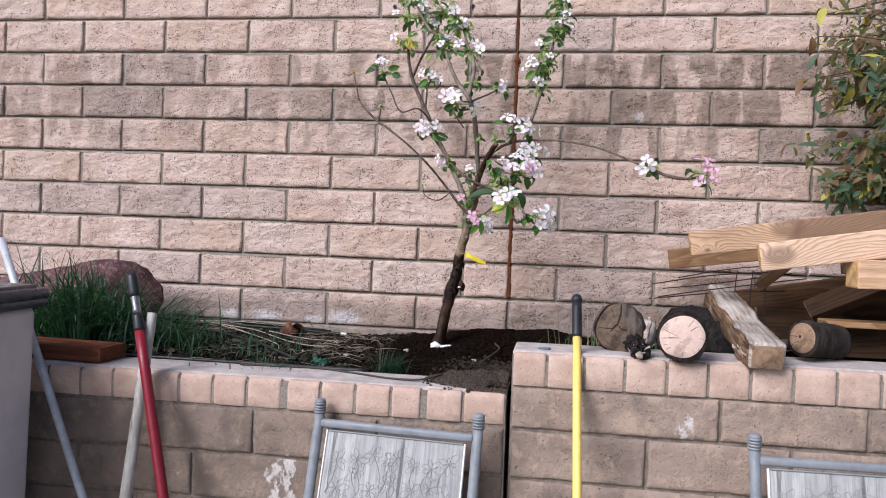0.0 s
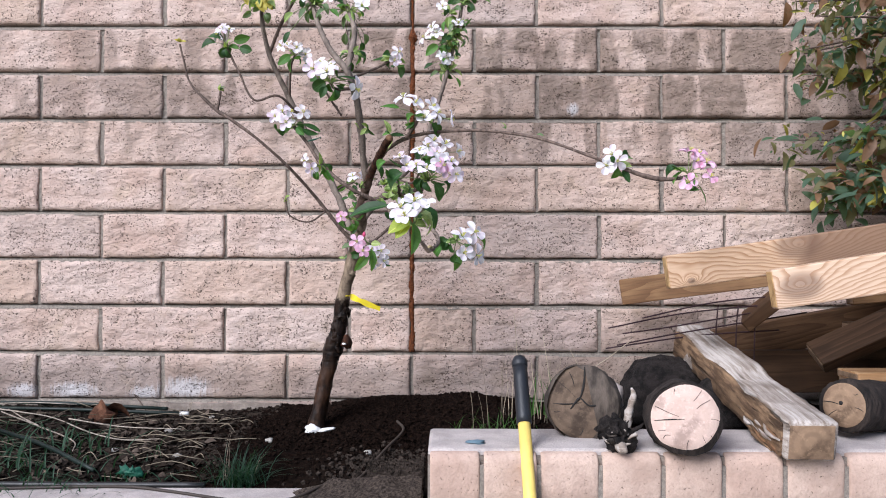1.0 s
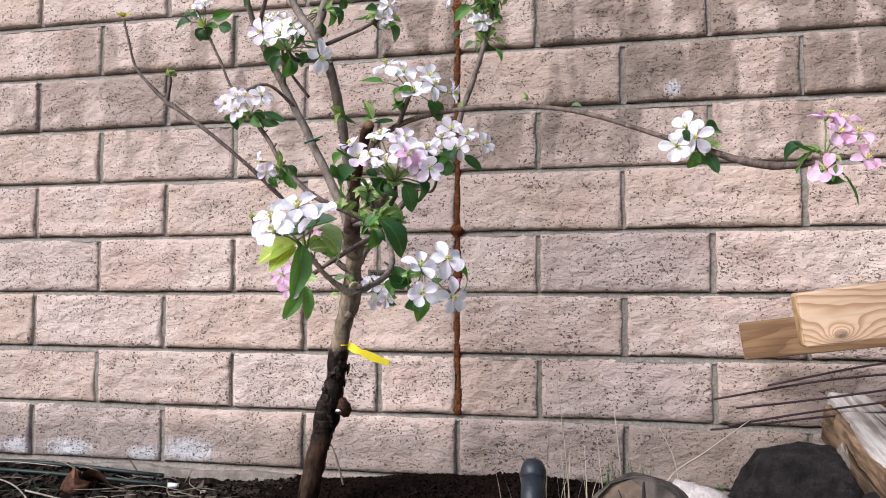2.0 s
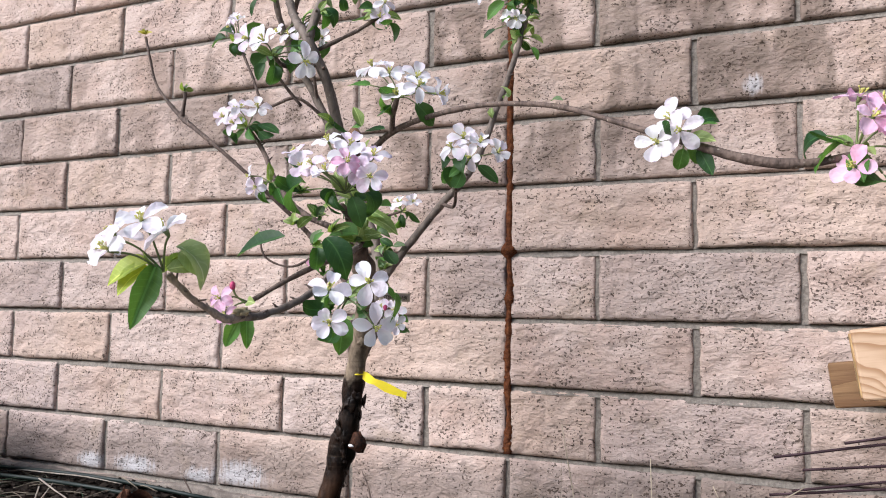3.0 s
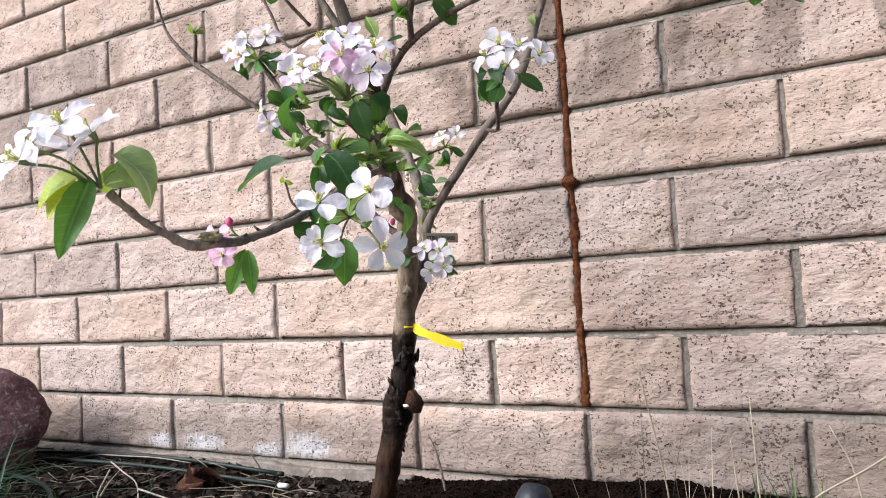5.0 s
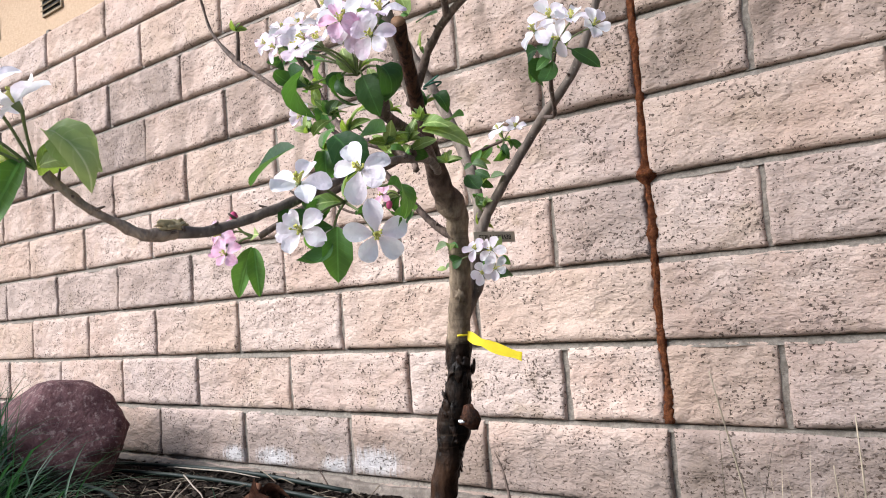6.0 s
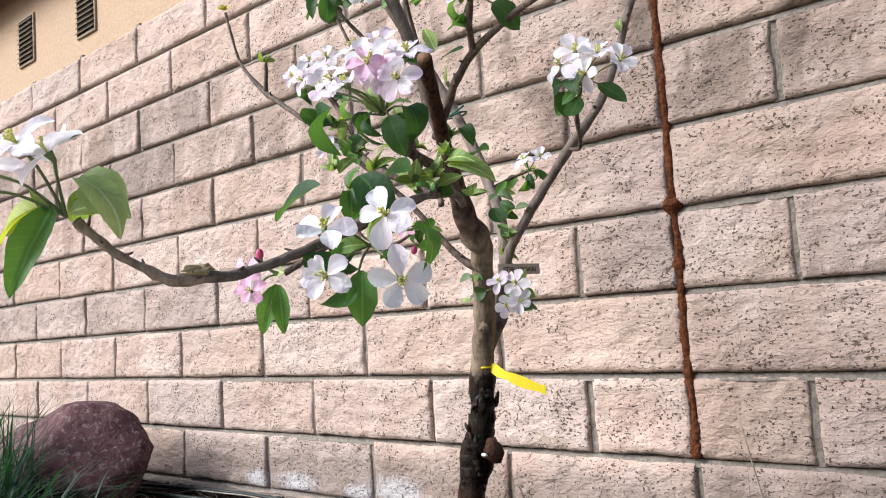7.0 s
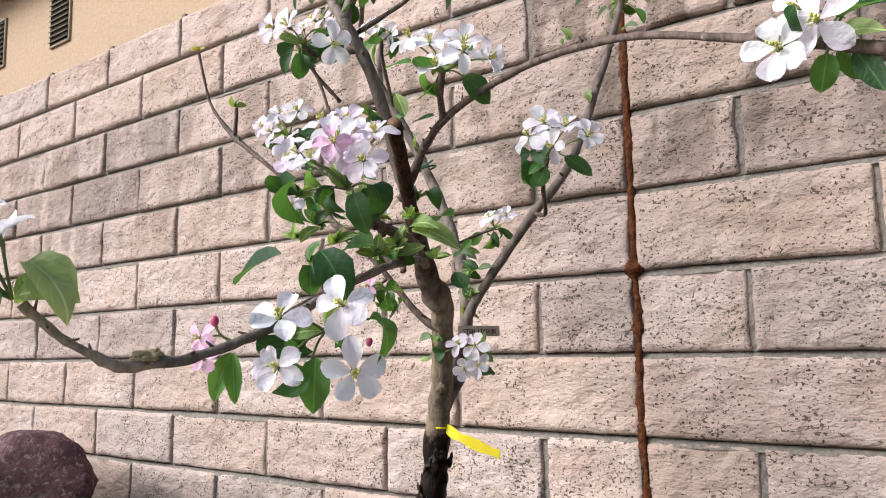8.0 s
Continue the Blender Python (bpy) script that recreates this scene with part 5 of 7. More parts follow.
cluster((-0.118, -0.635, 1.86), [(-0.19, -0.64, 1.835), (-0.165, -0.645, 1.827)], [(-0.20, -0.63, 1.80), (-0.115, -0.645, 1.815), (-0.16, -0.64, 1.80)], (0.0, -0.8, 0.3), 0.0, 0.8, 3, 0.045)
cluster((0.115, -0.29, 1.985), [(0.072, -0.31, 2.022), (0.050, -0.31, 1.992), (0.085, -0.315, 2.005), (0.115, -0.31, 1.935)], [(0.111, -0.30, 1.93), (0.150, -0.29, 1.978), (0.07, -0.31, 1.96), (0.14, -0.30, 2.015), (0.175, -0.30, 2.03), (0.10, -0.31, 1.955)], (0.0, -0.8, 0.3), 0.0, 0.85, 7)
cluster((0.165, -0.28, 2.13), [(0.198, -0.30, 2.175), (0.215, -0.30, 2.15), (0.19, -0.30, 2.20)], [(0.14, -0.29, 2.15), (0.13, -0.29, 2.10), (0.20, -0.29, 2.12), (0.185, -0.29, 2.08), (0.12, -0.29, 2.20)], (0.0, -0.8, 0.3), 0.0, 0.85, 9, 0.045)
cluster((0.185, -0.28, 2.24), [(0.16, -0.30, 2.27), (0.20, -0.30, 2.26)], [(0.15, -0.29, 2.23), (0.22, -0.29, 2.24), (0.18, -0.29, 2.21)], (0.0, -0.8, 0.3), 0.0, 0.85, 7, 0.045)
# leafy crown at the top
CROWN = [leaf_mesh("leaf", (GREEN, MIDDLE, GREYGREEN, YOUNG, GREYGREEN)[k % 5], 120 + k, 0.06, 0.026 + 0.002 * (k % 4), 0.3 + 0.1 * (k % 6), 0.3 + 0.1 * (k % 5)) for k in range(10)]
for k in range(11):
    z = 1.90 + 0.034 * k
    a = Vector((0.118 + 0.19 * (z - 1.90) + rng.gauss(0, 0.012), -0.285, z))
    bl = [a + Vector((rng.gauss(0.0, 0.025), -0.02, rng.gauss(0.01, 0.015))) for _ in range(k % 2)]
    lf = [a + Vector((rng.gauss(0, 0.030), rng.gauss(-0.01, 0.018), rng.gauss(0, 0.02))) for _ in range(5)]
    cluster(a, bl, lf, (0, -0.8, 0.3), 0.0, 0.8, 9, 0.030, 2, CROWN)
for ax, ay, az, nb in [(-0.40, -0.385, 2.16, 1), (-0.405, -0.39, 2.06, 1), (-0.355, -0.50, 2.20, 2), (-0.30, -0.46, 2.10, 3), (-0.26, -0.41, 2.17, 3), (-0.165, -0.55, 2.07, 3), (-0.24, -0.55, 2.03, 3), (-0.13, -0.58, 1.98, 3), (-0.40, -0.38, 2.24, 1), (-0.22, -0.57, 2.0, 2), (-0.33, -0.48, 2.14, 2), (-0.19, -0.55, 2.10, 2)]:
    a = Vector((ax, ay, az))
    bl = [a + Vector((rng.gauss(0, 0.025), rng.gauss(-0.01, 0.015), rng.uniform(0.0, 0.04))) for _ in range(nb)]
    lf = [a + Vector((rng.gauss(0, 0.038), rng.gauss(-0.01, 0.02), rng.gauss(-0.005, 0.03))) for _ in range(10)]
    cluster(a, bl, lf, (0, -0.8, 0.3), 0.0, 0.85, 17, 0.034, 4, CROWN)
YELLOWLEAVES = [leaf_mesh("leaf", BUSHYELLOW, 60 + k, 0.05, 0.026, 0.4, 0.3) for k in range(2)]
for k in range(7):
    p = Vector((-0.385 + rng.gauss(0, 0.022), -0.41, 2.075 + rng.gauss(0, 0.03)))
    put_leaf(p, p + Vector((rng.gauss(0, 0.02), -0.02, -0.03)), (rng.gauss(0, 0.5), -1, 0.4), YELLOWLEAVES)
# young tufts along bare twigs
for p, n in (((-0.566, -0.556, 1.91), 7), ((-0.462, -0.556, 1.787), 6), ((-0.07, -0.53, 1.50), 9), ((-0.14, -0.34, 1.46), 5), ((-0.155, -0.335, 1.43), 4), ((-0.075, -0.56, 1.575), 5), ((-0.03, -0.62, 1.63), 3), ((0.316, -0.785, 1.635), 1), ((0.25, -0.75, 1.655), 2), ((0.07, -0.315, 1.745), 5), ((-0.30, -0.53, 1.51), 2), ((-0.16, -0.43, 1.36), 3), ((0.02, -0.72, 1.49), 14), ((0.06, -0.80, 1.47), 12), ((0.03, -0.76, 1.515), 10), ((-0.01, -0.84, 1.490), 9), ((0.035, -0.855, 1.497), 11), ((0.005, -0.85, 1.528), 8), ((0.055, -0.85, 1.478), 8), ((0.04, -0.87, 1.46), 6), ((-0.04, -0.62, 1.54), 8), ((-0.10, -0.60, 1.68), 4)):
    for _ in range(n):
        d = Vector((rng.gauss(0, 0.6), rng.gauss(-0.1, 0.6), rng.uniform(0.1, 1.2))).normalized()
        put_leaf(p, Vector(p) + d * rng.uniform(0.012, 0.026), (rng.gauss(0, 1), -1, 0.6), YELLOWLEAVES if p[2] > 1.9 else CROWN if rng.random() < 0.4 else YLEAVES)
for base, tip in (((-0.062, -0.54, 1.545), (-0.02, -0.57, 1.565)), ((-0.065, -0.55, 1.59), (-0.035, -0.56, 1.575)), ((-0.045, -0.52, 1.48), (-0.02, -0.53, 1.445)), ((-0.03, -0.625, 1.66), (0.01, -0.64, 1.665)), ((-0.06, -0.63, 1.66), (-0.10, -0.65, 1.655))):
    put_leaf(base, tip, (0.3, -0.6, 0.8), LEAVES)

# small leaves round the forks and the stub
for p, n in (((-0.165, -0.33, 1.533), 4), ((-0.139, -0.34, 1.50), 4), ((-0.155, -0.34, 1.479), 4), ((-0.119, -0.35, 1.501), 3), ((-0.139, -0.45, 1.395), 3), ((-0.075, -0.645, 1.672), 3), ((-0.022, -0.650, 1.662), 3), ((-0.09, -0.55, 1.553), 5)):
    for _ in range(n):
        d = Vector((rng.gauss(0, 0.8), rng.gauss(-0.2, 0.5), rng.gauss(0.2, 0.6))).normalized()
        put_leaf(p, Vector(p) + d * rng.uniform(0.018, 0.036), (rng.gauss(0.2, 0.7), -0.8, 0.6), CROWN if rng.random() < 0.6 else YLEAVES)
# leaves hanging under the lower flowers
for base, tip, kinds in (((-0.047, -0.888, 1.380), (-0.075, -0.892, 1.330), HANGING), ((-0.044, -0.888, 1.379), (-0.036, -0.892, 1.332), HANGING), ((0.125, -0.955, 1.385), (0.085, -0.960, 1.372), LEAVES), ((0.135, -0.955, 1.376), (0.142, -0.965, 1.335), LEAVES)):
    put_leaf(base, tip, (0.6, -0.6, 0.4), kinds)
# leaves and spurs between the two big flower clusters
for base, tip, kinds in (
        ((-0.009, -0.86, 1.473), (-0.098, -0.86, 1.460), NARROW), ((0.064, -0.88, 1.468), (0.118, -0.90, 1.440), LEAVES),
        ((0.052, -0.88, 1.456), (0.070, -0.90, 1.425), LEAVES), ((0.074, -0.82, 1.477), (0.018, -0.82, 1.490), LEAVES),
        ((0.022, -0.87, 1.541), (-0.036, -0.87, 1.513), LEAVES), ((0.080, -0.84, 1.528), (0.104, -0.84, 1.488), LEAVES),
        ((0.060, -0.86, 1.530), (0.050, -0.88, 1.500), LEAVES), ((-0.003, -0.84, 1.485), (0.012, -0.84, 1.508), YLEAVES),
        ((-0.038, -0.62, 1.527), (0.032, -0.62, 1.523), YLEAVES), ((-0.040, -0.62, 1.53), (0.000, -0.64, 1.546), YLEAVES),
        ((-0.02, -0.80, 1.575), (-0.06, -0.81, 1.560), LEAVES)):
    put_leaf(base, tip, (0.5 + rng.gauss(0, 0.15), -0.6, 0.6), kinds)
for p in ((-0.02, -0.66, 1.47), (0.005, -0.70, 1.475), (0.03, -0.74, 1.468), (0.0, -0.72, 1.505), (0.05, -0.79, 1.50)):
    d = Vector((rng.gauss(0, 0.5), rng.gauss(-0.3, 0.5), rng.uniform(0.2, 1))).normalized()
    q = Vector(p) + d * rng.uniform(0.02, 0.045)
    tpart("twig", tb([p, (Vector(p) + q) / 2 + Vector((0.004, 0, 0)), q], [0.004, 0.0035, 0.0028], 7, 4, 0.4, True, 90), TWIG)
    for _ in range(4):
        e = Vector((rng.gauss(0, 0.6), rng.gauss(-0.2, 0.6), rng.uniform(0.0, 1.2))).normalized()
        put_leaf(q, q + e * rng.uniform(0.016, 0.032), (rng.gauss(0, 1), -1, 0.6), YLEAVES if rng.random() < 0.7 else LEAVES)


# tape and name tag on the trunk
tape = bmesh.new()
tube(tape, [(-0.168 + 0.0188 * math.cos(a), -0.400 + 0.0188 * math.sin(a), 1.258) for a in [-1.1 + 2.8 * k / 14 for k in range(15)]], [0.0016] * 15, 6, 2)
tpart("tape_ring", tape, YELLOW, "yellow plastic tape tied round the trunk")
strip = bmesh.new()
line = spline([(-0.150, -0.404, 1.257), (-0.130, -0.405, 1.248), (-0.105, -0.397, 1.236), (-0.070, -0.382, 1.221)], 5)
rows = []
for i, q in enumerate(line):
    q = Vector(q)
    w = 0.0052 + 0.0035 * abs(math.sin(i * 0.42 + 0.5))
    rows.append([strip.verts.new(q + Vector((0.002, 0.0006, w))), strip.verts.new(q + Vector((0, 0.0006, -w))), strip.verts.new(q + Vector((0, -0.0006, -w))), strip.verts.new(q + Vector((0.002, -0.0006, w)))])
for a, b in zip(rows, rows[1:]):
    for k in range(4):
        strip.faces.new((a[k], a[(k + 1) % 4], b[(k + 1) % 4], b[k]))
strip.faces.new(rows[0]), strip.faces.new(rows[-1])
part("tape_end", strip, YELLOW, tree, "loose end of the yellow tape", tree_at, soft=False)
tag_m = between((-0.098, -0.455, 1.402), (-0.074, -0.367, 1.402), (0, 0, 1))
tag = tpart("name_tag", bx(0.082, 0.0012, 0.016, pose(0.0515, 0, 0), 0.0004), TAG, "brown printed variety tag hung upside down", tag_m)
letters = bpy.data.curves.new("letters", "FONT")
letters.body, letters.size, letters.align_x, letters.align_y = "BEVERLY HILLS", 0.0098, "CENTER", "CENTER"
letters.extrude = 0.0002
lob = new("letters", letters)
bpy.context.view_layer.update()
lme = bpy.data.meshes.new_from_object(lob.evaluated_get(bpy.context.evaluated_depsgraph_get()))
bpy.data.objects.remove(lob)
lme.materials.clear()
lme.materials.append(INK)
part("letters", lme, INK, tag, m=pose(0.052, -0.0010, 0.0, 90, 0, 0) @ pose(0, 0, 0, 0, 0, 180), soft=False)

# ---- logs, post and lumber on the higher bed ----
def log(name, label, a, b, r, end_mat, seed, bark=LOGBARK, checks=5, wob=0.22, rim=0.92):
    """A log with its sawn end at a, running to b."""
    a, b = Vector(a), Vector(b)
    ln = (b - a).length
    ob = tagged(new(name), label, "log", "logs on the bed")
    ob.matrix_basis = between(a, b)
    off = seed * 3.1
    bm = tb([(k * ln / 8, 0.004 * noise.noise(Vector((k, off, 0))), 0.004 * noise.noise(Vector((k, 0, off)))) for k in range(9)], [r * (1 + 0.06 * noise.noise(Vector((k * 0.6, off, off)))) for k in range(9)], 44, 3, wob * 0.45, True, 26.0 + seed)
    for v in bm.verts:
        a_ = math.atan2(v.co.z, v.co.y)
        g = 0.035 * noise.noise(Vector((math.cos(a_) * 5, math.sin(a_) * 5, v.co.x * 6 + off))) + 0.03 * noise.noise(Vector((math.cos(a_) * 13, math.sin(a_) * 13, v.co.x * 10 + off)))
        v.co.y *= 1 + g
        v.co.z *= 1 + g
    part("bark", bm, bark, ob)
    f = bmesh.new()
    c = f.verts.new((-0.009, 0, 0))
    rings = []
    for q in (0.5, 0.85, 1.0):
        rings.append([f.verts.new((-0.009 + (0.007 if q == 1.0 else 0.0), rim * q * r * (1 + 0.05 * noise.noise(Vector((math.cos(t) * 1.4, math.sin(t) * 1.4, off)))) * math.cos(t), rim * q * r * (1 + 0.05 * noise.noise(Vector((math.cos(t) * 1.4, math.sin(t) * 1.4, off)))) * math.sin(t))) for t in [2 * math.pi * k / 36 for k in range(36)]])
    for k in range(36):
        n = (k + 1) % 36
        f.faces.new((c, rings[0][n], rings[0][k]))
        for p, q in zip(rings, rings[1:]):
            f.faces.new((p[k], p[n], q[n], q[k]))
    end = part("sawn_end", f, end_mat, ob)
    rr = random.Random(seed)
    for k in range(checks):
        t = 6.28 * (k + rr.uniform(-0.6, 0.6)) / checks
        r0, r1 = (0.04 if k == 0 else rr.uniform(0.2, 0.82)) * r, rr.uniform(0.80, 0.90) * r * min(1.0, rim / 0.9)
        p0, p1 = Vector((-0.0092, r0 * math.cos(t), r0 * math.sin(t))), Vector((-0.0092, r1 * math.cos(t + 0.1), r1 * math.sin(t + 0.1)))
        mid = (p0 + p1) / 2 + Vector((0, rr.uniform(-0.003, 0.003), rr.uniform(-0.003, 0.003)))
        w = 0.0003 + 0.0003 * rr.random() * (1 if end_mat is SAWN else 4.0) + 0.0007 * (k == 0)
        part("crack", tb([p0, mid, p1], [0.0004, w, 0.0005], 5, 4), DARK, end)
    return ob


log("log", "short bark-covered log with a fresh pale sawn end", (0.571, -1.03, 1.056), (0.583, -0.945, 1.046), 0.070, SAWN, 3, checks=11, wob=0.16, rim=0.91)
split_log = log("log", "old grey log round with a deeply split end", (0.402, -0.880, 1.058), (0.409, -0.815, 1.046), 0.077, OLDEND, 7, PALE_LOG, 9, 0.14, 0.97)
for pts in (((0.074, 0.004), (0.045, 0.003), (0.014, -0.004), (0.002, -0.014), (-0.014, -0.026)), ((0.008, -0.004), (-0.006, 0.012), (-0.004, 0.035), (0.002, 0.066))):
    part("split", tb([(-0.0095, -y, z) for z, y in pts], [0.0016, *[0.0024] * (len(pts) - 2), 0.0010], 6, 5, 0.4, True, 90), DARK, split_log)
third = log("log", "dark weathered log with a brown cracked end", (0.938, -0.90, 1.058), (1.06, -0.82, 1.042), 0.054, OLDEND_TAN, 9, checks=5, wob=0.14, rim=0.84)
part("pith", tb([(-0.0096, 0.002, 0.004), (-0.006, 0.002, 0.004)], [0.0045, 0.0045], 9, 1), DARK, third)
drift = tagged(new("driftwood"), "small dark gnarled wood with a pale upright splinter", "wood chunk")
drift.location = (0.455, -0.98, 0.985)
part("body", lump(0.030, pose(0.0, 0.0, 0.026, 0, 20, 0) @ Matrix.Diagonal((0.85, 0.9, 0.95, 1)), 4, 0.75, 1.8, 4), BLACKROCK, drift, "dark rotten core")
part("knot", lump(0.021, pose(-0.022, -0.012, 0.045, 20, 30, 0) @ Matrix.Diagonal((1.0, 0.8, 1.1, 1)), 3, 0.7, 2.0, 8), BLACKROCK, drift)
for k in range(22):
    r9 = random.Random(k)
    p = Vector((r9.uniform(-0.032, 0.030), -0.014 + r9.uniform(-0.018, 0.012), r9.uniform(0.002, 0.050)))
    d = Vector((r9.uniform(-0.024, 0.024), r9.uniform(-0.016, 0.004), r9.uniform(-0.012, 0.034)))
    w = r9.uniform(0.0022, 0.0048)
    part("splinter", tb([p, p + d * 0.55 + Vector((r9.uniform(-0.005, 0.005), 0, r9.uniform(-0.004, 0.004))), p + d], [w, 0.8 * w, 0.0010], 7, 4, 0.7, True, 110), (GREYWOOD, PALE_LOG, LOGBARK)[k % 3], drift)
part("splinter", tb([(0.014, 0, 0.03), (0.020, -0.005, 0.075), (0.026, -0.008, 0.108), (0.023, -0.008, 0.122)], [0.0085, 0.0078, 0.0060, 0.0014], 9, 5, 0.75, True, 120), GREYWOOD, drift, "upright grey splinter")
part("splinter", tb([(-0.008, -0.02, 0.02), (-0.002, -0.036, 0.010), (0.006, -0.045, 0.006)], [0.008, 0.0095, 0.003], 8, 4, 0.6, True, 80), GREYWOOD, drift, "pale splinter")
black = tagged(part("black_stump", lump(0.100, pose(0.705, -0.42, 1.000) @ Matrix.Diagonal((1.35, 0.75, 1.0, 1)), 4, 0.22, 1.7, 6), BLACKROCK), "charred dark stump behind the logs", "stump")
black2 = tagged(part("black_stump", lump(0.07, pose(0.80, -0.62, 1.00) @ Matrix.Diagonal((1.3, 0.8, 0.95, 1)), 4, 0.22, 1.6, 9), BLACKROCK), "charred dark stump behind the logs", "stump")

SPLINTER = plain("brown_splinter", (0.19, 0.115, 0.06), 0.85, var=0.5, scale=60)
post = tagged(new("weathered_post"), "weathered grey splintered wooden post lying over the cap", "post")
pm = between((0.802, -1.045, 1.015), (0.815, -0.27, 1.132))
post.matrix_basis = pm
bm = bx(0.79, 0.094, 0.076, pose(0.395, 0, 0), 0.007, 2)
bmesh.ops.subdivide_edges(bm, edges=[e for e in bm.edges if e.calc_length() > 0.3], cuts=44)
for v in bm.verts:
    v.co.y += 0.010 * noise.noise(v.co * 11) + 0.004 * noise.noise(v.co * 50)
    v.co.z += 0.007 * noise.noise(v.co * 10 + Vector((5, 0, 0))) + 0.002 * noise.noise(v.co * 60)
    if v.co.x > 0.7:
        v.co.x += 0.035 * noise.noise(Vector((v.co.y * 45, v.co.z * 30, 2.0)))
    if v.co.x > 0.62:
        v.co.y *= 1 - 0.25 * (v.co.x - 0.62) / 0.17
part("body", bm, GREYWOOD, post)
part("end_face", bx(0.003, 0.084, 0.066, pose(-0.001, 0, 0), 0.0012), OLDEND_TAN, post, "brown sawn end")
side = bx(0.72, 0.014, 0.070, pose(0.375, 0.047, -0.002), 0.003, 1)
bmesh.ops.subdivide_edges(side, edges=[e for e in side.edges if e.calc_length() > 0.3], cuts=40)
for v in side.verts:
    v.co.y += 0.005 * noise.noise(Vector((v.co.x * 9, v.co.z * 40, 1.0))) + 0.003 * noise.noise(Vector((v.co.x * 40, v.co.z * 90, 4.0)))
    v.co.z += 0.005 * noise.noise(Vector((v.co.x * 12, 2.0, v.co.z * 10)))
part("broken_side", side, streak_material("broken_wood", (0.27, 0.175, 0.10), (0.085, 0.052, 0.032), (9.0, 60.0, 60.0), 0.006), post, "brown splintered broken side")
for k in range(16):
    r9 = random.Random(60 + k)
    p = Vector((r9.uniform(0.0, 0.16), 0.050 + r9.uniform(-0.004, 0.006), r9.uniform(-0.038, 0.0)))
    ln = r9.uniform(0.05, 0.12)
    part("splinter", tb([p, p + Vector((ln * 0.5, r9.uniform(0.0, 0.008), r9.uniform(-0.006, 0.004))), p + Vector((ln, 0.0, r9.uniform(-0.004, 0.008)))], [0.0018, 0.0042, 0.0015], 5, 3, 0.5, True, 70), (CUTWOOD, GREYWOOD, SPLINTER)[k % 3], post)


def board(name, label, a, b, height, thick, mat, up=(0, 0, 1), end=None):
    a, b = Vector(a), Vector(b)
    ln = (b - a).length
    ob = tagged(new(name), label, "lumber", "lumber pile")
    ob.matrix_basis = between(a, b, up)
    part("body", bx(ln, thick, height, pose(ln / 2, 0, 0), 0.003, 2), mat, ob, soft=False)
    part("end_face", bx(0.002, thick - 0.008, height - 0.008, pose(-0.0005, 0, 0), 0.0008), end or OLDEND_TAN, ob, "sawn end grain", soft=False)
    return ob


YELLOWEND = end_grain_material("fresh_board_end", (0.54, 0.36, 0.17), (0.40, 0.24, 0.10))
b1 = board("board", "fresh pine board with bold grain on the lumber pile", (0.642, -0.655, 1.327), (1.55, -0.685, 1.465), 0.080, 0.040, PINE_BOLD, end=YELLOWEND)
b2 = board("board", "pale pine board with a dark knot on the lumber pile", (0.826, -0.815, 1.293), (1.62, -0.86, 1.420), 0.086, 0.040, PINE_KNOT, end=YELLOWEND)
part("nail_hole", tb([(0.115, 0.018, 0.018), (0.115, 0.0215, 0.018)], [0.005, 0.005], 10, 1), DARK, b2)
board("board", "thick fresh beam end on the lumber pile", (1.090, -0.84, 1.255), (1.75, -0.80, 1.262), 0.086, 0.090, PINE_PALE, end=YELLOWEND)
# inner and rear boards: brown wood, coloured darker to stand for the pile's shade
board("board", "brown board leaning low behind the lumber, darkened for shade", (0.650, -0.14, 1.258), (1.55, -0.42, 1.400), 0.078, 0.040, PINE_BROWN_SHADED)
board("board", "wide old brown board in the pile, its shade put into the colour", (0.84, -0.235, 1.092), (1.65, -0.235, 1.236), 0.098, 0.038, PINE_SHADED)
board("board", "old board standing aslant in the pile, darkened for shade", (0.945, -0.36, 1.185), (1.13, -0.50, 1.385), 0.085, 0.036, PINE_SHADED, up=(0.3, 1, 0.2))
board("board", "old board standing aslant in the pile, darkened for shade", (1.085, -0.47, 1.100), (1.42, -0.53, 1.270), 0.085, 0.040, PINE_OLD_SHADED, up=(0.0, 0.75, 0.6))
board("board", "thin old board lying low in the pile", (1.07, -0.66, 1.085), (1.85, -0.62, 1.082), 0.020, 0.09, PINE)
board("board", "old board lying at the bottom of the pile, darkened for shade", (1.10, -0.58, 1.02), (1.95, -0.52, 1.02), 0.110, 0.038, PINE_OLD_SHADED)
board("board", "old board lying at the bottom of the pile, darkened for shade", (1.20, -0.40, 1.14), (1.95, -0.36, 1.14), 0.10, 0.038, PINE_OLD_SHADED)
board("board", "old board lying at the back of the pile, darkened for shade", (0.95, -0.30, 1.04), (1.95, -0.27, 1.05), 0.12, 0.038, PINE_OLD_SHADED)
board("board", "old board lying at the back of the pile, darkened for shade", (1.22, -0.38, 1.27), (1.80, -0.36, 1.32), 0.07, 0.038, PINE_BROWN_SHADED)
board("board", "old board lying at the back of the pile, darkened for shade", (1.32, -0.72, 1.165), (1.80, -0.70, 1.20), 0.05, 0.09, PINE_OLD_SHADED)
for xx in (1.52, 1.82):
    board("board", "old board on end that props the lumber pile", (xx, -0.75, 0.94), (xx, -0.55, 1.50), 0.05, 0.09, PINE_OLD_SHADED, up=(0, 1, 0))

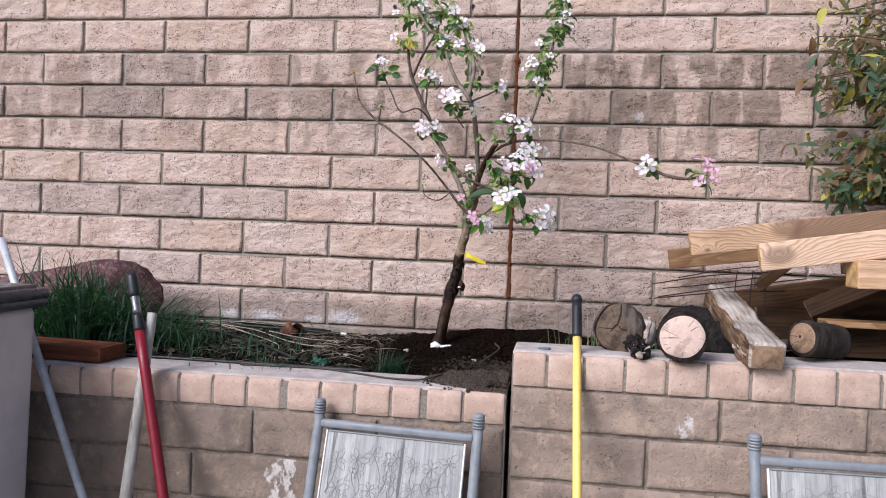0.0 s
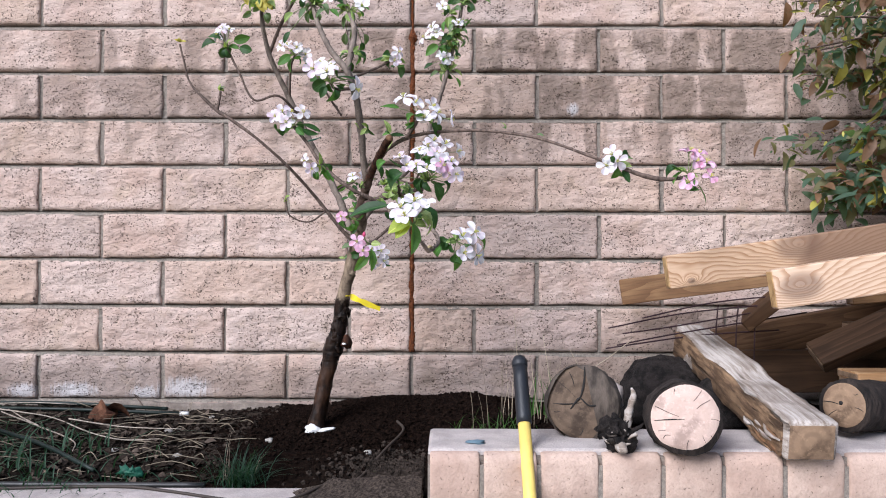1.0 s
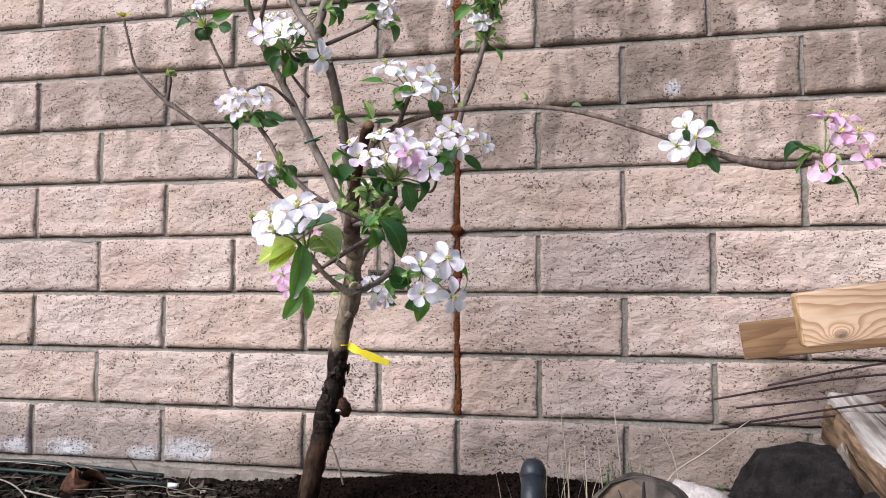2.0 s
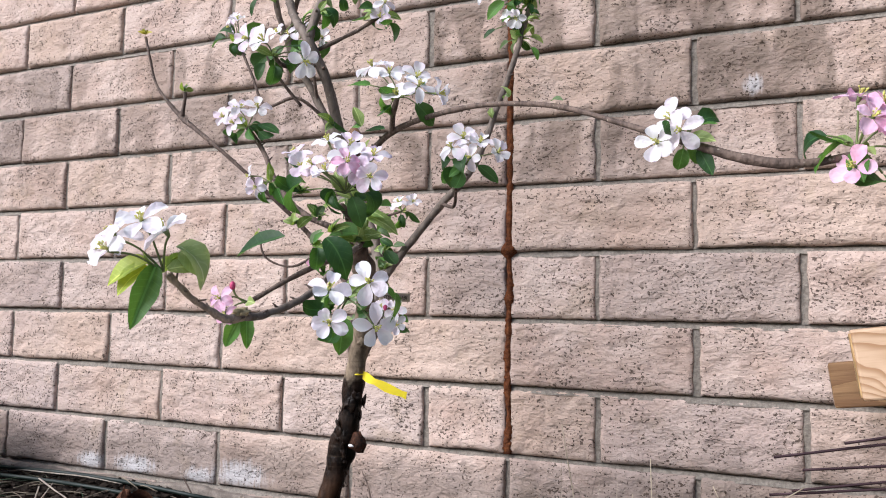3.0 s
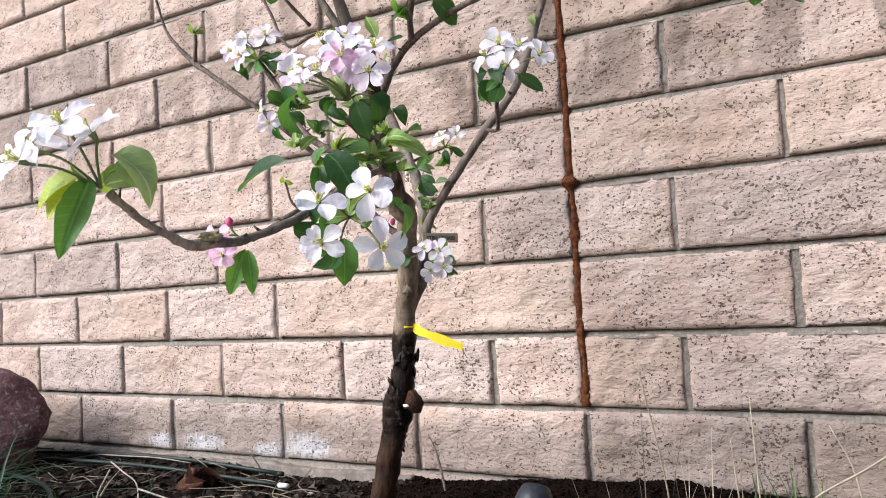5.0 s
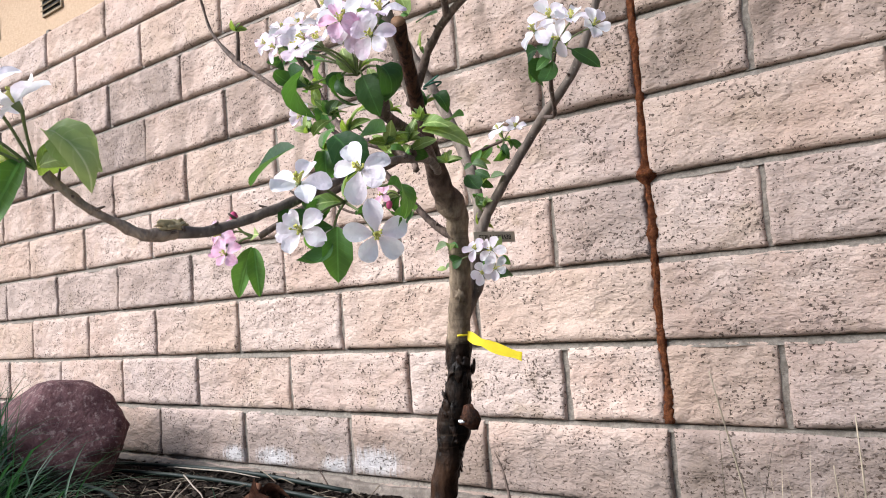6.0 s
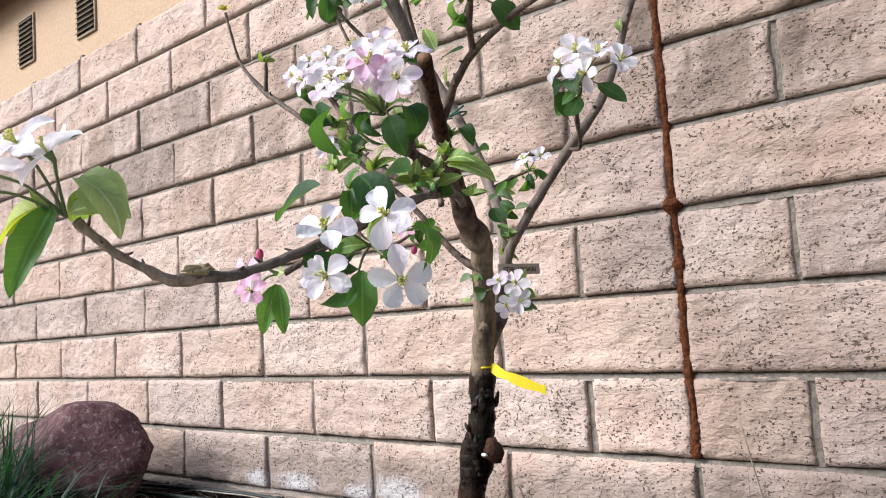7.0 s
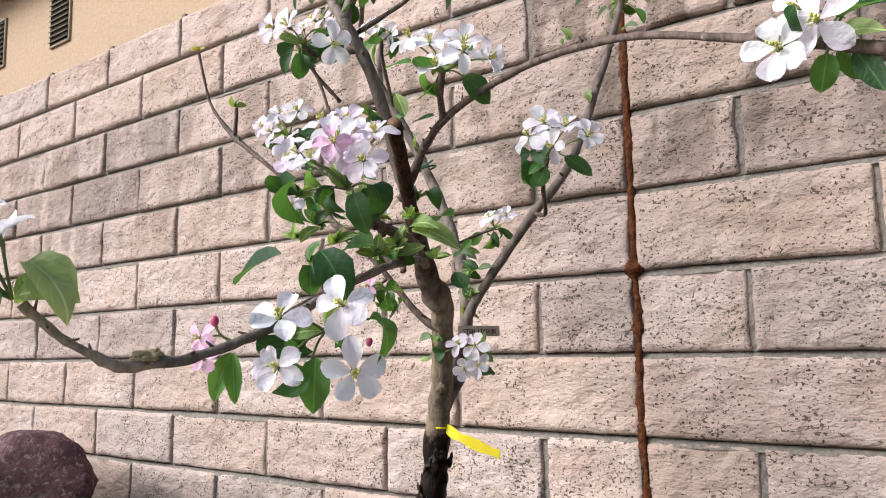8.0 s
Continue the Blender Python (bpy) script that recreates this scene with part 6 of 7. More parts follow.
mesh_panel = tagged(new("wire_panel"), "bent rusty wire panel beside the lumber", "wire panel")
mesh_panel.location = (0.745, -0.4, 0.96)
for pts in (((0.507, 1.173), (0.72, 1.212), (0.96, 1.236)), ((0.53, 1.127), (0.72, 1.160), (1.05, 1.215)), ((0.545, 1.158), (0.7, 1.178), (1.0, 1.23)), ((0.50, 1.118), (0.75, 1.150), (0.98, 1.166)), ((0.60, 1.20), (0.8, 1.24), (1.0, 1.262))):
    part("wire", tb([(q[0] - 0.7, 0.02 * math.sin(q[0] * 9), q[1] - 0.96) for q in pts], 0.0022, 6, 5), WIRE, mesh_panel)
for xx in (0.80, 0.855, 0.905):
    part("wire", tb([(xx - 0.7, 0.0, 0.0), (xx - 0.695, 0.004, 0.20), (xx - 0.69, 0.0, 0.275)], 0.0018, 6, 4), WIRE, mesh_panel)

# ---- shrub at the end of the bed ----
BUSHOLIVE = leaf_material("bush_olive_leaf", (0.115, 0.115, 0.055), (0.25, 0.225, 0.105), (0.40, 0.40, 0.10))
bush = thing("shrub", "dense green shrub with reddish twigs and some yellow leaves", "shrub", at=(1.88, -0.42, 0.95))
part("trunk", tb([(0, 0, -0.05), (-0.02, 0.0, 0.4), (0.03, -0.02, 0.9), (0, 0, 1.5)], [0.035, 0.03, 0.025, 0.015], 10, 5, 0.3), LOGBARK, bush)
rb = random.Random(21)
twigs = []
for k in range(120):
    z0 = rb.uniform(0.30, 1.45)
    tip = Vector((rb.uniform(-0.80, 0.15), rb.uniform(-0.42, 0.28), z0 + rb.uniform(-0.05, 0.3)))
    if tip.z < 0.56:
        tip.z = 0.56 + rb.uniform(0, 0.1)
    if tip.x < -0.66 and tip.z < 0.72:
        tip.x = -0.64
    mid = Vector((tip.x * 0.5, tip.y * 0.5, (z0 + tip.z) / 2 + 0.07))
    part("branch", tb([(0, 0, z0), mid, tip], [0.008, 0.005, 0.0018], 6, 5, 0.2), TWIG, bush)
    twigs.append(((0, 0, z0), mid, tip))
proto = []
for k in range(4):
    me = leaf_mesh("proto", BUSHLEAF, 200 + k, 1.0, 0.36, 0.45, 0.3, 6, 2)
    proto.append(([v.co.copy() for v in me.vertices], [tuple(p.vertices) for p in me.polygons]))
    bpy.data.meshes.remove(me)
vs, fs, mi = [], [], []
for a, b, c in twigs:
    line = spline([a, b, c], 14)
    for i, q in enumerate(line):
        if i < 7:
            continue
        for _ in range(4 + (i > 18) * 3):
            q0 = Vector(q) + Vector([rb.gauss(0, 0.028) for _ in range(3)])
            d = Vector((rb.gauss(-0.35, 0.7), rb.gauss(-0.2, 0.7), rb.gauss(-0.25, 0.6))).normalized()
            ln = rb.uniform(0.014, 0.034) if rb.random() < 0.3 + 0.5 * min(1.0, max(0.0, (q0.z - 0.6) / 0.5)) else rb.uniform(0.04, 0.085)
            mm = between(q0, q0 + d, (rb.gauss(0, 0.5), rb.gauss(-0.5, 0.5), 1)) @ Matrix.Scale(ln, 4)
            co, po = rb.choice(proto)
            n0 = len(vs)
            vs += [mm @ v for v in co]
            fs += [tuple(n0 + j for j in f) for f in po]
            kind = rb.random()
            fresh = 0.62 - 0.38 * max(0.0, min(1.0, (q0.z - 0.62) / 0.5))
            mi += [0 if kind < fresh else (3 if kind < 0.80 else (1 if kind < 0.94 else 2))] * len(po)
me = bpy.data.meshes.new("foliage")
me.from_pydata(vs, [], fs)
for k in (BUSHLEAF, BUSHRED, BUSHYELLOW, BUSHOLIVE):
    me.materials.append(k)
me.polygons.foreach_set("material_index", mi)
tagged(part("foliage", smooth(me), None, bush, "green, olive and reddish leaves"), kind="stuff")

# ---- rock, plants and litter in the lower bed ----
bm = bmesh.new()
bmesh.ops.create_icosphere(bm, subdivisions=4, radius=1.0)
for v in bm.verts:
    p = v.co.copy()
    k = 1 + 0.20 * noise.noise(p * 1.4 + Vector((3, 1, 0))) + 0.09 * noise.noise(p * 3.6) + 0.025 * noise.noise(p * 9)
    v.co = Vector((p.x * (0.245 if p.x > 0 else 0.60), p.y * 0.17, p.z * 0.160)) * k
    v.co.z *= 1.0 - 0.45 * max(0.0, -v.co.x - 0.02) / 0.60
    # a few flat cleavage planes
    for n, dd in ((Vector((0.75, -0.4, 0.5)), 0.150), (Vector((-0.2, -0.75, 0.6)), 0.118), (Vector((-0.5, -0.2, 0.8)), 0.46), (Vector((0.05, 0.1, 1)), 0.165)):
        n = n.normalized()
        s = v.co.dot(n) - dd
        if s > 0:
            v.co -= n * s * 0.85
tagged(part("rock", bm, ROCK, None, m=pose(-1.705, -0.295, 1.004)), "large purple-red rock in the bed by the wall", "rock")


def grass(name, label, at, n, spread, height, seed, mat=GRASS, width=0.0032, droop=0.6, lean=(0, 0)):
    rnd = random.Random(seed)
    vs, fs = [], []
    for _ in range(n):
        bx0 = Vector((rnd.gauss(0, spread), rnd.gauss(0, spread * 0.6), -0.015))
        a = rnd.uniform(0, 6.28)
        out = Vector((math.cos(a) + lean[0], math.sin(a) + lean[1], 0)).normalized()
        h = height * rnd.uniform(0.45, 1.1)
        side = Vector((-out.y, out.x, 0))
        dr = droop * rnd.uniform(0.2, 1.2)
        n0 = len(vs)
        for i in range(6):
            u = i / 5
            c = bx0 + out * (dr * h * u ** 1.8) + Vector((0, 0, h * (u - 0.45 * dr * u ** 2.6)))
            w = width * (1 - u ** 2 * 0.95) * (0.7 + 0.3 * rnd.random())
            vs += [c - side * w, c + out * (w * 0.6), c + side * w]
        for i in range(5):
            b0 = n0 + 3 * i
            fs += [(b0, b0 + 1, b0 + 4, b0 + 3), (b0 + 1, b0 + 2, b0 + 5, b0 + 4)]
    me = bpy.data.meshes.new(name)
    me.from_pydata(vs, [], fs)
    me.materials.append(mat)
    ob = new(name, smooth(me))
    ob.location = at
    return tagged(ob, label, "grass", kind="stuff")


def on_bed(x, y, up=0.0):
    return (x, y, bed_height(x, y) + up)


grass("grass_clump", "dense clump of long green grass before the rock", on_bed(-1.60, -0.66), 150, 0.08, 0.37, 1, lean=(-0.1, -0.1), droop=1.0, width=0.0066)
grass("grass_clump", "dense clump of long green grass before the rock", on_bed(-1.42, -0.66), 130, 0.075, 0.35, 2, lean=(0.1, 0), droop=1.1, width=0.0060)
grass("grass_clump", "long drooping green grass blades before the rock", on_bed(-1.24, -0.66), 150, 0.08, 0.26, 3, lean=(0.5, 0), droop=1.5, width=0.004)
grass("grass_clump", "tall green grass leaning before the rock", on_bed(-1.80, -0.55), 110, 0.09, 0.40, 14, lean=(0.2, -0.1), droop=0.8, width=0.0062)
grass("grass_clump", "a few tall green blades beside the rock", on_bed(-1.62, -0.50), 40, 0.05, 0.36, 13, droop=0.35)
grass("grass_clump", "short green grass among the litter", on_bed(-1.02, -0.62), 230, 0.16, 0.095, 4, droop=1.7, width=0.0026)
grass("grass_clump", "short green weeds among the litter", on_bed(-0.76, -0.72), 220, 0.13, 0.065, 5, droop=1.4, width=0.0024)
grass("grass_clump", "thin green grass tuft in the mulch", on_bed(-0.355, -0.745), 170, 0.03, 0.12, 6, GRASS, droop=1.1, width=0.0016)
grass("grass_clump", "thin green grass tuft behind the cap", on_bed(0.22, -0.62), 60, 0.05, 0.11, 7, GRASS_LIT, width=0.0022)
grass("grass_clump", "green grass blades beside the logs", on_bed(0.42, -0.40), 46, 0.05, 0.16, 8, GRASS_LIT, droop=0.35, width=0.0024)
grass("grass_clump", "green weeds at the foot of the wall", on_bed(0.56, -0.18), 40, 0.05, 0.10, 12, GRASS_LIT, width=0.003)
grass("dry_stalks", "dry straw-coloured stalks beside the logs", on_bed(0.36, -0.45), 16, 0.075, 0.22, 9, STEM, 0.0012, 0.3)
grass("dry_stalks", "dry straw-coloured stalks behind the cap", on_bed(0.24, -0.52), 7, 0.03, 0.27, 10, STRAW, 0.0011, 0.2)
grass("dry_stalks", "dry thin stalks in the mulch", on_bed(-0.38, -0.74), 9, 0.02, 0.15, 11, STRAW, 0.0009, 0.7)
for pts in (((0.445, -0.66, 1.00), (0.450, -0.66, 1.080), (0.515, -0.62, 1.122), (0.588, -0.577, 1.166)), ((0.300, -0.555, 0.95), (0.296, -0.560, 1.064), (0.282, -0.604, 1.225)), ((0.390, -0.47, 0.94), (0.386, -0.470, 1.04), (0.375, -0.42, 1.154)), ((0.362, -0.43, 0.93), (0.350, -0.41, 1.03), (0.344, -0.401, 1.093)), ((0.50, -0.35, 0.93), (0.489, -0.347, 1.039), (0.461, -0.341, 1.105))):
    tagged(part("straw_stem", tb(pts, [0.0014, *[0.0012] * (len(pts) - 2), 0.0007], 6, 5), STEM), "long dry straw stem standing beside the logs", "stalk", "dry stems beside the logs")
twig1 = tagged(part("dead_twig", tb([(-0.225, -0.20, bed_height(-0.225, -0.2) - 0.01), (-0.26, -0.17, 0.985), (-0.29, -0.15, 1.02)], [0.003, 0.0022, 0.001], 6, 3), TWIG), "thin dead twig stuck in the mulch", "twig")
twig2 = tagged(part("dead_twig", tb([(-0.84, -0.05, 0.865), (-0.865, -0.05, 0.90), (-0.885, -0.05, 0.925), (-0.87, -0.05, 0.915)], [0.002, 0.002, 0.0015, 0.001], 6, 3), TWIG), "thin dead twig stuck in the soil", "twig")


def scatter(name, label, n, seed, where, size, mat, category, flat=0.4, long=1.0, lift=0.003):
    rnd = random.Random(seed)
    cube = [(sx, sy, sz) for sx in (-1, 1) for sy in (-1, 1) for sz in (-1, 1)]
    quads = ((0, 1, 3, 2), (4, 6, 7, 5), (0, 4, 5, 1), (2, 3, 7, 6), (0, 2, 6, 4), (1, 5, 7, 3))
    vs, fs = [], []
    for _ in range(n):
        x, y = where(rnd)
        s = size * rnd.uniform(0.4, 1.4)
        mm = pose(x, y, bed_height(x, y) + lift, rnd.uniform(-35, 35), rnd.uniform(-35, 35), rnd.uniform(0, 360))
        n0 = len(vs)
        for c in cube:
            k = rnd.uniform(0.7, 1.2)
            vs.append(mm @ Vector((c[0] * s * long * k, c[1] * s * k, c[2] * s * flat)))
        fs += [tuple(n0 + j for j in q) for q in quads]
    me = bpy.data.meshes.new(name)
    me.from_pydata(vs, [], fs)
    me.materials.append(mat)
    return tagged(new(name, me), label, category, kind="stuff")


scatter("mulch", "dark brown bark mulch chips round the tree", 9500, 1, lambda r: (r.gauss(-0.08, 0.26), min(-0.01, max(-0.84, r.gauss(-0.30, 0.19)))), 0.0028, CHIP, "mulch", 0.6, 1.7)
scatter("grit", "grey grit and crumbs on the soil", 2600, 2, lambda r: (min(0.058, r.gauss(0.0, 0.07)), max(-0.87, min(-0.5, r.gauss(-0.76, 0.08)))), 0.0035, GRIT, "grit", 0.8)
scatter("leaf_litter", "dry leaf litter and straw on the bed", 2200, 3, lambda r: (r.uniform(-1.5, -0.42), r.uniform(-0.84, -0.05)), 0.0062, LITTER, "litter", 0.16, 1.6)
scatter("grit", "grey crumbs of dry soil on the bed", 2500, 4, lambda r: (r.uniform(-2.2, -0.4), r.uniform(-0.86, -0.02)), 0.003, GRIT, "grit", 0.7)
scatter("mulch", "dark mulch and bark crumbs beside the logs", 1500, 5, lambda r: (r.uniform(0.09, 1.3), r.uniform(-0.84, -0.02)), 0.005, CHIP, "mulch", 0.5, 1.8)
spill = bmesh.new()
rows = []
for j in range(15):
    row = []
    for i in range(23):
        u, w = i / 22, j / 14
        x, y = -0.235 + 0.30 * u, -0.845 - 0.145 * w * (0.35 + 0.65 * min(1.0, u * 1.6))
        z = 0.848 + 0.012 * min(1.0, u * 3) + 0.032 * (1 - w) ** 0.7 * min(1.0, u * 2.2) + 0.010 * noise.noise(Vector((x * 28, y * 28, 0))) + 0.004 * noise.noise(Vector((x * 110, y * 110, 3))) - 0.012 * (w > 0.99) - 0.02 * (i == 0)
        row.append(spill.verts.new((x, y + 0.012 * noise.noise(Vector((x * 25, 3, w * 4))), z)))
    rows.append(row)
for a, b in zip(rows, rows[1:]):
    for i in range(22):
        spill.faces.new((a[i], b[i], b[i + 1], a[i + 1]))
tagged(part("spilled_soil", spill, GRAVEL), "grey gritty soil spilled over the end of the cap", "soil", kind="stuff")
scatter("grit", "grey crumbs on the spilled soil", 1500, 6, lambda r: (min(0.06, r.gauss(0.0, 0.07)), min(-0.82, r.gauss(-0.90, 0.035))), 0.0034, GRAVEL, "grit", 0.8, 1.0, 0.034)
rd = random.Random(31)
shapes = []
for k in range(4):
    me = leaf_mesh("proto", LITTER_PALE, 400 + k, 1.0, 0.55, 0.5 + 0.2 * k, 0.5, 5, 3)
    shapes.append(([v.co.copy() for v in me.vertices], [tuple(q.vertices) for q in me.polygons]))
    bpy.data.meshes.remove(me)
vs, fs = [], []
for k in range(420):
    x, y = rd.uniform(-1.35, -0.46), rd.uniform(-0.80, -0.12)
    if x > -0.58 and rd.random() < 0.6:
        continue
    mm = pose(x, y, bed_height(x, y) + 0.007, rd.uniform(-50, 50), rd.uniform(-40, 30), rd.uniform(0, 360)) @ Matrix.Scale(rd.uniform(0.014, 0.040), 4)
    co, po = rd.choice(shapes)
    n0 = len(vs)
    vs += [mm @ v for v in co]
    fs += [tuple(n0 + j for j in q) for q in po]
me = bpy.data.meshes.new("dry_leaves")
me.from_pydata(vs, [], fs)
me.materials.append(LITTER_PALE)
tagged(new("dry_leaves", smooth(me)), "curled grey-brown dry leaves lying over the soil", "leaf litter", kind="stuff")
rs = random.Random(77)
vs = bmesh.new()
for k in range(170):
    x, y = rs.uniform(-1.6, -0.45), rs.uniform(-0.82, -0.06)
    a = rs.uniform(0, 6.28) if k % 6 else rs.gauss(0.0, 0.4)
    ln = rs.uniform(0.04, 0.2)
    z = bed_height(x, y) + 0.006
    p = [Vector((x, y, z)), Vector((x + math.cos(a) * ln / 2, y + math.sin(a) * ln / 2 * 0.5 + rs.gauss(0, 0.18) * ln, z + rs.uniform(0.0, 0.018))), Vector((x + math.cos(a) * ln, y + math.sin(a) * ln * 0.5, z + rs.uniform(-0.002, 0.012)))]
    tube(vs, p, [0.0013, 0.0011, 0.0006], 5, 3)
VINE = bark_material("dry_vine_bark", (0.24, 0.20, 0.16), (0.46, 0.40, 0.33), 0.85, 120, 0.003, 0.0)
for path in (((-1.50, -0.10), (-1.33, -0.09), (-1.18, -0.11), (-1.05, -0.10)), ((-1.29, -0.16), (-1.14, -0.23), (-1.03, -0.28), (-0.86, -0.42), (-0.73, -0.47), (-0.64, -0.46)), ((-1.21, -0.22), (-1.0, -0.40), (-0.87, -0.50), (-0.80, -0.60)), ((-1.02, -0.40), (-1.10, -0.30), (-1.22, -0.17)), ((-0.95, -0.34), (-0.80, -0.33), (-0.62, -0.38))):
    line = [(x + 0.03 * noise.noise(Vector((x * 9, y * 9, k))), y + 0.03 * noise.noise(Vector((x * 9, y * 9, k + 9))), bed_height(x, y) + 0.018 + 0.010 * noise.noise(Vector((x * 12, y * 12, 3)))) for k, (x, y) in enumerate(path)]
    tagged(part("dry_vine", tb(line, [0.0022, *[0.0019] * (len(line) - 2), 0.001], 6, 10, 0.4, True, 70), VINE), "pale dry vine stem lying over the litter", "vine", "dry vines on the bed")
tagged(part("straw", vs, STRAW), "tangle of dry pale stems on the bed", "straw", kind="stuff")
for k, (x, y, r) in enumerate(((-0.345, -0.50, 0.010), (-0.08, -0.59, 0.009), (-0.60, -0.16, 0.008), (-0.66, -0.36, 0.012), (-0.74, -0.52, 0.010), (-0.55, -0.60, 0.009))):
    tagged(part("stone", lump(r, pose(*on_bed(x, y, r * 0.35)) @ Matrix.Diagonal((1.2, 0.9, 0.75, 1)), 2, 0.4, 1.6, k), STONE), "small pale stone on the soil", "stone", "stones on the bed")
tagged(part("stone", lump(0.05, pose(0.497, -0.585, 1.012) @ Matrix.Diagonal((1.15, 0.8, 1.15, 1)), 3, 0.25, 1.5, 3), rough_material("pale_stone", (0.42, 0.36, 0.32), (0.62, 0.54, 0.49), 30, 0.004, 0.85)), "rounded pale stone half sunk in the soil behind the logs", "stone", "stones on the bed")
for a, b, c in (((-1.75, -0.12), (-1.2, -0.075), (-0.78, -0.055)), ((-1.75, -0.20), (-1.2, -0.15), (-0.68, -0.15))):
    st = tagged(new("garden_stake"), "dark green plastic garden stake with a white tip", "stake", "stakes by the wall")
    p = [Vector((*q, bed_height(*q) + 0.016)) for q in (a, b, c)]
    part("rod", tb(p, 0.0055, 8, 4), STAKE, st)
    part("tip", tb([p[2] + Vector((-0.022, 0, 0)), p[2] + Vector((0.004, 0, 0))], 0.0062, 8, 1), WHITE if b[1] < -0.1 else STAKE, st)
hose = tagged(part("drip_hose", tb([(-0.86, -0.835, 0.8595), (-0.606, -0.818, 0.860), (-0.476, -0.850, 0.8595), (-0.322, -0.908, 0.8595), (-0.211, -0.918, 0.864), (-0.139, -0.846, 0.876), on_bed(-0.087, -0.758, 0.012), on_bed(-0.035, -0.60, 0.015), on_bed(0.0, -0.46, 0.016), on_bed(-0.02, -0.40, 0.012)], 0.0035, 8, 8), HOSE_BROWN), "thin brown drip hose curving over the soil", "hose")
hose2 = tagged(part("drip_hose", tb([on_bed(-1.5, -0.79, 0.012), (-1.1, -0.796, 0.858), (-0.75, -0.797, 0.857), (-0.42, -0.792, 0.856)], 0.007, 8, 8), HOSE), "black irrigation hose along the cap", "hose")
hose3 = tagged(part("drip_hose", tb([on_bed(-1.9, -0.30, 0.012), on_bed(-1.3, -0.36, 0.02), on_bed(-0.95, -0.55, 0.016), on_bed(-0.70, -0.72, 0.012)], 0.0055, 8, 8), STAKE), "dark green hose across the litter", "hose")
dead = tagged(new("dead_leaf"), "curled brown dead leaf on the bed", "leaf")
dead.location = on_bed(-0.90, -0.22, 0.018)
for k in range(5):
    me = leaf_mesh("blade", DEADLEAF, 300 + k, 0.085, 0.06, 0.75, 0.7)
    part("blade", me, None, dead, m=pose(0.012 * k - 0.02, 0.008 * (k % 2), 0.012, 40 * k - 70, -38 + 15 * k, 55 * k))
bit = tagged(part("plastic_scrap", lump(0.017, pose(*on_bed(-0.61, -0.73, 0.008)) @ Matrix.Diagonal((1.2, 0.5, 0.9, 1)), 3, 1.6, 2.6, 2), GREENPLASTIC), "torn scrap of green plastic on the soil", "plastic scrap")
scrap = tagged(part("blue_scrap", lump(0.014, pose(0.175, -0.945, 0.990) @ Matrix.Diagonal((1.4, 0.7, 0.35, 1)), 2, 0.6, 2.0, 5), BLUEBIT), "small blue-grey scrap on the cap", "scrap")
planter = tagged(new("planter_box"), "low orange-brown wooden planter box on the cap", "planter")
planter.matrix_basis = pose(-1.50, -0.885, 0.858, 0, 0, -4)
part("front_board", bx(0.42, 0.02, 0.05, pose(0, -0.06, 0.026), 0.003), PLANTER, planter, soft=False)
part("back_board", bx(0.42, 0.02, 0.05, pose(0, 0.06, 0.026), 0.003), PLANTER, planter, soft=False)
part("side_board", bx(0.02, 0.098, 0.05, pose(0.199, 0, 0.026), 0.003), PLANTER, planter, soft=False)
part("side_board", bx(0.02, 0.098, 0.05, pose(-0.199, 0, 0.026), 0.003), PLANTER, planter, soft=False)
part("soil", bx(0.376, 0.098, 0.03, pose(0, 0, 0.018)), SOIL, planter, soft=False)

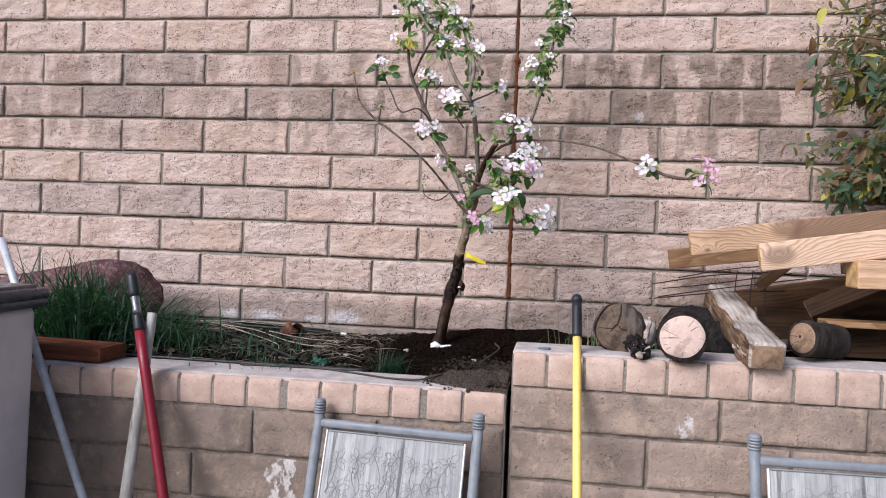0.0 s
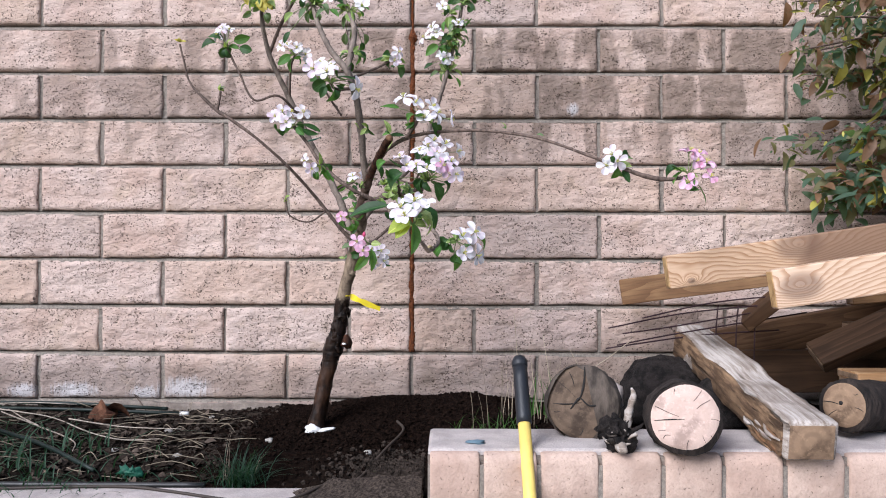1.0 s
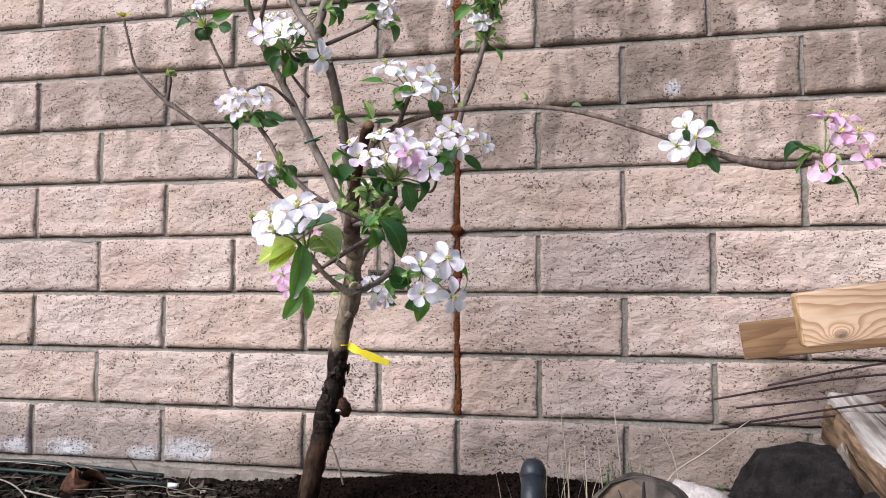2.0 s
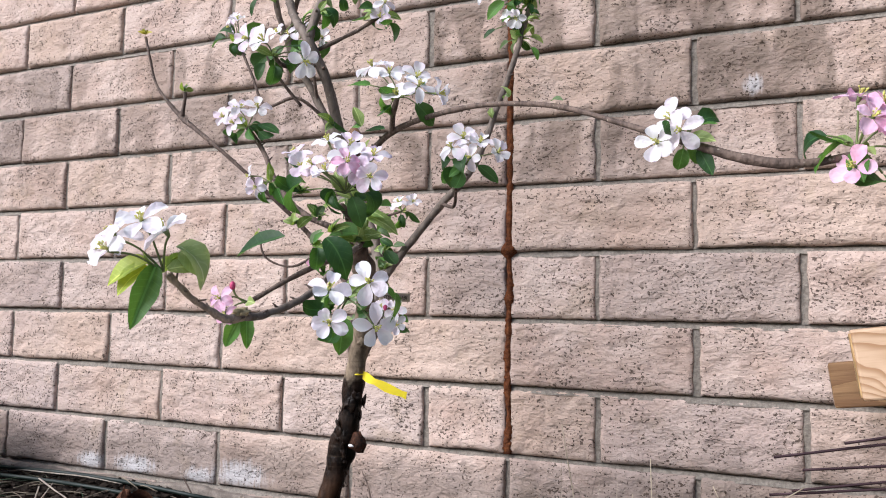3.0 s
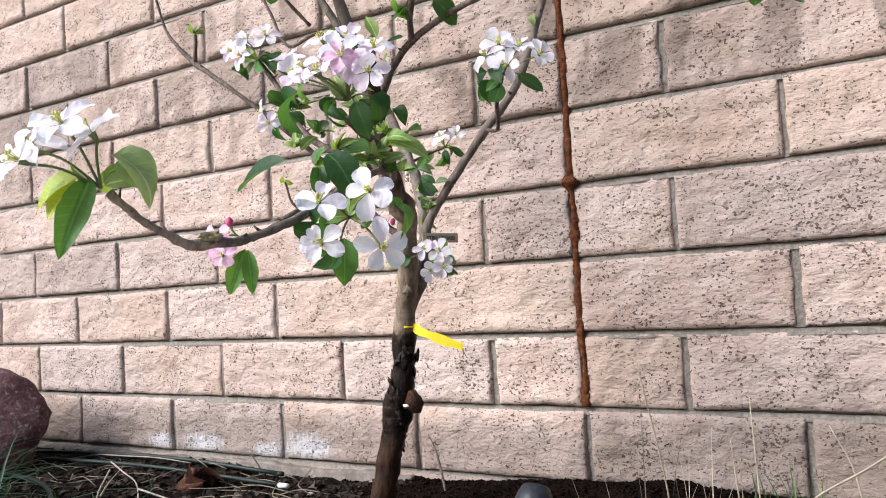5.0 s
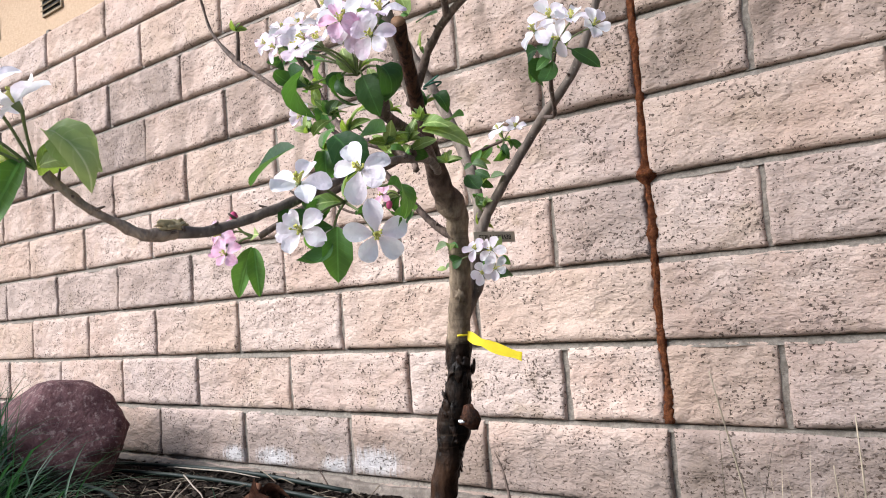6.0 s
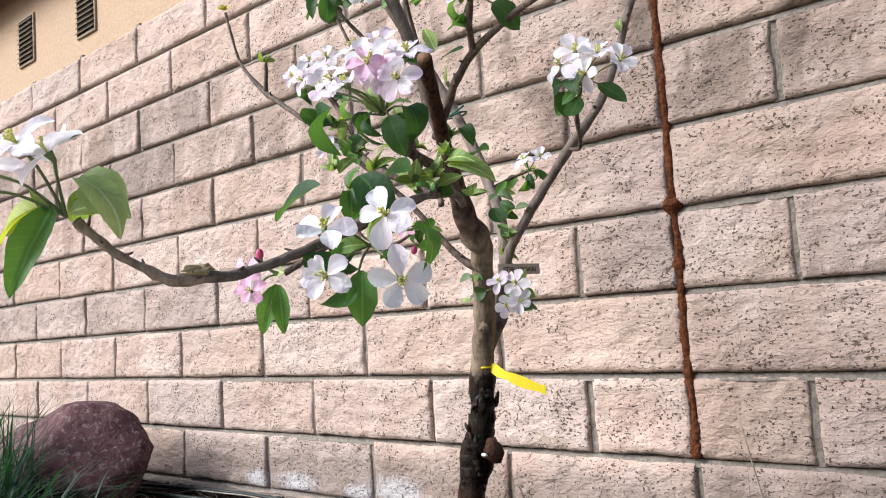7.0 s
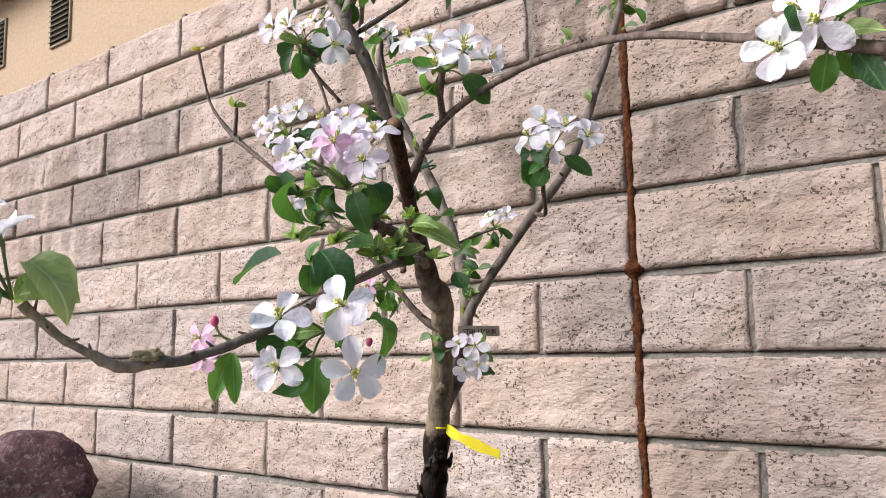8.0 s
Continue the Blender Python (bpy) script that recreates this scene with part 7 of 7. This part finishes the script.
# ---- patio chairs, tools and bin before the retaining wall ----
def patio_chair(at, turn):
    ch = thing("patio_chair", "grey metal patio chair with a pale panelled back embossed with flowers", "chair", "patio chairs")
    ch.matrix_basis = pose(*at, 0, 0, turn)
    w, lean = 0.50, 0.10
    for s in (-1, 1):
        x = s * w / 2
        post_ = part("back_post", tb([(x, -0.10, 0.40), (x, -0.05, 0.58), (x, 0.0, 0.765)], 0.0155, 14, 4), FRAME, ch)
        fin = part("finial", tb([(x, 0.0, 0.764), (x, 0.001, 0.770)], [0.016, 0.016], 14, 1), FRAME, ch)
        for k in range(4):
            part("ring", tb([(x, 0.001, 0.768 + k * 0.0085), (x, 0.001, 0.774 + k * 0.0085)], [0.0185, 0.0185], 16, 1), FRAME, fin)
        part("cap", lump(0.0175, pose(x, 0.001, 0.803) @ Matrix.Diagonal((1, 1, 0.6, 1)), 3, 0.0), FRAME, fin)
        part("leg", tb([(x, -0.10, 0.40), (x, -0.07, 0.2), (x, -0.03, 0.0)], 0.014, 12, 4), FRAME, ch)
        part("leg", tb([(x, -0.50, 0.41), (x, -0.51, 0.3), (x, -0.52, 0.0)], 0.014, 12, 4), FRAME, ch)
    part("top_rail", bx(w - 0.02, 0.024, 0.025, pose(0, -0.010, 0.740), 0.009, 3), FRAME, ch)
    part("bottom_rail", bx(w - 0.02, 0.024, 0.026, pose(0, -0.098, 0.42), 0.008, 3), FRAME, ch)
    part("seat", bx(w - 0.02, 0.44, 0.03, pose(0, -0.32, 0.42), 0.01), FRAME, ch)
    tilt = math.degrees(math.atan2(0.09, 0.30))
    pm_ = pose(0, -0.055, 0.572, -tilt, 0, 0)
    pan = part("back_panel", bx(w - 0.070, 0.010, 0.305, Matrix(), 0.003), PANEL, ch, "pale grey grained panel with embossed flowers", pm_ @ pose(0, 0, 0.0, 0, 0, 0))
    for s in (-1, 1):
        part("edge_strip", bx(0.005, 0.014, 0.31, pose(s * (w / 2 - 0.034), -0.002, 0), 0.002), WHITE, pan)
    part("edge_strip", bx(w - 0.076, 0.014, 0.005, pose(0, -0.002, 0.153), 0.002), FRAME, pan)
    rf = random.Random(4)
    for k in range(24):
        cx, cz = -0.165 + (k % 8) * 0.047 + rf.uniform(-0.015, 0.015), (0.095, 0.015, -0.07)[k // 8] + rf.uniform(-0.03, 0.025)
        relief = bmesh.new()
        tube(relief, [(cx, -0.0055, cz), (cx + rf.uniform(-0.03, 0.03), -0.0055, cz - 0.05), (cx + rf.uniform(-0.04, 0.04), -0.0055, cz - 0.10)], [0.0009, 0.0009, 0.0006], 5, 6)
        for q in range(7):
            a = q * 0.9 + rf.uniform(-0.15, 0.15)
            r0 = rf.uniform(0.018, 0.045)
            d, e = Vector((math.cos(a), 0, math.sin(a))), Vector((-math.sin(a), 0, math.cos(a)))
            c = Vector((cx, -0.0055, cz))
            tube(relief, [c, c + d * r0 * 0.5 + e * r0 * 0.24, c + d * r0, c + d * r0 * 0.5 - e * r0 * 0.24, c], [0.0006] * 5, 5, 4)
        part("flower_relief", relief, PANEL_LINE, pan)
    return ch


patio_chair((-0.255, -1.075, 0.0), -6)
patio_chair((1.012, -1.10, 0.0), 2)


def tool(name, label, pieces):
    ob = tagged(new(name), label, "garden tool")
    ob.location = pieces[0][1][0]
    o = Vector(ob.location)
    for pname, pts, rad, mat in pieces:
        part(pname, tb([Vector(p) - o for p in pts], rad, 14, 3), mat, ob)
    return ob


def along(a, b, t):
    return tuple(Vector(a).lerp(Vector(b), t))


ya, yb = (0.295, -1.64, 0.0), (0.2685, -0.882, 1.152)
tool("yellow_tool_handle", "yellow tool handle with a black grip leaning on the wall", [
    ("shaft", [ya, along(ya, yb, 0.5), along(ya, yb, 0.90)], [0.0125, 0.0125, 0.0125], YELLOWPOLE),
    ("grip", [along(ya, yb, 0.895), along(ya, yb, 0.93), along(ya, yb, 0.985)], [0.0155, 0.0150, 0.0150], BLACKGRIP),
    ("grip_end", [along(ya, yb, 0.984), along(ya, yb, 0.992), along(ya, yb, 1.0)], [0.0155, 0.0165, 0.0120], BLACKGRIP)])
ra, rb_ = (-0.79, -1.28, 0.0), (-1.162, -1.015, 1.165)
tool("red_shovel", "red-handled shovel standing upside down with a worn black socket", [
    ("shaft", [ra, along(ra, rb_, 0.5), along(ra, rb_, 0.855)], [0.0165, 0.0165, 0.0165], RED),
    ("socket", [along(ra, rb_, 0.85), along(ra, rb_, 0.87), along(ra, rb_, 0.892)], [0.0180, 0.0172, 0.0150], BLACKGRIP),
    ("steel_neck", [along(ra, rb_, 0.895), along(ra, rb_, 0.92), along(ra, rb_, 0.945)], [0.0135, 0.0130, 0.0140], STEEL),
    ("grip", [along(ra, rb_, 0.94), along(ra, rb_, 0.97), along(ra, rb_, 1.0)], [0.0165, 0.0175, 0.0160], BLACKGRIP)])
wa, wb = (-1.113, -1.21, 0.0), (-1.089, -1.017, 1.018)
tool("wooden_handle", "weathered pale wooden tool handle leaning on the wall", [("shaft", [wa, along(wa, wb, 0.5), along(wa, wb, 0.985), wb], [0.019, 0.018, 0.0165, 0.010], OLDHANDLE)])
ga, gb = (-0.975, -1.24, 0.0), (-1.71, -0.921, 1.26)
tool("grey_pole", "whitish grey metal pole leaning on the retaining wall behind the bin", [("shaft", [ga, along(ga, gb, 0.5), gb], [0.013, 0.013, 0.013], plain("whitened_metal", (0.52, 0.54, 0.57), 0.5, 0.2))])
bin_ = thing("storage_bin", "taupe ribbed plastic bin with a dark lid", "bin", at=(-1.868, -1.36, 0.0))
bb = bx(0.70, 0.52, 1.06, pose(0.09, 0, 0.53), 0.03, 3)
for v in bb.verts:
    k = 0.94 + 0.06 * v.co.z / 1.06
    v.co.x, v.co.y = (v.co.x - 0.09) * k + 0.09, v.co.y * k
part("body", bb, BIN, bin_)
for x in (0.27, 0.33, 0.16, 0.05):
    part("rib", bx(0.016, 0.012, 0.93, pose(x, -0.247, 0.5, -1.8, 0, 0), 0.004), BIN, bin_)
for y in (-0.17, -0.05, 0.08):
    part("rib", bx(0.012, 0.018, 0.93, pose(0.4305, y, 0.5, 0, 1.1, 0), 0.004), BIN, bin_)
lid = part("lid", bx(0.75, 0.57, 0.038, pose(0.09, 0, 1.098), 0.014, 3), LID, bin_, "dark plastic lid")
part("lid_top", bx(0.70, 0.52, 0.02, pose(0.09, 0, 1.117), 0.009, 2), LID, lid)
part("lid_rim", bx(0.74, 0.56, 0.03, pose(0.09, 0, 1.07), 0.008, 2), LID, lid)
